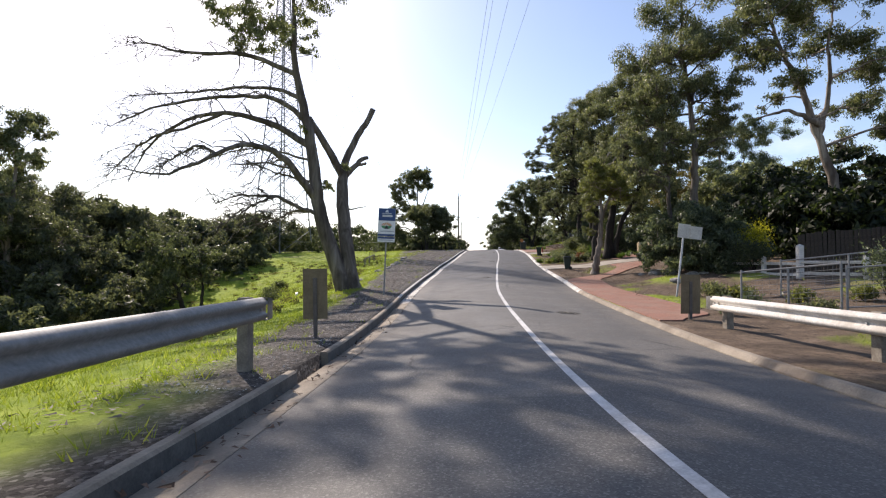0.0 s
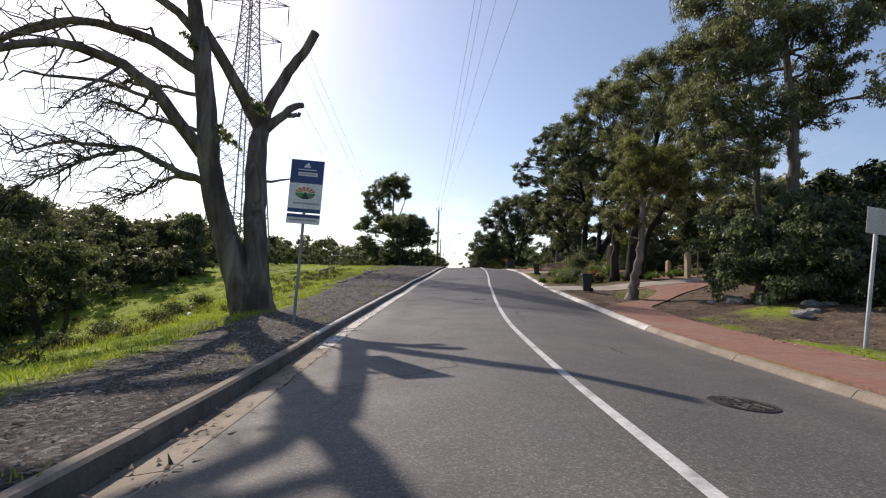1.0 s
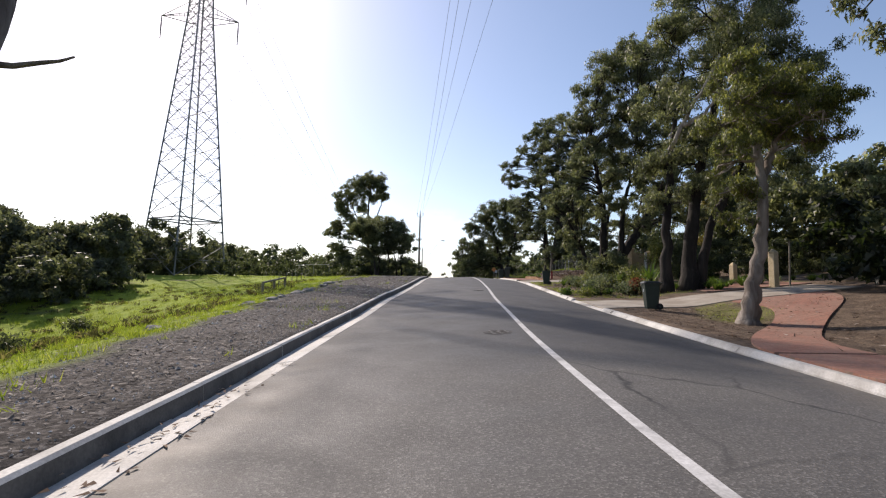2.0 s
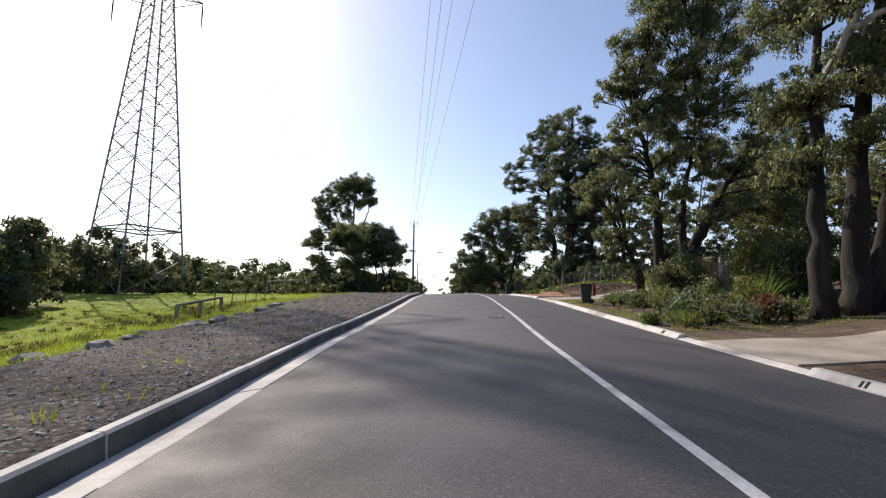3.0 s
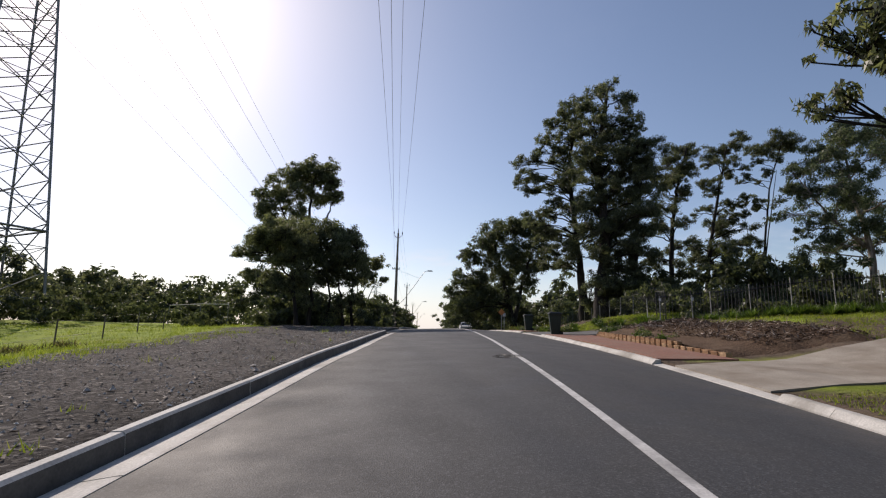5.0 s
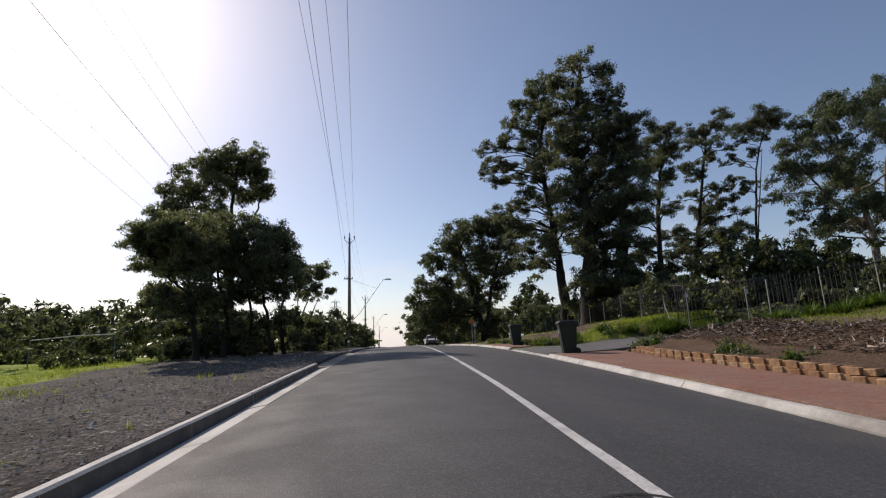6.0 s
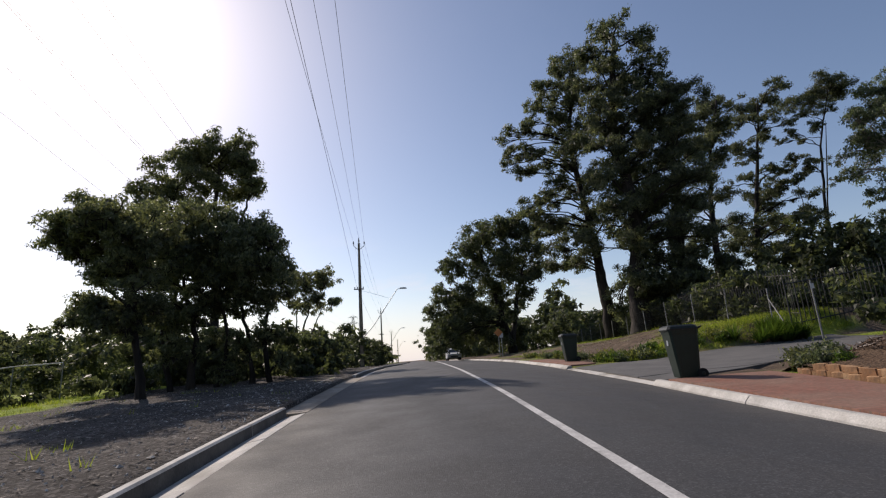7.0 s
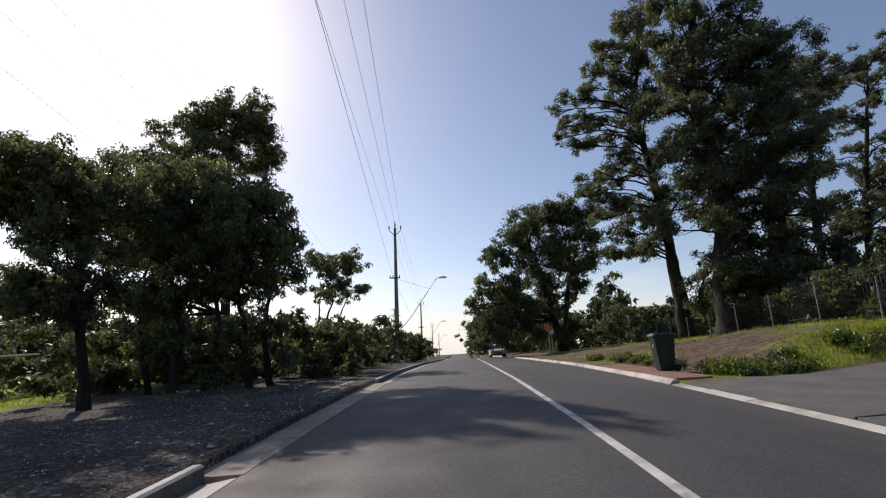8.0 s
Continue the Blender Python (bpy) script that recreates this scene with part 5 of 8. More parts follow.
def far_trees():
    rng = np.random.default_rng(64)
    cl = []
    for i in range(60):
        y = rng.uniform(100, 260)
        x = xc(y) - rng.uniform(8, 26)
        for k in range(5):
            cl.append((x + rng.normal(0, 1.5), y + rng.normal(0, 2), at_x(x, y) + rng.uniform(0.1, 1) * rng.uniform(2.5, 6), rng.uniform(0.9, 1.9)))
    thicket("roadside_scrub", cl, LEAF_DARK, "dark scrub and low trees beside the far road", "scrub", 65, 0.5)
    cl = []
    for i in range(70):
        y = rng.uniform(128, 280)
        x = xc(y) + 6.5 + rng.uniform(0, 1) ** 1.5 * 24
        for k in range(7):
            cl.append((x + rng.normal(0, 2), y + rng.normal(0, 2), at_x(x, y) + rng.uniform(0.05, 1) * rng.uniform(6, 13), rng.uniform(1.4, 2.6)))
    thicket("far_avenue_trees", cl, LEAF_DARK, "dark avenue trees lining the far road", "woodland", 66, 0.85)


far_trees()


def clump_scrub():
    rng = np.random.default_rng(67)
    cl = []
    for i in range(40):
        y = rng.uniform(74, 92)
        x = float(xc(y)) - 9.5 - rng.uniform(0, 1) ** 1.4 * 22
        for k in range(4):
            cl.append((x + rng.normal(0, 0.7), y + rng.normal(0, 0.8), at_x(x, y) + rng.uniform(0.05, 1) * rng.uniform(1.4, 3.2), rng.uniform(0.5, 1.0)))
    for i in range(64):
        y = rng.uniform(78, 96)
        x = float(xc(y)) - 4.7 - rng.uniform(0, 1) * 6.5
        for k in range(4):
            cl.append((x + rng.normal(0, 0.4), y + rng.normal(0, 0.6), at_x(x, y) + rng.uniform(0.05, 1) * rng.uniform(1.0, 2.3), rng.uniform(0.4, 0.75)))
    thicket("clump_scrub", cl, LEAF_DARK, "dull scrub under the roadside trees", "scrub", 68, 0.23)
    cl = []
    for i in range(30):
        y = rng.uniform(97, 118)
        x = float(xc(y)) - 4.6 - rng.uniform(0, 1) * 7
        for k in range(5):
            cl.append((x + rng.normal(0, 0.6), y + rng.normal(0, 0.8), at_x(x, y) + rng.uniform(0.05, 1) * rng.uniform(1.6, 3.4), rng.uniform(0.5, 1.0)))
    thicket("pole_scrub", cl, LEAF_DARK, "rounded dark bushes round the foot of the power pole", "scrub", 69, 0.24)


clump_scrub()


def garden_masses():
    rng = np.random.default_rng(71)
    cl = []
    for i in range(34):
        y = rng.uniform(20, 36)
        x = rng.uniform(16.5, 27)
        for k in range(7):
            cl.append((x + rng.normal(0, 0.9), y + rng.normal(0, 0.9), at_x(x, y) + rng.uniform(0.05, 1) * (4.6 if x > 20 else 3.0), rng.uniform(0.7, 1.2)))
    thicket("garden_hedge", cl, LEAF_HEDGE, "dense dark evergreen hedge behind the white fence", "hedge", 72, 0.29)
    cl = []
    for i in range(18):
        y = rng.uniform(22, 26.8)
        x = 11.0 + rng.uniform(-0.1, 2.6)
        for k in range(6):
            cl.append((x + rng.normal(0, 0.5), y + rng.normal(0, 0.5), at_x(x, y) + rng.uniform(0.05, 1) * 2.9, rng.uniform(0.45, 0.8)))
    thicket("shrubbery", cl, LEAF_GREY, "tall loose shrubs round the straight gum's foot", "shrub", 73, 0.13)
    cl = []
    for i in range(44):
        y = rng.uniform(39, 54)
        x = rng.uniform(25.0, 36)
        for k in range(5):
            cl.append((x + rng.normal(0, 1.0), y + rng.normal(0, 1), at_x(x, y) + rng.uniform(0.03, 1) * 6.0, rng.uniform(0.9, 1.4)))
    thicket("garden_trees", cl, LEAF_GUM, "mixed dark garden trees behind the street gums", "shrub", 74, 0.30)
    cl = []
    for i in range(30):
        y = rng.uniform(43.5, 47.6)
        x = rng.uniform(15.8, 25) + 0.3 * (y - 43.5)
        for k in range(3):
            cl.append((x + rng.normal(0, 0.5), y + rng.normal(0, 0.4), at_x(x, y) + rng.uniform(0.05, 1) * rng.uniform(0.9, 2.4), rng.uniform(0.45, 0.8)))
    thicket("garden_shrubbery", cl, LEAF_DARK, "dark leafy shrubs behind the kerbside garden", "shrub", 78, 0.12)
    cl = []
    for i in range(52):
        y = rng.uniform(88, 122)
        x = rng.uniform(18.6 + 0.2 * (y - 69) + 1.8, 72)
        for k in range(5):
            cl.append((x + rng.normal(0, 1.2), y + rng.normal(0, 1), at_x(x, y) + rng.uniform(0.05, 1) * rng.uniform(2.0, 5.5), rng.uniform(0.8, 1.6)))
    for i in range(30):
        y = rng.uniform(81, 87)
        x = rng.uniform(34.0, 47)
        for k in range(5):
            cl.append((x + rng.normal(0, 0.9), y + rng.normal(0, 1), at_x(x, y) + rng.uniform(0.1, 1) * rng.uniform(3.2, 6.0), rng.uniform(0.8, 1.4)))
    for i in range(26):
        y = rng.uniform(114, 127)
        x = rng.uniform(22, 37)
        for k in range(5):
            cl.append((x + rng.normal(0, 0.9), y + rng.normal(0, 1), at_x(x, y) + rng.uniform(0.1, 1) * rng.uniform(2.6, 5.0), rng.uniform(0.8, 1.4)))
    thicket("park_understorey", cl, LEAF_DARK, "dark understorey below the pines", "shrub", 75, 0.42)
    cl = []
    for i in range(34):
        y = rng.uniform(82, 99)
        x = 18.6 + 0.2 * (y - 69) + 2.4 + rng.uniform(0, 1) * 9
        for k in range(5):
            cl.append((x + rng.normal(0, 0.7), y + rng.normal(0, 0.8), at_x(x, y) + rng.uniform(0.1, 1) * rng.uniform(2.2, 4.6), rng.uniform(0.7, 1.2)))
    for i in range(12):
        y = rng.uniform(92, 99)
        x = 18.6 + 0.2 * (y - 69) + 0.8 + rng.uniform(0, 1.2)
        for k in range(4):
            cl.append((x + rng.normal(0, 0.3), y + rng.normal(0, 0.6), at_x(x, y) + rng.uniform(0.1, 1) * rng.uniform(1.4, 2.6), rng.uniform(0.45, 0.7)))
    thicket("pine_underwood", cl, LEAF_DARK, "dense dark bushes round the feet of the pines", "shrub", 79, 0.24)
    cl = []
    for i in range(120):
        y = rng.uniform(72.5, 112)
        x = 18.6 + 0.2 * (y - 69) + 1.0 + rng.uniform(0, 1) * 4.0
        for k in range(3):
            cl.append((x + rng.normal(0, 0.35), y + rng.normal(0, 0.5), at_x(x, y) + rng.uniform(0.1, 1) * rng.uniform(1.2, 2.0), rng.uniform(0.45, 0.75)))
    for i in range(66):
        x = rng.uniform(20, 42)
        y = (76.5 - 0.28 * (x - 20) if i % 3 == 0 else 67.2 - 0.5 * (x - 18)) + rng.uniform(0, 6 if i % 3 == 0 else 3)
        x = max(x, 18.6 + 0.2 * (y - 69) + 1.6)
        for k in range(3):
            cl.append((x + rng.normal(0, 0.4), y + rng.normal(0, 0.5), at_x(x, y) + rng.uniform(0.05, 1) * rng.uniform(0.9, 2.0), rng.uniform(0.5, 0.9)))
    thicket("fence_scrub", cl, LEAF_DARK, "dark scrub massed behind the park fences", "scrub", 76, 0.25)


garden_masses()


# ---- guard rails ----
def beam_profile():
    """Half the outline of a two-wave steel beam, as (out, up)."""
    front = [(0.0, 0.0), (0.03, 0.01), (0.075, 0.05), (0.08, 0.085), (0.03, 0.125), (0.01, 0.155), (0.03, 0.185), (0.08, 0.225), (0.075, 0.26), (0.03, 0.30), (0.0, 0.31)]
    rear = [(o - 0.012, u) for o, u in reversed(front)]
    return front + rear


def guard_rail(line, side, posts, label, steel):
    """A beam along (x, y, top) points on timber posts; side is the way to the road."""
    ob = thing("guard_rail", Matrix.Translation(line[-1]), label, "guard rail")
    o = Vector(line[-1])
    prof = beam_profile()
    q = curve([Vector(p) - o for p in line], 12)
    k = len(prof)
    vs = [(p[0] + side * u, p[1], p[2] - 0.31 + v) for p in q for u, v in prof]
    fs = [(i * k + j, i * k + (j + 1) % k, (i + 1) * k + (j + 1) % k, (i + 1) * k + j) for i in range(len(q) - 1) for j in range(k)]
    fs += [tuple(range(k)), tuple(reversed(range((len(q) - 1) * k, len(q) * k)))]
    beam = part("beam", Build().add(vs, fs), steel, ob, "silvery two-wave steel beam", True)
    e = q[-1]
    cap = Build()
    n = 9
    cv = []
    for i in range(n):
        a = math.pi * i / (n - 1)
        for u in (-0.015, 0.075):
            for z in (0.0, -0.31):
                cv.append((e[0] + side * (u + 0.03 * math.sin(a)), e[1] + 0.11 * math.sin(a) * (1 if i else 0), e[2] + z + 0.02 * math.sin(a) * (-1 if z == 0 else 1)))
    cap.add(cv, [(i * 4 + a, i * 4 + b, i * 4 + 4 + b, i * 4 + 4 + a) for i in range(n - 1) for a, b in ((0, 1), (1, 3), (3, 2), (2, 0))])
    part("end_cap", cap, steel, beam)
    for (x, y) in posts:
        g = at_x(x, y) - o.z
        top = float(np.interp(y, [p[1] for p in line], [p[2] for p in line])) - o.z + 0.01
        px, py = x - o.x - side * 0.10, y - o.y
        post = part("post", Build().box((px, py, (g - 0.3 + top) / 2), (0.15, 0.19, top - g + 0.3), 0.015), GREY_WOOD, ob)
        part("bolt", Build().tube([(px + side * 0.19, py, top - 0.16), (px + side * 0.215, py, top - 0.16)], [0.02, 0.02], 6), GALV, post)


guard_rail([(-2.62, -9, 1.35), (-2.5, -3, 0.98), (-2.46, 2.0, 0.78), (-2.43, 6.55, 0.69)], 1, [(-2.45, 6.3), (-2.47, 2.5), (-2.5, -1.3), (-2.56, -5.1)], "galvanised steel guard rail on grey timber posts over grass", DULL_GALV)
guard_rail([(5.7, -9, 1.05), (5.9, -3, 0.72), (6.05, 5.0, 0.46), (6.05, 10.85, 0.40)], -1, [(6.12, 10.6), (6.12, 6.9), (6.05, 3.2), (5.98, -0.5)], "weathered steel guard rail on timber posts beside the kerb", WHITE_WOOD)


# ---- signs ----
def marker_board(base, lean, w, h, z0, label):
    ob = thing("marker_board", Matrix.Translation(base) @ pose(0, 0, 0, 0, lean, 4), label, "road sign")
    part("post", Build().box((0, 0.035, (z0 + h) / 2 - 0.15), (0.06, 0.045, z0 + h * 0.85 + 0.3), 0.006), RUSTY_STEEL, ob)
    part("board", Build().box((0, 0, z0 + h / 2), (w, 0.018, h), 0.004), TAN_BOARD, ob, "plain tan back of a hazard board")
    part("strap", Build().box((0, -0.018, (z0 + h * 0.82) / 2 - 0.1), (0.075, 0.02, z0 + h * 0.82 + 0.2), 0.003), RUSTY_STEEL, ob)


marker_board((-2.42, 9.3, at_x(-2.42, 9.3)), -1, 0.46, 0.96, 0.35, "tan hazard board seen from behind on a short post")
marker_board((6.14, 12.05, at_x(6.14, 12.05)), 1, 0.50, 0.97, 0.14, "tan hazard board seen from behind beside the rail")


def plate_sign():
    ob = thing("street_sign", Matrix.Translation((8.46, 17.55, at_x(8.46, 17.55))) @ pose(0, 0, 0, 0, 7, 0), "leaning steel post with a bare grey sign back", "road sign")
    part("post", Build().tube([(0, 0, -0.3), (0, 0, 2.62)], [0.035, 0.035], 10), GALV, ob)
    part("panel", Build().box((-0.02, -0.045, 2.38), (0.44, 0.012, 0.5), 0.004), SIGN_BACK, ob, "plain grey back of a sign")
    part("panel", Build().box((0.42, -0.045, 2.36), (0.43, 0.012, 0.46), 0.004), SIGN_BACK, ob, "plain grey back of a sign")
    part("bracket", Build().box((0.2, -0.035, 2.38), (0.8, 0.02, 0.04), 0.003), GALV, ob)


plate_sign()


def info_sign():
    """Blue and white notice facing the road, its writing as plain bars."""
    x, y = -2.26, 18.7
    g = at_x(x, y)
    ob = thing("information_sign", Matrix.Translation((x, y, g)) @ pose(0, 0, 0, 0, 2.2, 3), "blue and white notice on a steel post beside the dead gum", "sign")
    z0 = 2.14 - g
    part("post", Build().tube([(0.0, 0.04, -0.3), (0.0, 0.04, z0 + 0.9)], [0.03, 0.03], 10), DULL_GALV, ob)
    panel = part("panel", Build().box((0, 0, z0 + 0.55), (0.66, 0.02, 1.08), 0.006), WHITE_SIGN, ob, "white lower panel with a round emblem")
    part("blue_field", Build().box((0, -0.014, z0 + 0.845), (0.64, 0.006, 0.47), 0.0), BLUE_SIGN, panel)
    part("blue_band", Build().box((0, -0.014, z0 + 0.055), (0.64, 0.006, 0.075), 0.0), BLUE_SIGN, panel)
    part("crest", Build().prism([(-0.07, z0 + 0.93), (0.07, z0 + 0.93), (0.05, z0 + 0.97), (0.03, z0 + 1.03), (-0.02, z0 + 1.01), (-0.05, z0 + 0.98)], -0.02, -0.016), PALE_BAR, panel)
    part("text_bar", Build().box((0.0, -0.02, z0 + 0.885), (0.36, 0.004, 0.02), 0.0), PALE_BAR, panel)
    part("text_bar", Build().box((0.02, -0.02, z0 + 0.795), (0.38, 0.004, 0.075), 0.0), WHITE_SIGN, panel)
    part("text_bar", Build().box((0.02, -0.023, z0 + 0.795), (0.32, 0.004, 0.03), 0.0), GREY_BAR, panel)
    part("text_bar", Build().box((0.03, -0.014, z0 + 0.20), (0.52, 0.004, 0.035), 0.0), GREY_BAR, panel)
    c = (0.0, z0 + 0.41)

    def wedge(a0, a1, r0, r1, n=6):
        pts = [(c[0] + 0.2 * r1 * math.cos(a), c[1] + 0.125 * r1 * math.sin(a)) for a in np.linspace(a0, a1, n)]
        return pts + [(c[0] + 0.2 * r0 * math.cos(a), c[1] + 0.125 * r0 * math.sin(a)) for a in np.linspace(a1, a0, n)]
    for i in range(6):
        a = math.pi * (0.04 + i * 0.16)
        part("emblem_ray", Build().prism(wedge(a, a + 0.36, 0.38, 1.0), -0.016, -0.011), ORANGE_FACE, panel)
    part("emblem_field", Build().prism(wedge(math.pi, 1.42 * math.pi, 0.15, 1.0), -0.016, -0.011), GREEN_FACE, panel)
    part("emblem_field", Build().prism(wedge(1.58 * math.pi, 2 * math.pi, 0.15, 1.0), -0.016, -0.011), GREEN_FACE, panel)
    part("emblem_road", Build().prism([(-0.075, c[1] - 0.118), (0.075, c[1] - 0.118), (0.012, c[1] + 0.02), (-0.012, c[1] + 0.02)], -0.017, -0.011), DARK_FACE, panel)
    low = part("lower_panel", Build().box((0, 0, z0 - 0.115), (0.66, 0.018, 0.2), 0.005), WHITE_SIGN, ob, "narrow white plate below")
    part("blue_band", Build().box((0, -0.012, z0 - 0.055), (0.64, 0.005, 0.065), 0.0), BLUE_SIGN, low)
    part("text_bar", Build().box((0.0, -0.012, z0 - 0.14), (0.54, 0.005, 0.03), 0.0), GREY_BAR, low)


info_sign()


# ---- fences by the first garden ----
def rail_fence():
    ob = thing("rail_fence", Matrix.Translation((13.6, 18.45, at_x(13.6, 18.45))), "faded white post-and-rail fence before a dark hedge", "fence")
    o = ob.matrix_basis.translation
    spots = [(13.05, 22.2, 1.30, 0.15), (13.38, 20.2, 1.33, 0.15), (13.6, 18.45, 1.76, 0.2), (14.5, 16.6, 1.34, 0.14), (15.6, 14.6, 1.36, 0.14)]
    for x, y, top, w in spots:
        g = at_x(x, y)
        px, py = x - o.x, y - o.y
        bb = Build().box((px, py, (g - 0.3 + top) / 2 - o.z), (w, w, top - g + 0.3), 0.02)
        bb.add([(px + sx * w / 2, py + sy * w / 2, top - o.z) for sx, sy in ((-1, -1), (1, -1), (1, 1), (-1, 1))] + [(px, py, top - o.z + 0.07)], [(0, 1, 4), (1, 2, 4), (2, 3, 4), (3, 0, 4)])
        part("post", bb, WHITE_WOOD, ob)
    for (xa, ya, _, _), (xb, yb, _, _) in zip(spots[:-1], spots[1:]):
        ln, turn = math.hypot(xb - xa, yb - ya), math.degrees(math.atan2(yb - ya, xb - xa))
        for z in (0.66, 1.08):
            part("rail", Build().box(((xa + xb) / 2 - o.x - 0.05, (ya + yb) / 2 - o.y, z + (0.06 if xa > 13.5 else 0) - o.z), (ln, 0.04, 0.11), 0.008, pose(0, 0, 0, 0, 0, turn)), WHITE_WOOD, ob)


rail_fence()


def paling_fence():
    """Weathered upright palings on two rails."""
    a, b = Vector((13.95, 18.95, 0)), Vector((17.6, 18.2, 0))
    n = 26
    turn = math.degrees(math.atan2(b.y - a.y, b.x - a.x))
    ob = thing("paling_fence", Matrix.Translation((a.x, a.y, at_x(a.x, a.y))), "brown weathered timber paling fence beside the white posts", "fence")
    o = ob.matrix_basis.translation
    board = Build().box((0, 0, 0.72), (0.135, 0.018, 1.75), 0.004).mesh("paling", BROWN_WOOD)
    rng = np.random.default_rng(131)
    for i in range(n):
        p = a.lerp(b, i / (n - 1))
        pal = part("paling", board, None, ob)
        pal.matrix_basis = pose(p.x - o.x, p.y - o.y, at_x(p.x, p.y) - o.z + rng.normal(0, 0.012), 0, rng.normal(0, 0.6), turn)
    for z in (0.3, 1.25):
        part("rail", Build().tube([(0, 0.05, z), (b.x - a.x, b.y - a.y + 0.05, at_x(b.x, b.y) - o.z + z)], [0.04, 0.04], 4), BROWN_WOOD, ob)


BROWN_WOOD = speckled("brown_weathered_timber", (0.032, 0.024, 0.018), (0.075, 0.056, 0.042), 5, 40, 0.9, 0.4)
paling_fence()


def wire_panel(pa, pb, h, n_wires, label):
    """A pipe-framed panel with wires between two places."""
    a, b = Vector((*pa, at_x(*pa))), Vector((*pb, at_x(*pb)))
    ob = thing("wire_gate", Matrix.Translation(a), label, "fence")
    d = b - a
    for f, z in ((0.0, h + 0.06), (0.5, h), (1.0, h + 0.06)):
        p = d * f
        part("post", Build().tube([p + Vector((0, 0, -0.3)), p + Vector((0, 0, z))], [0.026, 0.026], 8), DULL_GALV, ob)
    part("top_pipe", Build().tube([Vector((0, 0, h)), d + Vector((0, 0, h))], [0.022, 0.022], 8), DULL_GALV, ob)
    part("bottom_pipe", Build().tube([Vector((0, 0, 0.12)), d + Vector((0, 0, 0.12))], [0.018, 0.018], 8), DULL_GALV, ob)
    for i in range(n_wires):
        z = 0.12 + (h - 0.12) * (i + 1) / (n_wires + 1)
        part("wire", Build().tube([Vector((0, 0, z)), d + Vector((0, 0, z))], [0.005, 0.005], 4), DULL_GALV, ob)
    mesh = Build()
    m = int(d.length / 0.16)
    for i in range(1, m):
        p = d * (i / m)
        mesh.tube([p + Vector((0, 0, 0.12)), p + Vector((0, 0, h))], [0.003, 0.003], 3, False)
    part("wire_mesh", mesh, DULL_GALV, ob)


wire_panel((8.0, 13.0), (9.45, 11.5), 1.15, 7, "galvanised pipe and wire panel behind the guard rail")
wire_panel((9.5, 11.4), (12.6, 10.2), 1.05, 5, "galvanised wire fence panel running up the bank")
wire_panel((10.6, 15.2), (14.2, 14.4), 1.1, 6, "galvanised wire panel before the hedge")


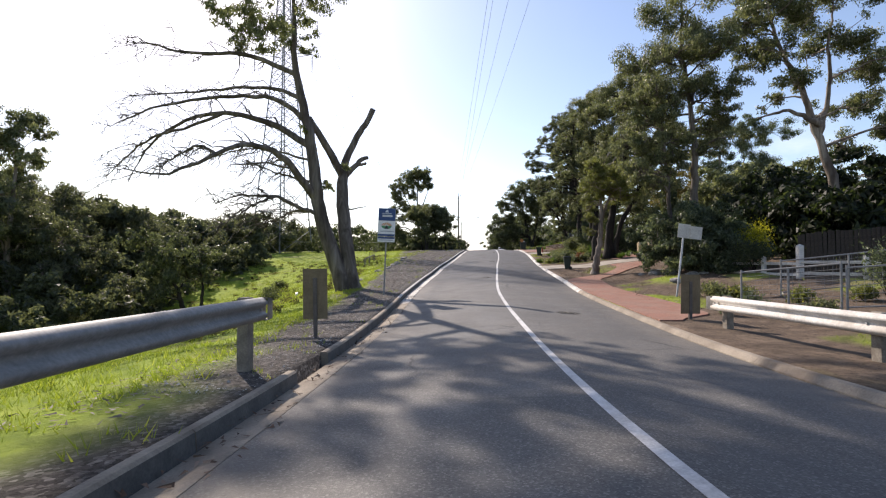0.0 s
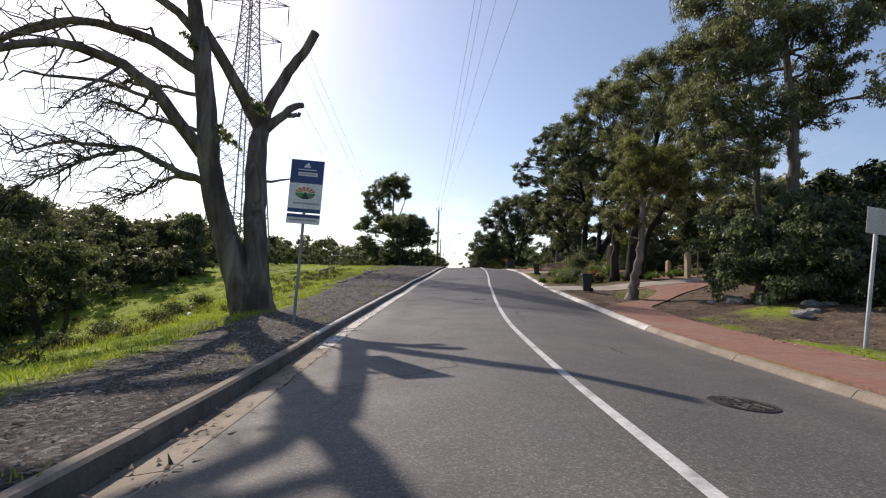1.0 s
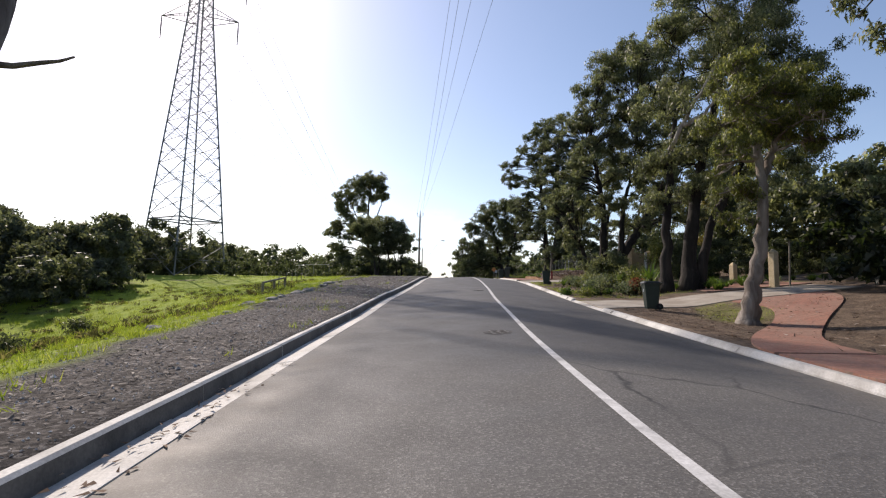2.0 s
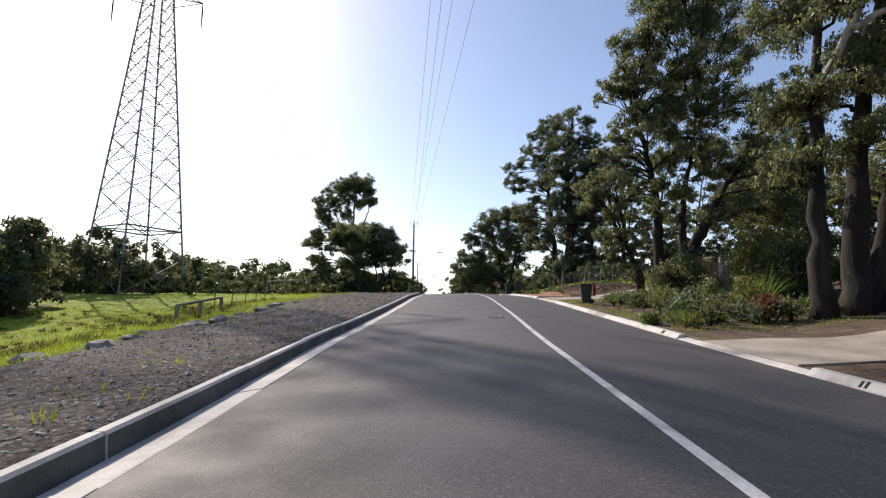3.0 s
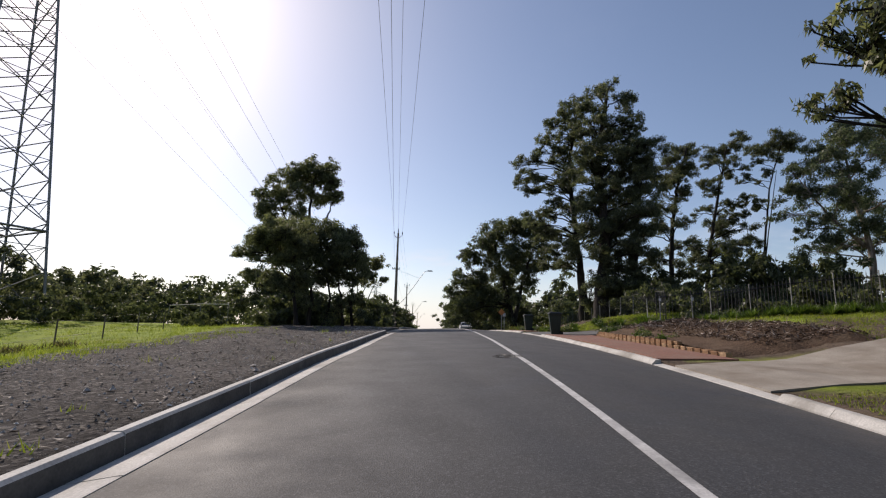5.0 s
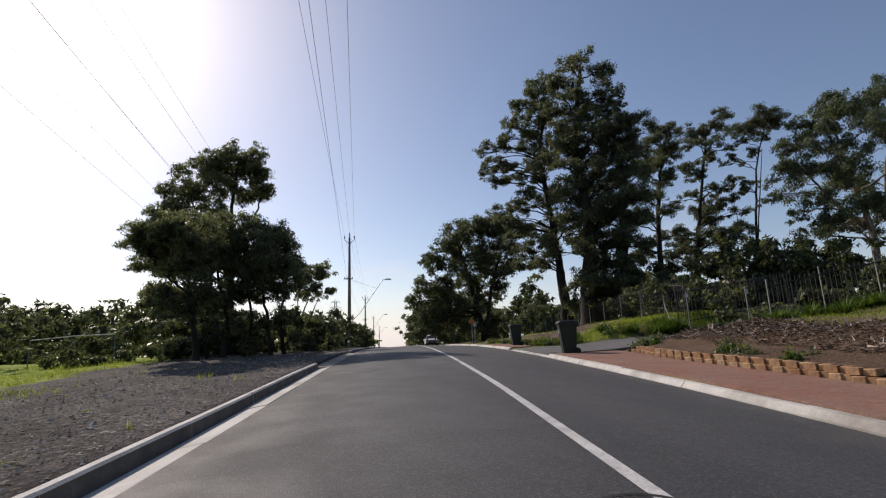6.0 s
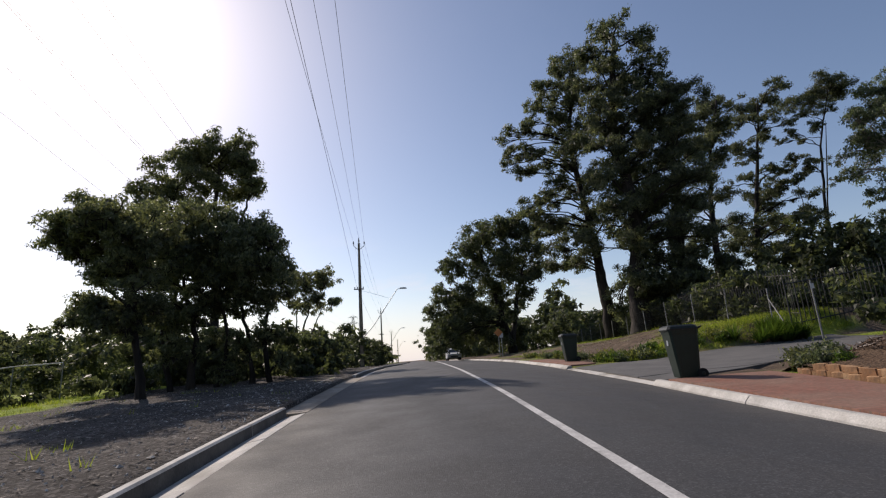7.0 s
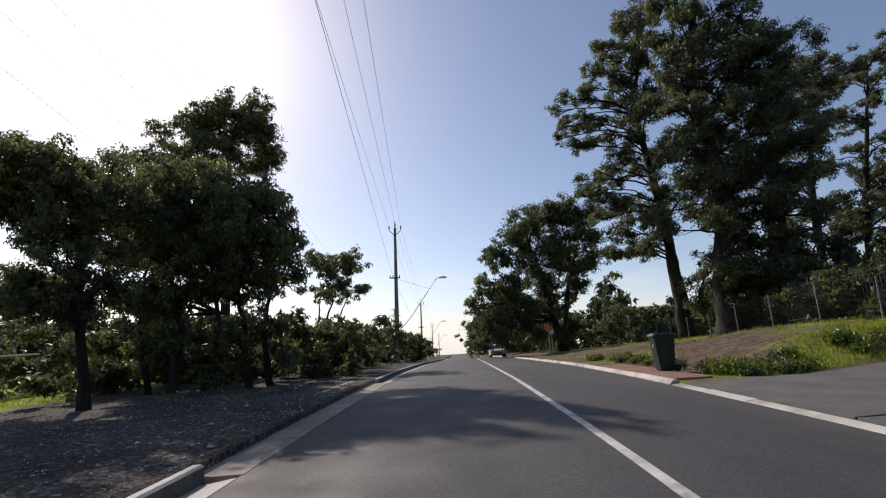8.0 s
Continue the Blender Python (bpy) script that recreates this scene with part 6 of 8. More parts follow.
# ---- bins ----
def bin_at(x, y, turn, h, lid, label, hanging=False):
    """A two-wheeled bin of height h."""
    w, d = h * 0.47, h * 0.54
    ob = thing("wheelie_bin", Matrix.Translation((x, y, at_x(x, y) + 0.012)) @ pose(0, 0, 0, 0, 0, turn), label, "bin", "bins along the kerb")
    rows = [(0.03, 0.72, 0.66), (0.10, 0.76, 0.70), (0.45, 0.86, 0.83), (0.80, 0.95, 0.95), (0.86, 1.0, 1.0), (0.90, 1.0, 1.0), (0.90, 0.93, 0.93), (0.86, 0.92, 0.92)]
    b = Build()
    ring = [(-0.5, -0.42), (-0.42, -0.5), (0.42, -0.5), (0.5, -0.42), (0.5, 0.42), (0.42, 0.5), (-0.42, 0.5), (-0.5, 0.42)]
    vs = [(p[0] * w * sx, p[1] * d * sy + 0.03 * (1 - z) * d, z * h) for z, sx, sy in rows for p in ring]
    fs = [(i * 8 + j, i * 8 + (j + 1) % 8, i * 8 + 8 + (j + 1) % 8, i * 8 + 8 + j) for i in range(len(rows) - 1) for j in range(8)] + [tuple(reversed(range(8)))]
    part("body", b.add(vs, fs), BIN_GREEN, ob)
    rows = [(0.885, 1.06, 1.04), (0.91, 1.08, 1.06), (0.955, 1.0, 0.98), (0.985, 0.8, 0.8)]
    vs = [(p[0] * w * sx, p[1] * d * sy - 0.02 * d, z * h) for z, sx, sy in rows for p in ring]
    fs = [(i * 8 + j, i * 8 + (j + 1) % 8, i * 8 + 8 + (j + 1) % 8, i * 8 + 8 + j) for i in range(3) for j in range(8)] + [tuple(range(24, 32)), tuple(reversed(range(8)))]
    if hanging:
        # thrown open, the lid hangs from the hinge down the bin's back
        vs = [(v[0], d * 0.59 + (v[2] - h * 0.885), h * 0.92 - (d * 0.53 - v[1])) for v in vs]
        fs = [tuple(reversed(f)) for f in fs]
    part("lid", Build().add(vs, fs), lid, ob, "red lid hanging open" if hanging else "")
    part("handle", Build().tube([(-w * 0.42, d * 0.5, h * 0.90), (-w * 0.42, d * 0.62, h * 0.93), (w * 0.42, d * 0.62, h * 0.93), (w * 0.42, d * 0.5, h * 0.90)], [0.016] * 4, 7), BIN_LID, ob)
    part("hinge_bar", Build().tube([(-w * 0.5, d * 0.53, h * 0.915), (w * 0.5, d * 0.53, h * 0.915)], [0.02, 0.02], 7), BIN_LID, ob)
    part("axle", Build().tube([(-w * 0.46, d * 0.42, 0.1), (w * 0.46, d * 0.42, 0.1)], [0.012, 0.012], 6), GALV, ob)
    for s in (-1, 1):
        wh = part("wheel", Build().tube([(s * w * 0.40, d * 0.42, 0.1), (s * w * 0.43, d * 0.42, 0.1), (s * w * 0.5, d * 0.42, 0.1)], [0.088, 0.1, 0.095], 16), RUBBER, ob)
        part("hub", Build().tube([(s * w * 0.49, d * 0.42, 0.1), (s * w * 0.515, d * 0.42, 0.1)], [0.045, 0.03], 10), BIN_LID, wh)
    part("mark", Build().box((-0.0, -d * 0.445, h * 0.66), (w * 0.16, 0.012, h * 0.10), 0.0), GREY_BAR, ob, "small pale moulded mark")


bin_at(8.15, 31.7, -100, 0.88, BIN_LID, "dark green bin beside the concrete driveway")
bin_at(9.08, 45.65, -104, 0.9, RED_LID, "dark green bin at the kerb, red lid hanging open", True)
bin_at(10.86, 64.6, -102, 1.08, BIN_LID, "tall dark green bin on the brick path")
bin_at(12.05, 73.5, -96, 1.08, BIN_LID, "dark grey-green bin on the narrow brick strip")


# ---- manholes and patches ----
def manhole(x, y, r, label):
    lat = x - float(xc(y))
    up = math.degrees(math.atan((float(zr(y + 0.5)) - float(zr(y - 0.5)))))
    tilt = math.degrees(math.atan(FALL)) * (-1 if lat < CROWN_AT else 1)
    ob = thing("manhole_cover", Matrix.Translation((x, y, float(road_z(lat, y)) + 0.003)) @ pose(0, 0, 0, up, tilt, 20), label, "manhole")
    part("ring", Build().add([(r * k * math.cos(a), r * k * math.sin(a), z) for k, z in ((1.0, -0.01), (0.99, 0.003), (0.88, 0.003), (0.87, 0.0)) for a in np.linspace(0, 2 * math.pi, 28, endpoint=False)],
         [(i * 28 + j, i * 28 + (j + 1) % 28, i * 28 + 28 + (j + 1) % 28, i * 28 + 28 + j) for i in range(3) for j in range(28)]), IRON, ob)
    part("plate", Build().tube([(0, 0, -0.02), (0, 0, 0.001)], [r * 0.88, r * 0.88], 28), IRON, ob)
    rng = np.random.default_rng(int(y * 10))
    for i in range(-5, 6):
        ln = math.sqrt(max(0.02, 0.82 ** 2 - (i * 0.15) ** 2)) * r
        a = -ln
        while a < ln - 0.03:
            b = min(ln, a + rng.uniform(0.06, 0.2))
            part("rib", Build().box((i * 0.15 * r, (a + b) / 2, 0.004), (rng.uniform(0.05, 0.085) * r, b - a, rng.uniform(0.004, 0.011)), 0.001), WORN_IRON if rng.uniform() < 0.25 else IRON, ob)
            a = b + rng.uniform(0.015, 0.05)


manhole(3.54, 13.75, 0.33, "worn round iron cover in the old road")
manhole(2.42, 26.5, 0.30, "round iron cover set flush in asphalt")
manhole(4.05, 39.0, 0.32, "ribbed round iron cover beside the centre line")
manhole(5.72, 52.2, 0.34, "ribbed round iron cover at the centre line")


def kerb_outlet(y):
    """A stormwater outlet let into the sloping kerb."""
    f = float(right_face(y))
    ob = thing("kerb_outlet", Matrix.Translation((float(xc(y)) + f + 0.045, y, float(road_z(f + 0.045, y)) + 0.063)) @ pose(0, 0, 0, 0, -46, 0), "small black stormwater outlet in the kerb", "drain")
    for d in (-0.035, 0.035):
        part("slot", Build().box((0, d, 0), (0.10, 0.045, 0.014), 0.003), RUBBER, ob)


for y in (31.2, 36.2):
    kerb_outlet(y)


# ---- gate posts, barrier, rocks ----
def cement_post(x, y, h, w, label):
    ob = thing("gate_post", Matrix.Translation((x, y, at_x(x, y))) @ pose(0, 0, 0, 0, 0, 12), label, "post")
    part("shaft", Build().box((0, 0, h / 2 - 0.1), (w, w, h + 0.2), 0.02), SANDSTONE, ob)
    c = Build().add([(sx * w / 2, sy * w / 2, h + 0.001) for sx, sy in ((-1, -1), (1, -1), (1, 1), (-1, 1))] + [(-w * 0.12, 0, h + 0.14), (w * 0.12, 0, h + 0.14)], [(0, 1, 5, 4), (1, 2, 5), (2, 3, 4, 5), (3, 0, 4)])
    part("cap", c, SANDSTONE, ob)


cement_post(15.1, 35.3, 1.35, 0.26, "cream cement gate post with a pointed cap")
cement_post(15.5, 38.2, 0.85, 0.24, "short cream cement post among green plants")
part("stake", Build().tube([(15.5, 35.0, at_x(15.5, 35.0) - 0.2), (15.55, 35.0, at_x(15.5, 35.0) + 1.75)], [0.035, 0.03], 7), GREY_WOOD)
tagged(bpy.data.objects["stake"], "thin grey timber stake beside the gate post", "stake")


def log_barrier():
    ob = thing("timber_barrier", Matrix.Translation((-7.1, 47.8, at_x(-7.1, 47.8))), "low weathered timber rail barrier at the field's edge", "barrier")
    o = ob.matrix_basis.translation
    tops = []
    for x, y in ((-7.34, 45.9), (-7.2, 47.8), (-7.02, 49.7)):
        g = at_x(x, y) - o.z
        part("post", Build().box((x - o.x, y - o.y, g + 0.2), (0.13, 0.13, 0.9), 0.015), GREY_WOOD, ob)
        tops.append((x - o.x, y - o.y, g + 0.62))
    part("rail", Build().tube(tops, [0.06, 0.062, 0.058], 8), GREY_WOOD, ob)


log_barrier()


def field_fence():
    ys = [50.5, 54.0, 57.5, 61.0, 64.5, 68.0, 71.5]
    x0 = -7.6
    ob = thing("wire_fence", Matrix.Translation((x0, 50.5, at_x(x0, 50.5))), "thin wire fence on steel droppers across the field", "fence")
    o = ob.matrix_basis.translation
    pts = []
    for y in ys:
        x = x0 - 0.10 * (y - 50.5)
        g = at_x(x, y)
        part("dropper", Build().tube([(x - o.x, y - o.y, g - o.z - 0.2), (x - o.x, y - o.y, g - o.z + 1.0)], [0.03, 0.025], 6), RUSTY_STEEL, ob)
        pts.append(Vector((x - o.x, y - o.y, g - o.z)))
    for h in (0.35, 0.65, 0.92):
        part("wire", Build().tube([p + Vector((0, 0, h)) for p in pts], [0.004] * len(pts), 3, False), WIRE, ob)


field_fence()


def rock(x, y, s, seed):
    rng = np.random.default_rng(seed)
    bm = bmesh.new()
    bmesh.ops.create_icosphere(bm, subdivisions=2, radius=1.0)
    off = rng.uniform(0, 50, 3)
    for v in bm.verts:
        n = noise.noise(v.co * 1.3 + Vector(off))
        v.co = v.co * (1 + 0.5 * n + 0.25 * noise.noise(v.co * 3.5 + Vector(off)))
        v.co = Vector((v.co.x * s, v.co.y * s * rng.uniform(0.98, 1.02), v.co.z * s * 0.45))
    me = bpy.data.meshes.new("rock")
    bm.to_mesh(me)
    bm.free()
    me.materials.append(ROCK)
    ob = new("rock", me)
    ob.matrix_basis = pose(x, y, at_x(x, y) + 0.12 * s, 0, 0, rng.uniform(0, 360))
    tagged(ob, "grey fieldstone lying along the gravel's edge", "rock", "rocks along the verge")


rr = np.random.default_rng(81)
for i, yy in enumerate([33.2, 34.4, 35.3, 36.1, 37.2, 38.6, 39.3, 40.6, 41.4, 43.0, 44.1, 46.5, 48.6, 31.0, 28.6]):
    la = -6.6 - 0.9 * ((yy - 33) / 15) + rr.normal(0, 0.25)
    rock(float(xc(yy)) + la, yy, rr.uniform(0.14, 0.34), 100 + i)
for i in range(12):
    yy = rr.uniform(21, 26)
    rock(11.2 + rr.normal(0, 0.5), yy, rr.uniform(0.14, 0.3), 140 + i)


# ---- brick garden edging ----
def brick_edging():
    ob = thing("garden_edging", Matrix.Translation((0, 0, 0)), "low two-course brick edging round a mulched bed", "garden edging", kind="structure")
    block = Build().box((0, 0, 0), (0.19, 0.17, 0.105), 0.012).mesh("brick", BRICK)
    taper = Build().prism([(-0.1, -0.09), (0.1, -0.09), (0.075, 0.09), (-0.075, 0.09)], -0.052, 0.052, "z").mesh("brick", BRICK)
    rng = np.random.default_rng(91)
    for course in (0, 1):
        y = 53.0 if course == 0 else 55.6
        i = 0
        while y < (63.1 if course else 63.6):
            lat = 6.58 + 0.5 * float(ease(60.0, 64.3, y)) + (0.05 if course else 0.0)
            x = float(xc(y)) + lat
            z = float(land(6.6, y)) + 0.07 + course * 0.108
            b = part("brick", taper if i % 2 else block, None, ob)
            b.matrix_basis = pose(x + (0.075 if (i + course) % 2 else 0.0), y, z + rng.normal(0, 0.004), rng.normal(0, 1.0), rng.normal(0, 1.0), -84 + rng.normal(0, 3))
            y += 0.192
            i += 1


def make_brick():
    m = Mat("sandy_brick", 0.9, 0.0, 0.25)
    col = m.ramp(m.piece(), [(0.0, (0.34, 0.185, 0.095)), (0.5, (0.47, 0.28, 0.15)), (1.0, (0.60, 0.41, 0.24))])
    col = m.mix(1.0, col, m.ramp(m.noise(22, 5, 0.65), [(0.3, 0.6), (0.7, 1.1)]), "MULTIPLY")
    m.color(m.mix(m.ramp(m.noise(6, 5), [(0.56, 0.0), (0.68, 0.7)]), col, (0.12, 0.085, 0.06)))
    m.bump(m.noise(45, 4), 0.4, 0.008)
    return m.m


BRICK = make_brick()
brick_edging()


# ---- fences by the park ----
def chain_fence(pts, h, label):
    ob = thing("chain_link_fence", Matrix.Translation((pts[0][0], pts[0][1], at_x(*pts[0]))), label, "fence")
    o = ob.matrix_basis.translation
    tops = []
    rng = np.random.default_rng(77)
    for k, (x, y) in enumerate(pts):
        g = at_x(x, y) - o.z
        lean = rng.normal(0, 0.02, 2)
        part("post", Build().tube([(x - o.x, y - o.y, g - 0.3), (x - o.x + lean[0], y - o.y + lean[1], g + h + 0.03)], [0.026, 0.026], 7), DULL_GALV, ob)
        tops.append(Vector((x - o.x, y - o.y, g)))
    part("brace", Build().tube([tops[0] + Vector((-0.5, -1.0, 0.2)), tops[0] + Vector((0, 0, h * 0.75))], [0.018, 0.018], 6), DULL_GALV, ob)
    for z in (0.1, h * 0.53, h):
        part("strain_wire", Build().tube([p + Vector((0, 0, z)) for p in tops], [0.005] * len(tops), 3, False), WIRE, ob)
    mesh = Build()
    for a, b in zip(tops[:-1], tops[1:]):
        n = int((b - a).length / 0.1)
        up = (h - 0.1) / 0.1 / n
        for i in range(-int(up * n), n):
            for s in (1, -1):
                f0, f1 = i / n, i / n + up
                lo, hi = max(f0, 0), min(f1, 1)
                if hi - lo < 0.03:
                    continue
                h0, h1 = 0.1 + (h - 0.1) * (lo - f0) / up, 0.1 + (h - 0.1) * (hi - f0) / up
                if s < 0:
                    h0, h1 = h + 0.1 - h0, h + 0.1 - h1
                mesh.tube([a.lerp(b, lo) + Vector((0, 0, h0)), a.lerp(b, hi) + Vector((0, 0, h1))], [0.002, 0.002], 3, False)
    part("mesh", mesh, WIRE, ob)


def park_line(y):
    """Where the park's fence stands."""
    return 18.6 + 0.2 * (y - 69)


chain_fence([(park_line(y), y) for y in (71.35, 74.4, 77.5, 80.9, 84.4, 88.0, 91.7, 95.4, 99.1, 102.8, 106.5, 110.2, 113.9)], 1.42, "chain-link fence on pale steel posts below the pines")


def palisade(x0, y0, x1, y1, n, label, posts):
    ends = (Vector((x0, y0, 0)), Vector((x1, y1, 0)))
    d = ends[1] - ends[0]
    ob = thing("palisade_fence", Matrix.Translation((x0, y0, at_x(x0, y0))), label, "fence")
    o = ob.matrix_basis.translation
    pk = Build().box((0, 0, 0.98), (0.02, 0.02, 1.74), 0.0).add([(-0.018, 0, 1.84), (0.018, 0, 1.84), (0, 0.014, 1.84), (0, -0.014, 1.84), (0, 0, 2.0), (0, 0, 1.8)], [(0, 2, 4), (2, 1, 4), (1, 3, 4), (3, 0, 4), (2, 0, 5), (1, 2, 5), (3, 1, 5), (0, 3, 5)]).mesh("picket", BLACK_STEEL)
    for i in range(n + 1):
        p = ends[0] + d * (i / n)
        g = at_x(p.x, p.y) - o.z
        part("post", Build().box((p.x - o.x, p.y - o.y, g + 0.82), (0.04, 0.04, 2.3), 0.004), posts, ob)
        if i < n:
            q = ends[0] + d * ((i + 1) / n)
            gq = at_x(q.x, q.y) - o.z
            for h in (0.25, 1.68):
                part("rail", Build().tube([(p.x - o.x, p.y - o.y, g + h), (q.x - o.x, q.y - o.y, gq + h)], [0.022, 0.022], 4), BLACK_STEEL, ob)
            m = 11
            for k in range(1, m):
                r = p.lerp(q, k / m)
                b = part("picket", pk, None, ob)
                b.matrix_basis = Matrix.Translation((r.x - o.x, r.y - o.y, g + (gq - g) * k / m))


palisade(19.1, 65.15, 34.4, 57.4, 10, "black steel palisade fence with spear tops on grey posts", DULL_GALV)
palisade(19.5, 71.0, 26.8, 71.6, 3, "black steel palisade fence above the grey driveway", BLACK_STEEL)
palisade(20.3, 71.4, 22.9, 82.4, 5, "black steel palisade fence behind the chain-link fence", BLACK_STEEL)


def notice(x, y, h):
    ob = thing("small_notice", Matrix.Translation((x, y, at_x(x, y))), "small white plate on a pale fence post", "sign")
    part("post", Build().tube([(0, 0, -0.3), (0, 0, h)], [0.026, 0.026], 8), DULL_GALV, ob)
    part("plate", Build().box((0, -0.035, h - 0.2), (0.14, 0.01, 0.17), 0.003), WHITE_SIGN, ob)


def pipe_rail():
    """A pale pipe hand rail among the scrub."""
    ends = [(-12.6, 78.6, 4.15), (-10.4, 78.4, 4.3), (-8.5, 78.4, 4.34)]
    ob = thing("hand_rail", Matrix.Translation(ends[0]), "pale pipe rail half hidden in the roadside scrub", "rail")
    o = Vector(ends[0])
    part("rail", Build().tube([Vector(p) - o for p in ends], [0.03] * 3, 8), WHITE_WOOD, ob)
    for x, y, z in ends:
        part("post", Build().tube([Vector((x, y, z)) - o, Vector((x, y, at_x(x, y) - 0.2)) - o], [0.026, 0.026], 8), DULL_GALV, ob)


pipe_rail()
notice(17.95, 64.9, 1.75)
notice(18.6, 69.0, 1.98)


# ---- power pole, lamps, wires ----
def stobie_pole(x, y, h, lamp, label):
    """Two tapering steel channels with concrete between, with arms and insulators."""
    g = at_x(x, y)
    ob = thing("power_pole", Matrix.Translation((x, y, g)), label, "power pole")
    for s in (-1, 1):
        w0, w1 = 0.19, 0.08
        b = Build().add([(s * w0 - 0.03, -0.12, -0.4), (s * w0 + 0.03, -0.12, -0.4), (s * w0 + 0.03, 0.12, -0.4), (s * w0 - 0.03, 0.12, -0.4), (s * w1 - 0.02, -0.06, h), (s * w1 + 0.02, -0.06, h), (s * w1 + 0.02, 0.06, h), (s * w1 - 0.02, 0.06, h)],
                       [(0, 1, 5, 4), (1, 2, 6, 5), (2, 3, 7, 6), (3, 0, 4, 7), (4, 5, 6, 7), (3, 2, 1, 0)])
        part("channel", b, RUSTY_STEEL, ob)
    part("concrete_core", Build().add([(-0.16, -0.1, -0.4), (0.16, -0.1, -0.4), (0.16, 0.1, -0.4), (-0.16, 0.1, -0.4), (-0.06, -0.05, h - 0.02), (0.06, -0.05, h - 0.02), (0.06, 0.05, h - 0.02), (-0.06, 0.05, h - 0.02)],
                                      [(0, 1, 5, 4), (1, 2, 6, 5), (2, 3, 7, 6), (3, 0, 4, 7), (4, 5, 6, 7), (3, 2, 1, 0)]), OLD_CONCRETE, ob)
    for s in (-1, 1):
        arm = part("arm", Build().tube([(0, -0.08, h - 0.75), (s * 0.35, -0.08, h - 0.45), (s * 0.52, -0.08, h - 0.3), (s * 0.52, -0.08, h - 0.1)], [0.035, 0.03, 0.03, 0.025], 6), RUSTY_STEEL, ob)
        part("insulator", Build().tube([(s * 0.52, -0.08, h - 0.12), (s * 0.52, -0.08, h - 0.02), (s * 0.52, -0.08, h + 0.06), (s * 0.52, -0.08, h + 0.16)], [0.05, 0.075, 0.05, 0.03], 8), DARK_FACE, arm)
    part("insulator", Build().tube([(0, 0, h), (0, 0, h + 0.15), (0, 0, h + 0.3), (0, 0, h + 0.55)], [0.03, 0.06, 0.06, 0.03], 8), DARK_FACE, ob)
    low = part("cross_arm", Build().box((-0.1, -0.1, h - 4.6), (0.95, 0.09, 0.1), 0.008), RUSTY_STEEL, ob)
    for s in (-0.5, -0.25, 0.3):
        part("insulator", Build().tube([(s, -0.1, h - 4.56), (s, -0.1, h - 4.38)], [0.035, 0.05], 7), DARK_FACE, low)
    if lamp:
        arm = part("lamp_arm", Build().tube([(0.1, 0, lamp - 4.6), (1.2, 0, lamp - 3.4), (2.6, 0, lamp - 1.4), (3.55, 0, lamp - 0.06), (3.8, 0, lamp)], [0.045, 0.042, 0.038, 0.034, 0.03], 8), GALV, ob)
        part("lamp_head", Build().prism([(3.75, lamp - 0.03), (4.45, lamp - 0.05), (4.5, lamp + 0.02), (4.3, lamp + 0.1), (3.85, lamp + 0.08)], -0.13, 0.13), GALV, arm, "grey street lamp head")
        part("tie_rod", Build().tube([(0.1, 0, h - 4.7), (2.9, 0, lamp - 0.95)], [0.01, 0.01], 4), WIRE, ob)
    return Vector((x, y, g))


POLES = [(2.6, -62.0, 17.0, 0), (3.36, 102.3, 11.9, 7.2), (5.8, 150.0, 10.2, 6.6), (9.6, 215.0, 10.2, 6.6), (14.5, 285.0, 10.2, 0)]
tops = [stobie_pole(*p, "tall steel and concrete power pole" + (" carrying a street lamp" if p[3] else " with forked arms")) + Vector((0, 0, p[2])) for p in POLES]


def wire(a, b, sag, r, n=22):
    pts = [a.lerp(b, i / n) - Vector((0, 0, sag * 4 * (i / n) * (1 - i / n))) for i in range(n + 1)]
    me = Build().tube([p - a for p in pts], [r] * (n + 1), 4).mesh("power_line", WIRE)
    ob = new("power_line", me)
    ob.location = a
    tagged(ob, "thin dark overhead wire between poles", "power line", "overhead wires")


for i in range(len(tops) - 1):
    a, b = tops[i], tops[i + 1]
    sag = 2.4 if i == 0 else 0.7
    for dx, dz, back in ((-0.52, 0.16, 1.18), (0.52, 0.16, 3.91), (0.0, 0.55, 2.71)):
        start = a + Vector((dx, -0.08, dz)) if i else Vector((back, a.y, a.z + dz - 4.6))
        wire(start, b + Vector((dx, -0.08, dz)), sag, 0.007)
    if not i:
        wire(Vector((2.16, a.y, a.z + 0.4)), b + Vector((-0.3, -0.1, -4.38)), 0.3, 0.008)
    if i:
        wire(a + Vector((-0.3, -0.1, -4.38)), b + Vector((-0.3, -0.1, -4.38)), sag * 0.8, 0.011)


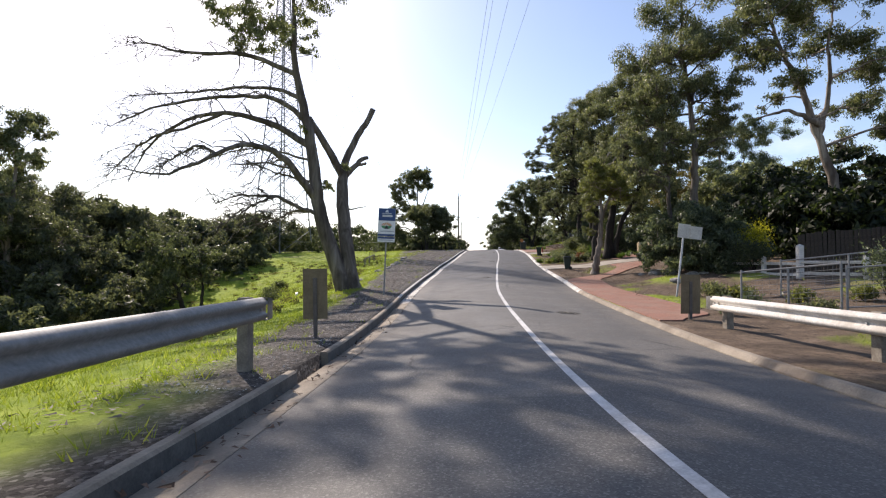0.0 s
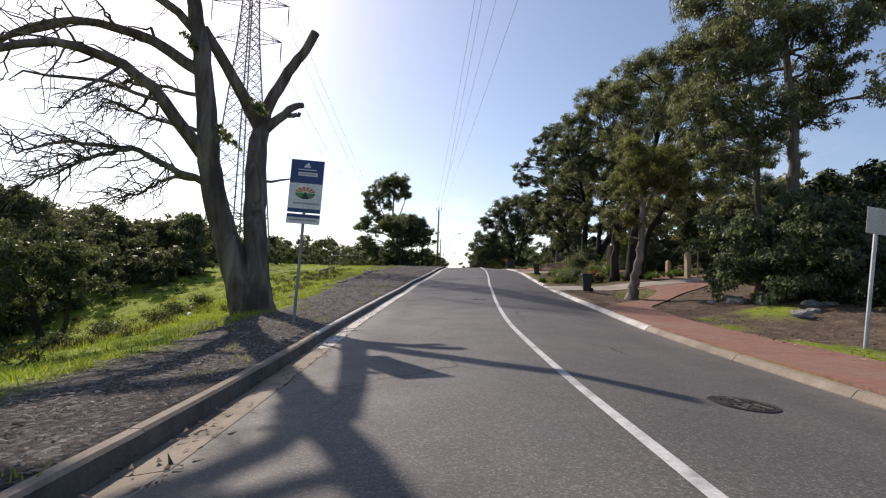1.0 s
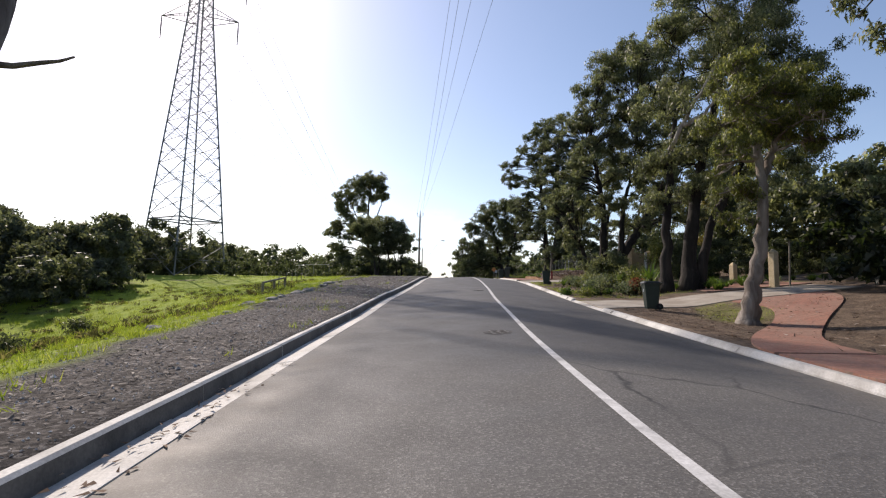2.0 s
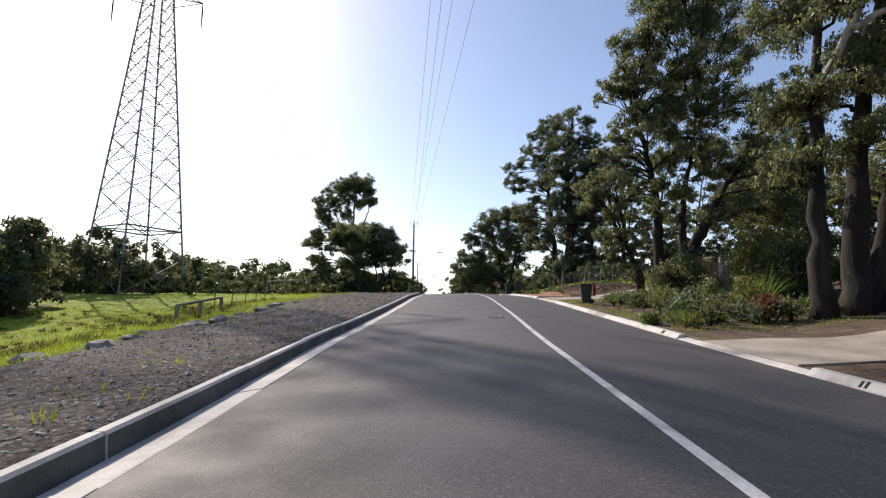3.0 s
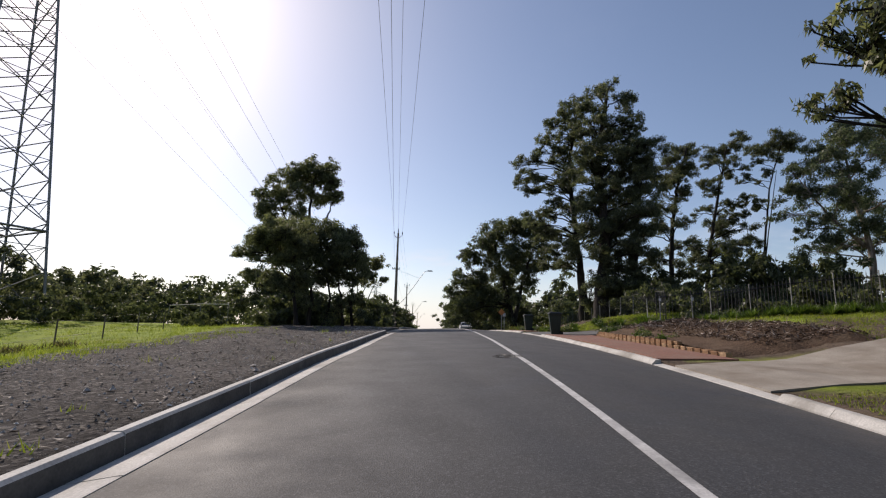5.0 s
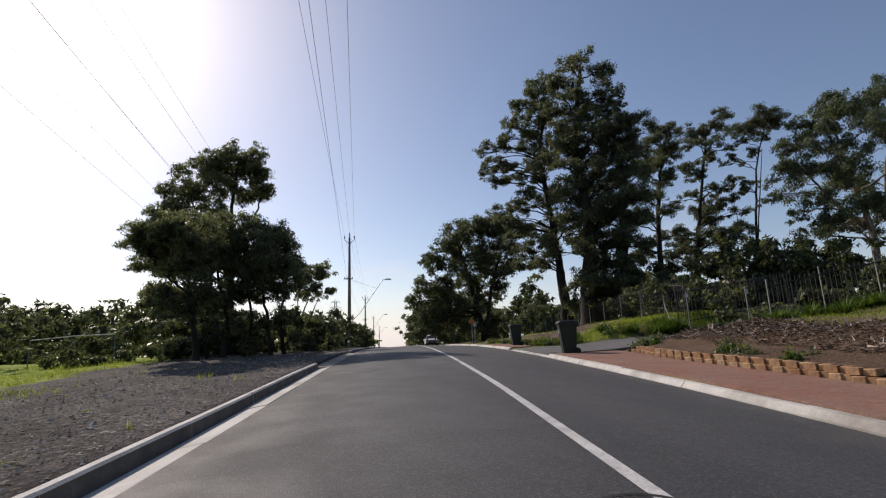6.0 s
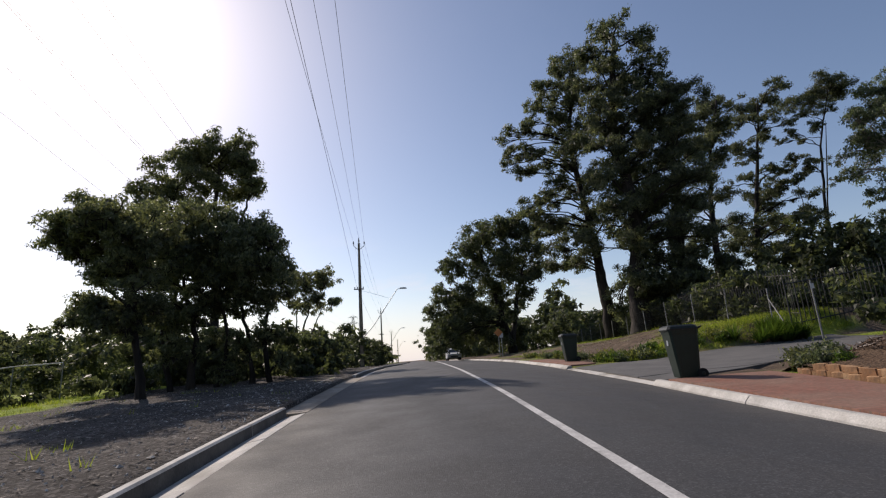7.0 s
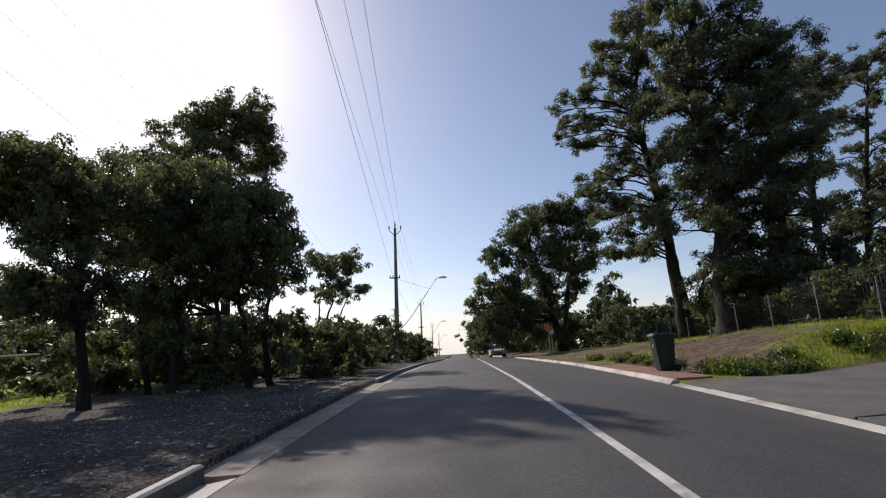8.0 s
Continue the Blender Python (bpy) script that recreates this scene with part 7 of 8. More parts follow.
def lattice_tower(base, w0, w1, h_bend, height, steel_r, label, detail=True, turn=0.0):
    """A square lattice tower: four tapering legs, crossed braces on every face, and three pairs of arms."""
    ob = thing("transmission_tower", base, label, "tower")

    def half(z):
        return np.interp(z, [0, h_bend, height], [w0, w1, w1 * 0.55]) / 2
    levels = [0.0]
    while levels[-1] < height - 1.2:
        levels.append(min(height, levels[-1] + max(1.3, half(levels[-1]) * 1.15)))
    ca, sa = math.cos(radians(turn)), math.sin(radians(turn))
    corner = [(x * ca - y * sa, x * sa + y * ca) for x, y in ((-1, -1), (1, -1), (1, 1), (-1, 1))]
    for cx, cy in corner:
        part("leg", Build().tube([(cx * half(z), cy * half(z), z) for z in levels], [steel_r * 1.5] * len(levels), 4), TOWER_STEEL, ob)
    for f in range(4):
        (ax, ay), (bx, by) = corner[f], corner[(f + 1) % 4]
        b = Build()
        for z0, z1 in zip(levels[:-1], levels[1:]):
            h0, h1 = half(z0), half(z1)
            a0, a1 = Vector((ax * h0, ay * h0, z0)), Vector((ax * h1, ay * h1, z1))
            b0, b1 = Vector((bx * h0, by * h0, z0)), Vector((bx * h1, by * h1, z1))
            r = steel_r * 0.75
            b.tube([a0, b1], [r, r], 3, False)
            b.tube([b0, a1], [r, r], 3, False)
            if detail:
                m = (a0 + b1) / 2
                b.tube([(a0 + a1) / 2, m], [r * 0.7] * 2, 3, False)
                b.tube([(b0 + b1) / 2, m], [r * 0.7] * 2, 3, False)
                b.tube([(a0 + a1) / 2, (a0 + m) / 2], [r * 0.6] * 2, 3, False)
                b.tube([(b0 + b1) / 2, (b0 + m) / 2], [r * 0.6] * 2, 3, False)
        part("face_bracing", b, TOWER_STEEL, ob)
    z = 6.8
    h = half(z)
    ring = Build()
    for f in range(4):
        (ax, ay), (bx, by) = corner[f], corner[(f + 1) % 4]
        ring.tube([(ax * h, ay * h, z), (bx * h, by * h, z)], [steel_r * 1.2] * 2, 4)
    for f in (0, 1):
        (ax, ay), (bx, by) = corner[f], corner[f + 2]
        ring.tube([(ax * h, ay * h, z), (bx * h, by * h, z)], [steel_r] * 2, 4)
    part("ring_frame", ring, TOWER_STEEL, ob)
    ends = []
    for za, reach in ((h_bend, 4.6), (h_bend + 5.5, 5.4), (h_bend + 11.0, 4.4)):
        if za > height:
            continue
        hh = half(za)
        for s in (-1, 1):
            b = Build()
            tip = Vector((s * reach, 0, za + 0.2))
            for cy in (-1, 1):
                b.tube([(s * hh, cy * hh, za), tip], [steel_r * 0.9] * 2, 4)
                b.tube([(s * hh, cy * hh, za + 1.7), tip], [steel_r * 0.8] * 2, 4)
                for k in (0.33, 0.66):
                    b.tube([Vector((s * hh, cy * hh, za)).lerp(tip, k), Vector((s * hh, cy * hh, za + 1.7)).lerp(tip, k)], [steel_r * 0.6] * 2, 3)
            arm = part("cross_arm", b, TOWER_STEEL, ob)
            part("insulator_string", Build().tube([tip, tip - Vector((0, 0, 1.2)), tip - Vector((0, 0, 3.0))], [0.05, 0.09, 0.05], 6), DARK_FACE, arm)
            ends.append(tip - Vector((0, 0, 3.0)))
    part("peak", Build().tube([(0, 0, height), (0, 0, height + 1.2)], [steel_r * 1.5, steel_r], 4), TOWER_STEEL, ob)
    return [base @ e for e in ends]


t1 = lattice_tower(Matrix.Translation((-25.9, 78.3, at_x(-25.9, 78.3) - 0.2)) @ pose(0, 0, 0, 0, 0, 3), 6.7, 2.1, 32.4, 45, 0.07, "tall grey steel lattice tower standing among the creek trees", True, -34)
t2 = lattice_tower(pose(-16, 520, 2, 0, 0, -4), 10.2, 2.6, 34, 47, 0.14, "far grey steel lattice tower on the skyline", False)
t0 = lattice_tower(pose(-34, -250, 2, 0, 0, -4), 10.2, 2.6, 34, 47, 0.14, "grey steel lattice tower back along the valley", False)
for a, b in zip(t1, t2):
    wire(a, b, 14.0, 0.022, 40)
for a, b in zip(t0, t1):
    wire(a, b, 9.0, 0.022, 40)


# ---- the white car ----
def car(x, y, turn):
    g = float(road_z(x - float(xc(y)), y))
    paint = speckled("white_car_paint", (0.66, 0.67, 0.68), (0.72, 0.73, 0.74), 2, 20, 0.3, 0.0)
    glass = Mat("dark_car_glass", 0.06, 0.0, 0.8).color((0.012, 0.015, 0.018)).m
    lamp_glass = Mat("headlamp_lens", 0.12, 0.0, 0.8).color((0.55, 0.56, 0.58)).m
    ob = thing("parked_car", Matrix.Translation((x, y, g)) @ pose(0, 0, 0, 0, 0, turn), "white family car with a dark windscreen on the far road", "car")
    # length runs along y, nose towards -y
    side = [(-2.15, 0.32), (-2.2, 0.55), (-2.1, 0.78), (-1.2, 0.95), (-0.55, 1.38), (0.2, 1.5), (1.2, 1.46), (1.85, 1.02), (2.15, 0.95), (2.2, 0.5), (2.1, 0.3)]
    body = Build()
    k = len(side)
    vs = []
    for wx, cut in ((-0.88, 0.0), (-0.82, 1.0), (0.82, 1.0), (0.88, 0.0)):
        for py, pz in side:
            inset = 0.16 * max(0, (pz - 0.95) / 0.55)
            vs.append((wx - math.copysign(inset, wx), py * (0.985 if cut == 0 else 1), pz + (0.02 if cut else 0)))
    fs = [(i * k + j, i * k + (j + 1) % k, (i + 1) * k + (j + 1) % k, (i + 1) * k + j) for i in range(3) for j in range(k)] + [tuple(range(k)), tuple(reversed(range(3 * k, 4 * k)))]
    part("body", body.add(vs, fs), paint, ob)
    part("windscreen", Build().add([(-0.66, -1.15, 1.01), (0.66, -1.15, 1.01), (0.58, -0.6, 1.385), (-0.58, -0.6, 1.385)], [(0, 1, 2, 3)]), glass, ob)
    for s in (-1, 1):
        part("side_window", Build().add([(s * 0.875, -0.95, 1.0), (s * 0.875, 1.5, 1.0), (s * 0.795, 1.1, 1.38), (s * 0.795, -0.45, 1.38)], [(0, 1, 2, 3)]), glass, ob)
        part("headlight", Build().box((s * 0.64, -2.17, 0.68), (0.34, 0.06, 0.15), 0.02), lamp_glass, ob)
        part("mirror", Build().box((s * 0.98, -0.75, 1.02), (0.18, 0.1, 0.12), 0.02), paint, ob)
        for wy in (-1.35, 1.35):
            w = part("wheel", Build().tube([(s * 0.68, wy, 0.32), (s * 0.88, wy, 0.32)], [0.32, 0.32], 20), RUBBER, ob)
            part("rim", Build().tube([(s * 0.87, wy, 0.32), (s * 0.90, wy, 0.32)], [0.2, 0.18], 12), GALV, w)
    part("grille", Build().box((0, -2.19, 0.5), (0.9, 0.05, 0.14), 0.01), RUBBER, ob)
    part("bumper_slot", Build().box((0, -2.17, 0.33), (1.5, 0.05, 0.1), 0.01), RUBBER, ob)
    part("plate_bar", Build().box((0, -2.235, 0.42), (0.36, 0.01, 0.1), 0.0), GREY_BAR, ob)
    for s in (-1, 1):
        part("roof_rail", Build().tube([(s * 0.6, -0.3, 1.54), (s * 0.62, 0.4, 1.6), (s * 0.6, 1.2, 1.53)], [0.02] * 3, 6), GALV, ob)


car(14.4, 118.0, -5)


# ---- far signs ----
def far_sign(x, y, h, diamond, face, label):
    ob = thing("road_sign", Matrix.Translation((x, y, at_x(x, y))), label, "road sign")
    part("post", Build().tube([(0, 0, -0.3), (0, 0, h)], [0.035, 0.035], 7), GALV, ob)
    turn = pose(0, 0, 0, 0, 45 if diamond else 0, 0)
    part("plate", Build().box((0, -0.05, h - 0.1), (0.62, 0.015, 0.62) if diamond else (0.4, 0.015, 0.45), 0.003, turn), face, ob)


far_sign(17.0, 104.0, 2.5, True, ORANGE_FACE, "orange diamond warning sign on a thin post")
far_sign(17.8, 106.0, 2.3, False, WHITE_SIGN, "small white sign on a thin post")


# ---- garden plants ----
def shrub(x, y, r, h, leaf, seed, label, size=0.09, n=1500, spiky=False):
    """A small rounded bush: stems from the ground and leaves about them."""
    rng = np.random.default_rng(seed)
    ob = thing("shrub", Matrix.Translation((x, y, at_x(x, y))), label, "shrub", "garden shrubs")
    stems, leaves = Build(), []
    for i in range(14):
        a, t = rng.uniform(0, 2 * math.pi), rng.uniform(0.15, 1.0)
        e = np.array([math.cos(a) * r * t, math.sin(a) * r * t, h * rng.uniform(0.55, 1.0) * (1.15 - 0.4 * t)])
        q = np.array([[0, 0, -0.05], [e[0] * 0.35, e[1] * 0.35, e[2] * 0.55], e])
        stems.tube(q, [0.014, 0.01, 0.004], 4, False)
        k = n // 14
        f = rng.uniform(0.3, 1.05, k)[:, None]
        leaves.append(q[1] + (q[2] - q[1]) * (f * 1.1 - 0.1) + rng.normal(0, 0.16 * r + 0.03, (k, 3)))
    part("stem", stems, BARK_DARK, ob)
    part("foliage", quads_of("foliage", blades(np.concatenate(leaves), size, rng, -0.4 if not spiky else -1.2, 0.5 if not spiky else 0.16), leaf, 3), None, ob)


def flax_mesh(n, length, width, seed):
    """A fan of long arching blades."""
    rng = np.random.default_rng(seed)
    b = Build()
    for i in range(n):
        a = rng.uniform(0, 2 * math.pi)
        ln, lean = length * rng.uniform(0.6, 1.1), rng.uniform(0.25, 0.95)
        d, s = np.array([math.cos(a), math.sin(a), 0]), np.array([-math.sin(a), math.cos(a), 0])
        rows = []
        for t in (0.0, 0.35, 0.7, 1.0):
            c = d * ln * lean * t + np.array([0, 0, ln * (t - 0.55 * lean * t * t)])
            w = width * (1 - t * 0.9) * 0.5
            rows += [c - s * w, c + s * w]
        b.add(rows, [(0, 1, 3, 2), (2, 3, 5, 4), (4, 5, 7, 6)])
    return mesh_of("leaf_fan", b.v, b.f, LEAF_FRESH, True)


FLAX = [flax_mesh(60, 0.95, 0.045, 201), flax_mesh(120, 0.5, 0.034, 202), flax_mesh(100, 0.6, 0.036, 203)]


def flax(x, y, which, turn, s, label):
    ob = thing("flax_plant", Matrix.Translation((x, y, at_x(x, y))) @ pose(0, 0, 0, 0, 0, turn) @ Matrix.Scale(s, 4), label, "plant", "strap-leaved plants")
    part("leaf_fan", FLAX[which], None, ob)


gr = np.random.default_rng(211)
kinds = [(LEAF_GREY, "low grey-green shrub in the kerbside garden"), (LEAF_GUM, "loose olive shrub in the kerbside garden"), (LEAF_OLIVE, "olive green leafy plant in the kerbside garden"), (LEAF_GREY, "silvery rounded shrub in the kerbside garden")]
for i in range(23):
    y = gr.uniform(36.8, 44.6)
    la = gr.uniform(5.3, 9.6)
    k = kinds[int(gr.integers(0, 4))]
    small = la < 6.2
    shrub(float(xc(y)) + la, y, gr.uniform(0.2, 0.38) if small else gr.uniform(0.35, 0.7), gr.uniform(0.15, 0.3) if small else gr.uniform(0.3, 1.0) * (1.4 if la > 7.6 else 1.0), k[0], 300 + i, k[1], gr.uniform(0.05, 0.12), 900, i % 4 == 1)
for i in range(12):
    y = gr.uniform(42.0, 47.5)
    k = kinds[i % 4]
    shrub(float(xc(y)) + gr.uniform(6.6, 9.4), y, gr.uniform(0.3, 0.55), gr.uniform(0.18, 0.55), k[0], 560 + i, k[1], gr.uniform(0.06, 0.11), 900, i % 4 == 1)
for i, (x, y, r, h, n) in enumerate(((11.9, 44.5, 0.7, 1.7, 2200), (12.5, 43.7, 0.75, 2.0, 2600), (10.5, 42.3, 0.5, 0.85, 1500))):
    shrub(x, y, r, h, LEAF_GUM, 590 + i, "leafy olive shrub with glossy leaves beside the gum stems", 0.12, n)
shrub(15.2, 41.8, 1.3, 2.1, LEAF_DARK, 594, "big dark rounded shrub behind the kerbside garden", 0.12, 6000)
shrub(15.4, 44.0, 1.1, 3.1, LEAF_OLIVE, 595, "tall yellow-green shrub before the tan wall", 0.11, 4200)
shrub(10.6, 37.5, 0.42, 0.6, LEAF_RED, 596, "small dark red shrub in the kerbside garden", 0.09, 1100)
shrub(10.9, 44.3, 0.4, 0.3, LEAF_RED, 597, "dry red-brown plant before the gum stems", 0.09, 800)
for i in range(7):
    shrub(8.9 + gr.normal(0, 0.5), 37.8 + gr.normal(0, 0.5), gr.uniform(0.16, 0.28), gr.uniform(0.16, 0.3), LEAF_FRESH, 610 + i, "bright green low plant at the garden's kerb edge", 0.09, 420)
for x, y, s in ((12.6, 40.1, 1.7), (12.2, 40.7, 1.4), (12.9, 41.0, 1.5), (12.3, 45.0, 1.6)):
    flax(x, y, 0, gr.uniform(0, 360), s, "tall flax with stiff upright sword leaves")
for x, y, s in ((10.6, 43.0, 1.0), (11.2, 44.2, 1.1), (10.0, 40.8, 0.8), (11.9, 42.0, 1.2), (9.4, 38.6, 0.6), (9.8, 44.6, 0.7)):
    flax(x, y, 0, gr.uniform(0, 360), s, "tall flax with arching sword leaves")
for i in range(44):
    flax(14.9 + gr.normal(0, 1.5), 37.3 + gr.normal(0, 1.0), 1 + i % 2, gr.uniform(0, 360), gr.uniform(0.55, 1.0), "green strap-leaved plant round the gate posts")
for i in range(84):
    t = gr.uniform(0, 1)
    flax(17.0 + 8 * t + gr.normal(0, 0.5), 64.4 - 4.0 * t + gr.normal(0, 0.6), 1 + i % 2, gr.uniform(0, 360), gr.uniform(0.8, 1.35), "green strap-leaved plant before the steel fence")
for i in range(18):
    flax(18.3 + gr.normal(0, 0.5), 70.6 + gr.normal(0, 0.3), 1 + i % 2, gr.uniform(0, 360), gr.uniform(1.2, 1.8), "green strap-leaved plant at the fence's end")
for i in range(9):
    y = gr.uniform(54.5, 63.5)
    shrub(float(xc(y)) + 6.95 + 0.5 * float(ease(60.0, 64.3, y)) + gr.uniform(0.1, 0.7), y, gr.uniform(0.12, 0.25), gr.uniform(0.22, 0.38), LEAF_FRESH if i % 2 else LEAF_GUM, 520 + i, "low green weed along the brick edging", 0.07, 420)
for i in range(7):
    y = 63.6 + 0.27 * i
    shrub(float(xc(y)) + 7.0 + gr.uniform(0.0, 0.9) + 0.25 * i, y, gr.uniform(0.22, 0.4), gr.uniform(0.14, 0.26), LEAF_GUM if i % 3 else LEAF_GREY, 540 + i, "sprawling weed at the end of the brick edging", 0.08, 700)
shrub(14.2, 22.0, 0.9, 2.1, LEAF_YELLOW, 251, "bright yellow shrub before the dark hedge", 0.08, 2600)
shrub(13.3, 20.7, 0.9, 1.45, LEAF_DARK, 255, "dark rounded shrub before the yellow one", 0.1, 3000)
shrub(11.6, 12.6, 0.7, 1.5, LEAF_GREY, 252, "thin grey-green shrub behind the wire panel", 0.09, 1500)
shrub(13.4, 11.6, 0.9, 1.9, LEAF_GUM, 253, "loose olive shrub behind the wire panel", 0.1, 2200)
shrub(14.6, 13.2, 0.9, 1.5, LEAF_GREY, 254, "loose shrub before the white rail fence", 0.1, 1800)
for i in range(26):
    y = 71.0 + gr.uniform(0, 1) ** 1.4 * 13
    shrub(float(xc(y)) + 6.5 + gr.uniform(0, 1.5), y, gr.uniform(0.2, 0.4), gr.uniform(0.1, 0.22), (LEAF_FRESH, LEAF_GREY, LEAF_OLIVE)[i % 3], 260 + i, "low weedy plant on the bank behind the kerb", gr.uniform(0.06, 0.1), 420)
for i in range(16):
    la = gr.uniform(6.6, 11.5)
    shrub(float(xc(71)) + la, 71.1 + gr.uniform(0, 1.0), gr.uniform(0.2, 0.4), gr.uniform(0.12, 0.28), LEAF_FRESH if i % 3 else LEAF_OLIVE, 760 + i, "rank green weed beside the bitumen driveway", gr.uniform(0.07, 0.11), 420)
for i in range(16):
    shrub(gr.uniform(7.4, 14.0), gr.uniform(8.6, 17.0), gr.uniform(0.25, 0.5), gr.uniform(0.2, 0.5), kinds[i % 3][0], 500 + i, "ragged weed on the bare bank behind the rail", 0.09, 700)
for i in range(7):
    shrub(-14 + gr.normal(0, 2.5), gr.uniform(24, 40), 0.7, 0.6, LEAF_DARK, 280 + i, "dark tussock on the green bank", 0.12, 900)


# ---- the mulched mound ----
def mound_height(lat, y):
    j = (lat - 6.7 - 0.5 * float(ease(60.0, 64.3, y))) / 4.2
    f = math.sin(math.pi * min(1, max(0, j + 0.07))) * float(ease(52.9, 55.5, y)) * float(1 - ease(62.5, 64.7, y))
    return 0.12 + 0.12 * max(0, f) + 0.07 * fbm(float(xc(y)) + lat, y, 1.6) - (0.16 if j > 0.99 or y < 53.4 or y > 64.2 else 0)


def mound():
    """A heap of soil and bark behind the brick edging."""
    ys, n = np.arange(53.2, 64.6, 0.35), 20
    vs = []
    for y in ys:
        for j in range(n + 1):
            lat = 6.7 + 4.2 * j / n + 0.5 * float(ease(60.0, 64.3, y))
            x = float(xc(y)) + lat
            vs.append((x, float(y), at_x(x, y) + mound_height(lat, y)))
    w = n + 1
    fs = [(i * w + j, i * w + j + 1, (i + 1) * w + j + 1, (i + 1) * w + j) for i in range(len(ys) - 1) for j in range(n)]
    m = Mat("bark_mulch", 0.95, 0.0, 0.15)
    col = m.ramp(m.noise(16, 6, 0.7), [(0.3, (0.055, 0.036, 0.025)), (0.55, (0.125, 0.080, 0.052)), (0.75, (0.24, 0.165, 0.11))])
    m.color(m.mix(m.ramp(m.noise(1.2, 4), [(0.5, 0.0), (0.65, 0.8)]), col, (0.15, 0.105, 0.07)))
    m.bump(m.noise(20, 6), 1.0, 0.05)
    tagged(new("mulch_bed", mesh_of("mulch_bed", vs, fs, m.m, True)), "mound of brown bark mulch and earth behind bricks", "garden bed", kind="structure")


mound()


def scatter(name, places, size, material, label, category, seed, aspect=0.5, droop=0.0):
    rng = np.random.default_rng(seed)
    me = quads_of(name, blades(places, size, rng, droop, aspect, True), material, 3)
    return tagged(new(name, me), label, category, kind="stuff")


def strewn(n, lat0, lat1, y0, y1, rng, lift=0.02):
    y = rng.uniform(y0, y1, n)
    lat = rng.uniform(lat0, lat1, n)
    lat = np.where(lat > 0, np.maximum(lat, right_face(y) + 0.4 + rng.uniform(0, 0.6, n)), lat)
    return np.stack([xc(y) + lat, y, rough(lat, y) + lift], 1)


def make_litter():
    rng = np.random.default_rng(221)
    heap = strewn(9000, 8.0, 10.9, 53.6, 64.0, rng, 0.02)
    heap[:, 2] += np.array([mound_height(float(a - xc(b)), float(b)) for a, b in heap[:, :2]])
    pl = [heap, strewn(2600, 6.5, 12.0, 14.0, 32.0, rng, 0.03), strewn(2600, 4.9, 9.0, 36.0, 48.5, rng, 0.03), strewn(1500, 4.8, 8.5, 26.0, 32.0, rng, 0.03), strewn(3600, 7.0, 13.0, 72.0, 92.0, rng, 0.03)]
    scatter("bark_litter", np.concatenate(pl), 0.10, LITTER, "dry bark strips and leaves strewn on the earth", "leaf litter", 222, aspect=0.2)
    chips = heap[rng.uniform(0, 1, len(heap)) < 0.8] + np.array([0, 0, 0.03])
    more = np.concatenate([strewn(900, 6.5, 12.0, 14.0, 32.0, rng, 0.05), strewn(900, 4.9, 9.0, 36.0, 48.5, rng, 0.05), strewn(2200, 7.2, 12.5, 72.2, 88.0, rng, 0.05)])
    more = np.concatenate([more, strewn(500, 6.9, 8.2, 54.0, 64.0, rng, 0.13)])
    curls = heap[rng.uniform(0, 1, len(heap)) < 0.16] + np.array([0, 0, 0.05])
    curls = curls[[fbm(a, b, 0.9) > -0.12 for a, b in curls[:, :2]]]
    tagged(new("bark_curls", quads_of("bark_curls", blades(curls, 0.2, rng, 0.3, 0.2), CHIP, 3)), "long pale curls of shed bark on the mulch", "leaf litter", kind="stuff")
    scatter("bark_chips", np.concatenate([chips, more]), 0.095, CHIP, "curled grey-tan bark strips on the mulch", "leaf litter", 225, 0.3, -0.04)
    pl = [strewn(1800, -4.2, -2.75, 4, 26, rng, 0.02), strewn(9000, -9.5, -2.85, 24, 68, rng, 0.02)]
    scatter("verge_litter", np.concatenate(pl), 0.09, PALE_LITTER, "twigs and dry leaves on the gravel verge", "leaf litter", 223, aspect=0.25)
    y = rng.uniform(2, 24, 500)
    lat = left_face(y) + rng.uniform(0.02, 0.5, 500) ** 1.2
    scatter("gutter_litter", np.stack([xc(y) + lat, y, road_z(lat, y) + 0.012], 1), 0.08, LITTER, "dry leaves lying in the gutter", "leaf litter", 224, aspect=0.35)


make_litter()


def make_stones():
    """Loose stones on the dark verge."""
    rng = np.random.default_rng(231)
    n = 15000
    y = 5 + 70 * rng.uniform(0, 1, n)
    wide = np.interp(y, [5, 22, 45, 60, 75], [1.4, 2.4, 5.2, 8.0, 9.0])
    lat = left_face(y) - 0.2 - rng.uniform(0, 1, n) ** 1.2 * wide
    s = rng.uniform(0.007, 0.024, n) * np.where(rng.uniform(0, 1, n) > 0.98, 2.3, 1.0)
    s = s * np.interp(y, [5, 20, 34], [0.5, 0.6, 1.0])
    c = np.stack([xc(y) + lat, y, rough(lat, y) + s * 0.3], 1)
    unit = np.array([(1, 0, 0), (0, 1, 0), (-1, 0, 0), (0, -1, 0), (0, 0, 0.8)])
    v = c[:, None, :] + unit[None] * s[:, None, None] * rng.uniform(0.6, 1.3, (n, 5, 1))
    v += rng.normal(0, 0.003, v.shape)
    tri = [(0, 1, 4), (1, 2, 4), (2, 3, 4), (3, 0, 4)]
    tagged(new("verge_stones", quads_of("verge_stones", np.concatenate([v[:, list(t)] for t in tri], 1).reshape(-1, 3), STONE, 3)), "loose grey stones on the gravel verge", "gravel", kind="stuff")


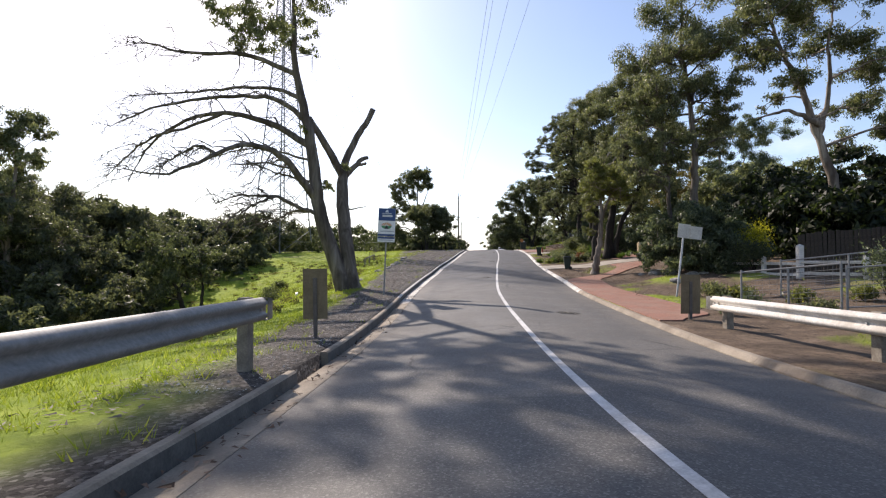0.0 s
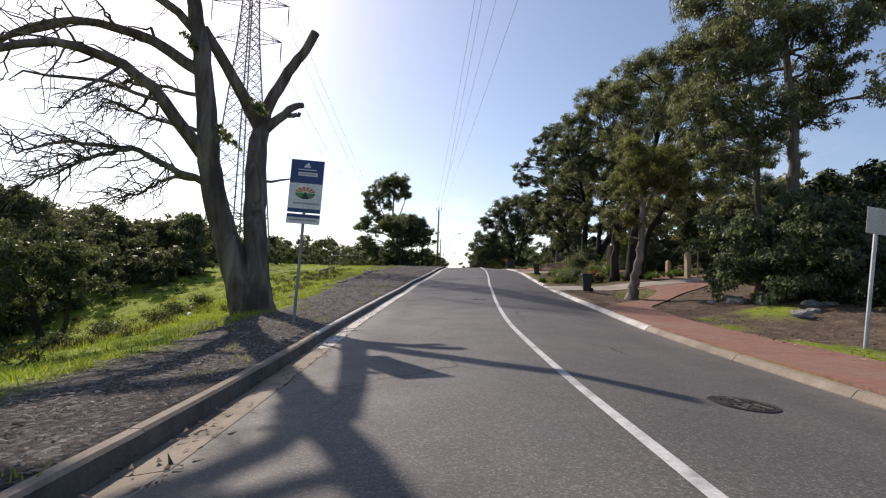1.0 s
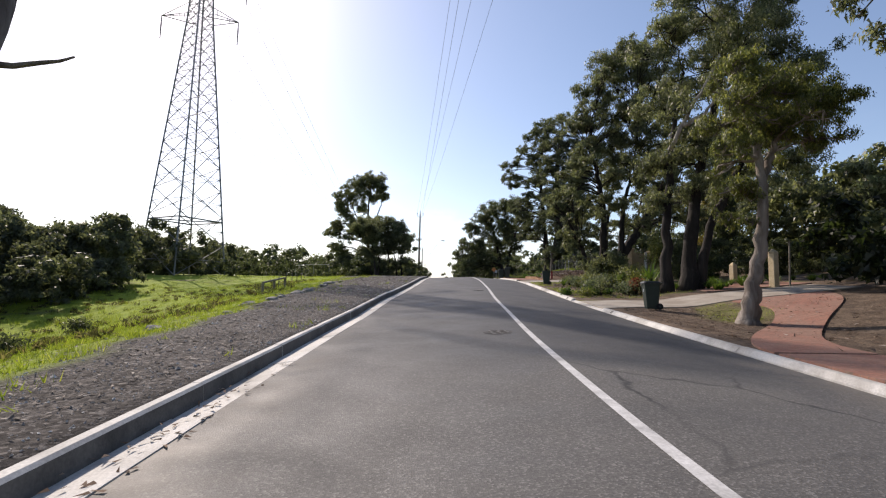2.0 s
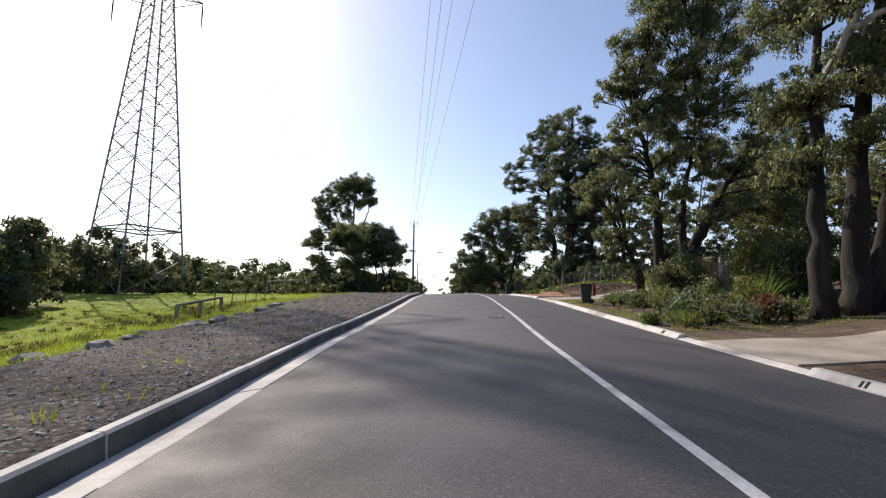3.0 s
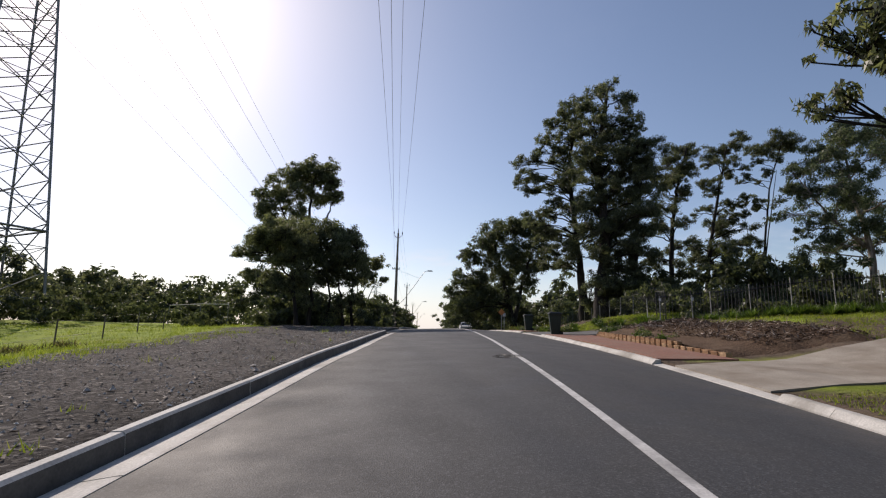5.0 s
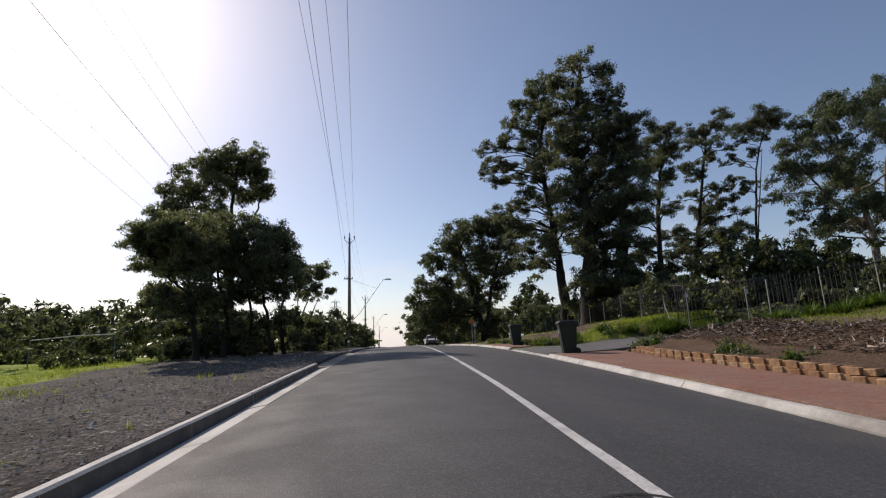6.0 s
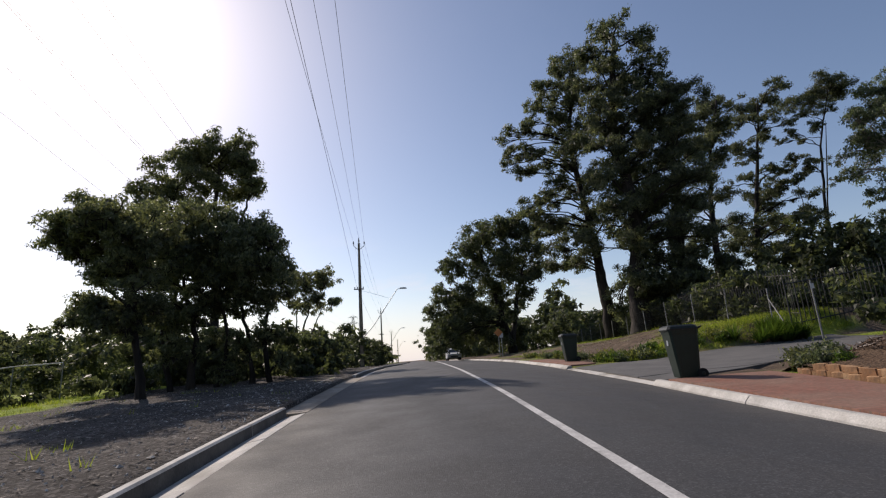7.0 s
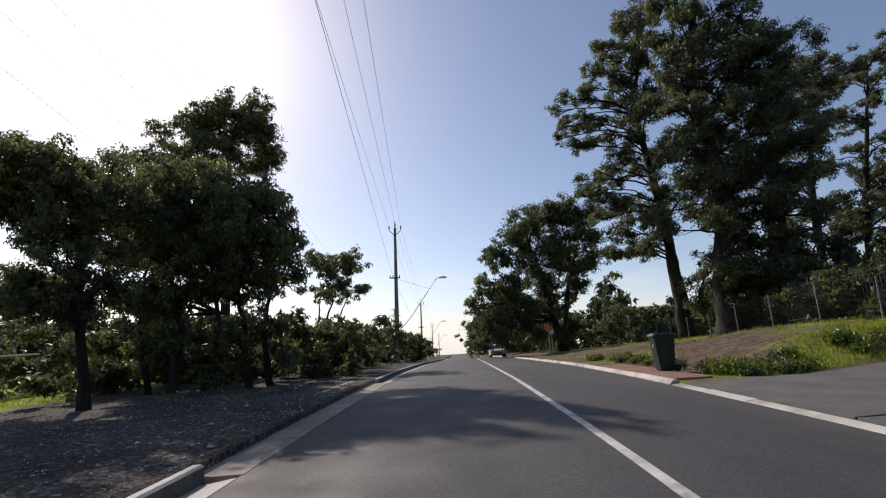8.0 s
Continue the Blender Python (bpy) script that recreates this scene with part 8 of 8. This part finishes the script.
def make_stone():
    m = Mat("verge_stone", 0.9, 0.0, 0.3)
    m.color(m.ramp(m.noise(3.0, 5, 0.7), [(0.35, (0.10, 0.09, 0.08)), (0.48, (0.26, 0.24, 0.22)), (0.62, (0.62, 0.60, 0.56))]))
    return m.m


STONE = make_stone()
make_stones()


def make_grass():
    """Tufts of winter grass, thick near the road and thinner further off."""
    rng = np.random.default_rng(241)
    out = []

    def tufts(n, lat_of, y0, y1, height, per, keep):
        y = rng.uniform(y0, y1, n)
        lat = lat_of(y, n)
        ok = np.array([keep(float(xc(b)) + a, b) for a, b in zip(lat, y)])
        y, lat = y[ok], lat[ok]
        base = np.stack([xc(y) + lat, y, rough(lat, y) - 0.01], 1)
        m = len(base)
        p = np.repeat(base, per, 0) + rng.normal(0, 1, (m * per, 3)) * np.array([0.07, 0.07, 0])
        d = rng.normal(0, 0.45, (m * per, 3))
        d[:, 2] = 1
        h = height * rng.uniform(0.4, 1.2, (m * per, 1)) * np.repeat(rng.uniform(0.5, 1.3, (m, 1)), per, 0)
        w = np.cross(d, rng.normal(0, 1, d.shape))
        w /= np.linalg.norm(w, axis=1)[:, None]
        b = np.empty((m * per, 3, 3))
        b[:, 0], b[:, 1], b[:, 2] = p - w * 0.006 * (1 + h * 3), p + d * h, p + w * 0.006 * (1 + h * 3)
        out.append(b.reshape(-1, 3))

    def edge(y):
        return np.interp(y, [-20, 5, 12, 22, 30, 45, 60, 75, 90], [1.2, 1.3, 1.7, 2.2, 3.2, 5.2, 8.0, 9.5, 7.0])
    far = lambda y, n: left_face(y) - 0.1 - edge(y) - rng.uniform(0, 1, n) ** 1.3 * 16
    tufts(11000, far, 1.5, 40, 0.12, 7, lambda x, y: fbm(x, y, 0.35) > -0.5)
    tufts(9000, lambda y, n: left_face(y) - 4.5 - rng.uniform(0, 1, n) * 24, 12, 62, 0.15, 6, lambda x, y: fbm(x, y, 0.35) > -0.45)
    tufts(3500, lambda y, n: left_face(y) - 8 - rng.uniform(0, 1, n) * 18, 12, 48, 0.26, 7, lambda x, y: fbm(x, y, 0.5) > -0.1)
    tufts(6000, far, 38, 80, 0.16, 5, lambda x, y: fbm(x, y, 0.35) > -0.4)
    tufts(700, lambda y, n: left_face(y) - 0.2 - rng.uniform(0, 1, n) * edge(y), 3, 75, 0.12, 7, lambda x, y: fbm(x, y, 0.8) > 0.1)
    tufts(4600, lambda y, n: right_face(y) + 1.3 + rng.uniform(0, 1, n) ** 0.9 * 11, 70.8, 100, 0.13, 7, lambda x, y: fbm(x, y, 0.35) > (-0.3 if x - xc(y) > np.interp(y, [71, 74, 78], [7.4, 11.2, 13.0]) else 0.3))
    tufts(2600, lambda y, n: right_face(y) + 2.0 + rng.uniform(0, 1, n) * 9, 70.8, 74.5, 0.17, 7, lambda x, y: x - xc(y) > np.interp(y, [71, 74], [6.8, 10.5]) + 0.6 * fbm(x, y, 0.9))
    tufts(3000, lambda y, n: right_face(y) + 2.2 + rng.uniform(0, 1, n) * 6, 8, 32, 0.07, 6, lambda x, y: fbm(x, y, 0.35) > (0.22 if y < 18 else 0.5))
    tufts(2600, lambda y, n: right_face(y) + 0.4 + rng.uniform(0, 1, n) ** 1.3 * 5, 36, 48.5, 0.07, 6, lambda x, y: fbm(x, y, 0.35) > -0.2)
    tufts(3400, lambda y, n: right_face(y) + 6.2 + rng.uniform(0, 1, n) * 9, 52, 66, 0.12, 6, lambda x, y: x - xc(y) > 10.8 + 0.5 * fbm(x, y, 0.7))
    tagged(new("grass", quads_of("grass", np.concatenate(out), GRASS_BLADE, 3)), "tufts of bright green winter grass", "grass", kind="stuff")


make_grass()


def make_tussocks():
    """Dark tussocks and dead stalks on the creek bank."""
    rng = np.random.default_rng(271)
    pts = []
    for i in range(480):
        y = rng.uniform(11, 60)
        lat = float(left_face(y)) - np.interp(y, [11, 30, 60], [3.4, 5.0, 9.0]) - rng.uniform(0, 1) ** 1.1 * 19
        r = rng.uniform(0.1, 0.34)
        g = rng.normal(0, 1, (46, 3)) * np.array([r, r, r * 0.25])
        pts.append(np.array([float(xc(y)) + lat, y, float(land(lat, y)) + 0.05]) + g * 0.6)
    me = quads_of("tussocks", blades(np.concatenate(pts), 0.17, rng, -0.7, 0.22), TUSSOCK, 3)
    tagged(new("tussocks", me), "dark tussocks and dead weed stalks on the bank", "weeds", kind="stuff")


TUSSOCK = leaf_material("dark_tussock", (0.035, 0.036, 0.016), (0.085, 0.082, 0.035), (0.20, 0.17, 0.09), 0.7)
make_tussocks()


# ---- scattered rubbish and the garden wall ----
def scrap(x, y, s, seed):
    rng = np.random.default_rng(seed)
    b = Build()
    c = rng.normal(0, 0.4, (8, 3)) + np.array([(i % 2, (i // 2) % 2, i // 4) for i in range(8)])
    b.add(c * s, [(0, 1, 3, 2), (4, 6, 7, 5), (0, 4, 5, 1), (2, 3, 7, 6), (0, 2, 6, 4), (1, 5, 7, 3)])
    ob = new("litter_scrap", b.mesh("litter_scrap", WHITE_SIGN))
    ob.location = (x, y, at_x(x, y))
    tagged(ob, "crumpled white scrap lying in the grass", "litter", "white scraps")


for i, (x, y) in enumerate(((-11.2, 26.5), (-9.6, 24.4), (-8.2, 27.0), (-12.8, 24.0), (-10.4, 29.5))):
    scrap(x, y, 0.13, 400 + i)


def garden_wall():
    """A tan rendered wall glimpsed between the street trees, and a white post."""
    a, b = Vector((16.6, 50.4, 0)), Vector((21.5, 54.0, 0))
    d = b - a
    g = at_x(18.6, 51.9)
    turn = math.degrees(math.atan2(d.y, d.x))
    ob = thing("garden_wall", Matrix.Translation(((a.x + b.x) / 2, (a.y + b.y) / 2, g)) @ pose(0, 0, 0, 0, 0, turn), "tan rendered garden wall behind the street trees", "wall")
    tan = speckled("tan_render", (0.36, 0.27, 0.17), (0.46, 0.36, 0.24), 1.5, 20, 0.9, 0.2, dirt=(0.26, 0.20, 0.14))
    part("panel", Build().box((0, 0, 0.55), (d.length, 0.2, 1.7), 0.015), tan, ob)
    for s in (-1, 0, 1):
        pier = part("pier", Build().box((s * d.length * 0.49, 0, 0.65), (0.36, 0.36, 1.9), 0.02), tan, ob)
        part("cap", Build().box((s * d.length * 0.49, 0, 1.64), (0.44, 0.44, 0.08), 0.015), SANDSTONE, pier)
    post = thing("garden_post", Matrix.Translation((15.7, 46.5, at_x(15.7, 46.5))), "thin white timber post in the garden", "post")
    part("shaft", Build().box((0, 0, 0.8), (0.12, 0.12, 1.9), 0.012), WHITE_WOOD, post)


garden_wall()
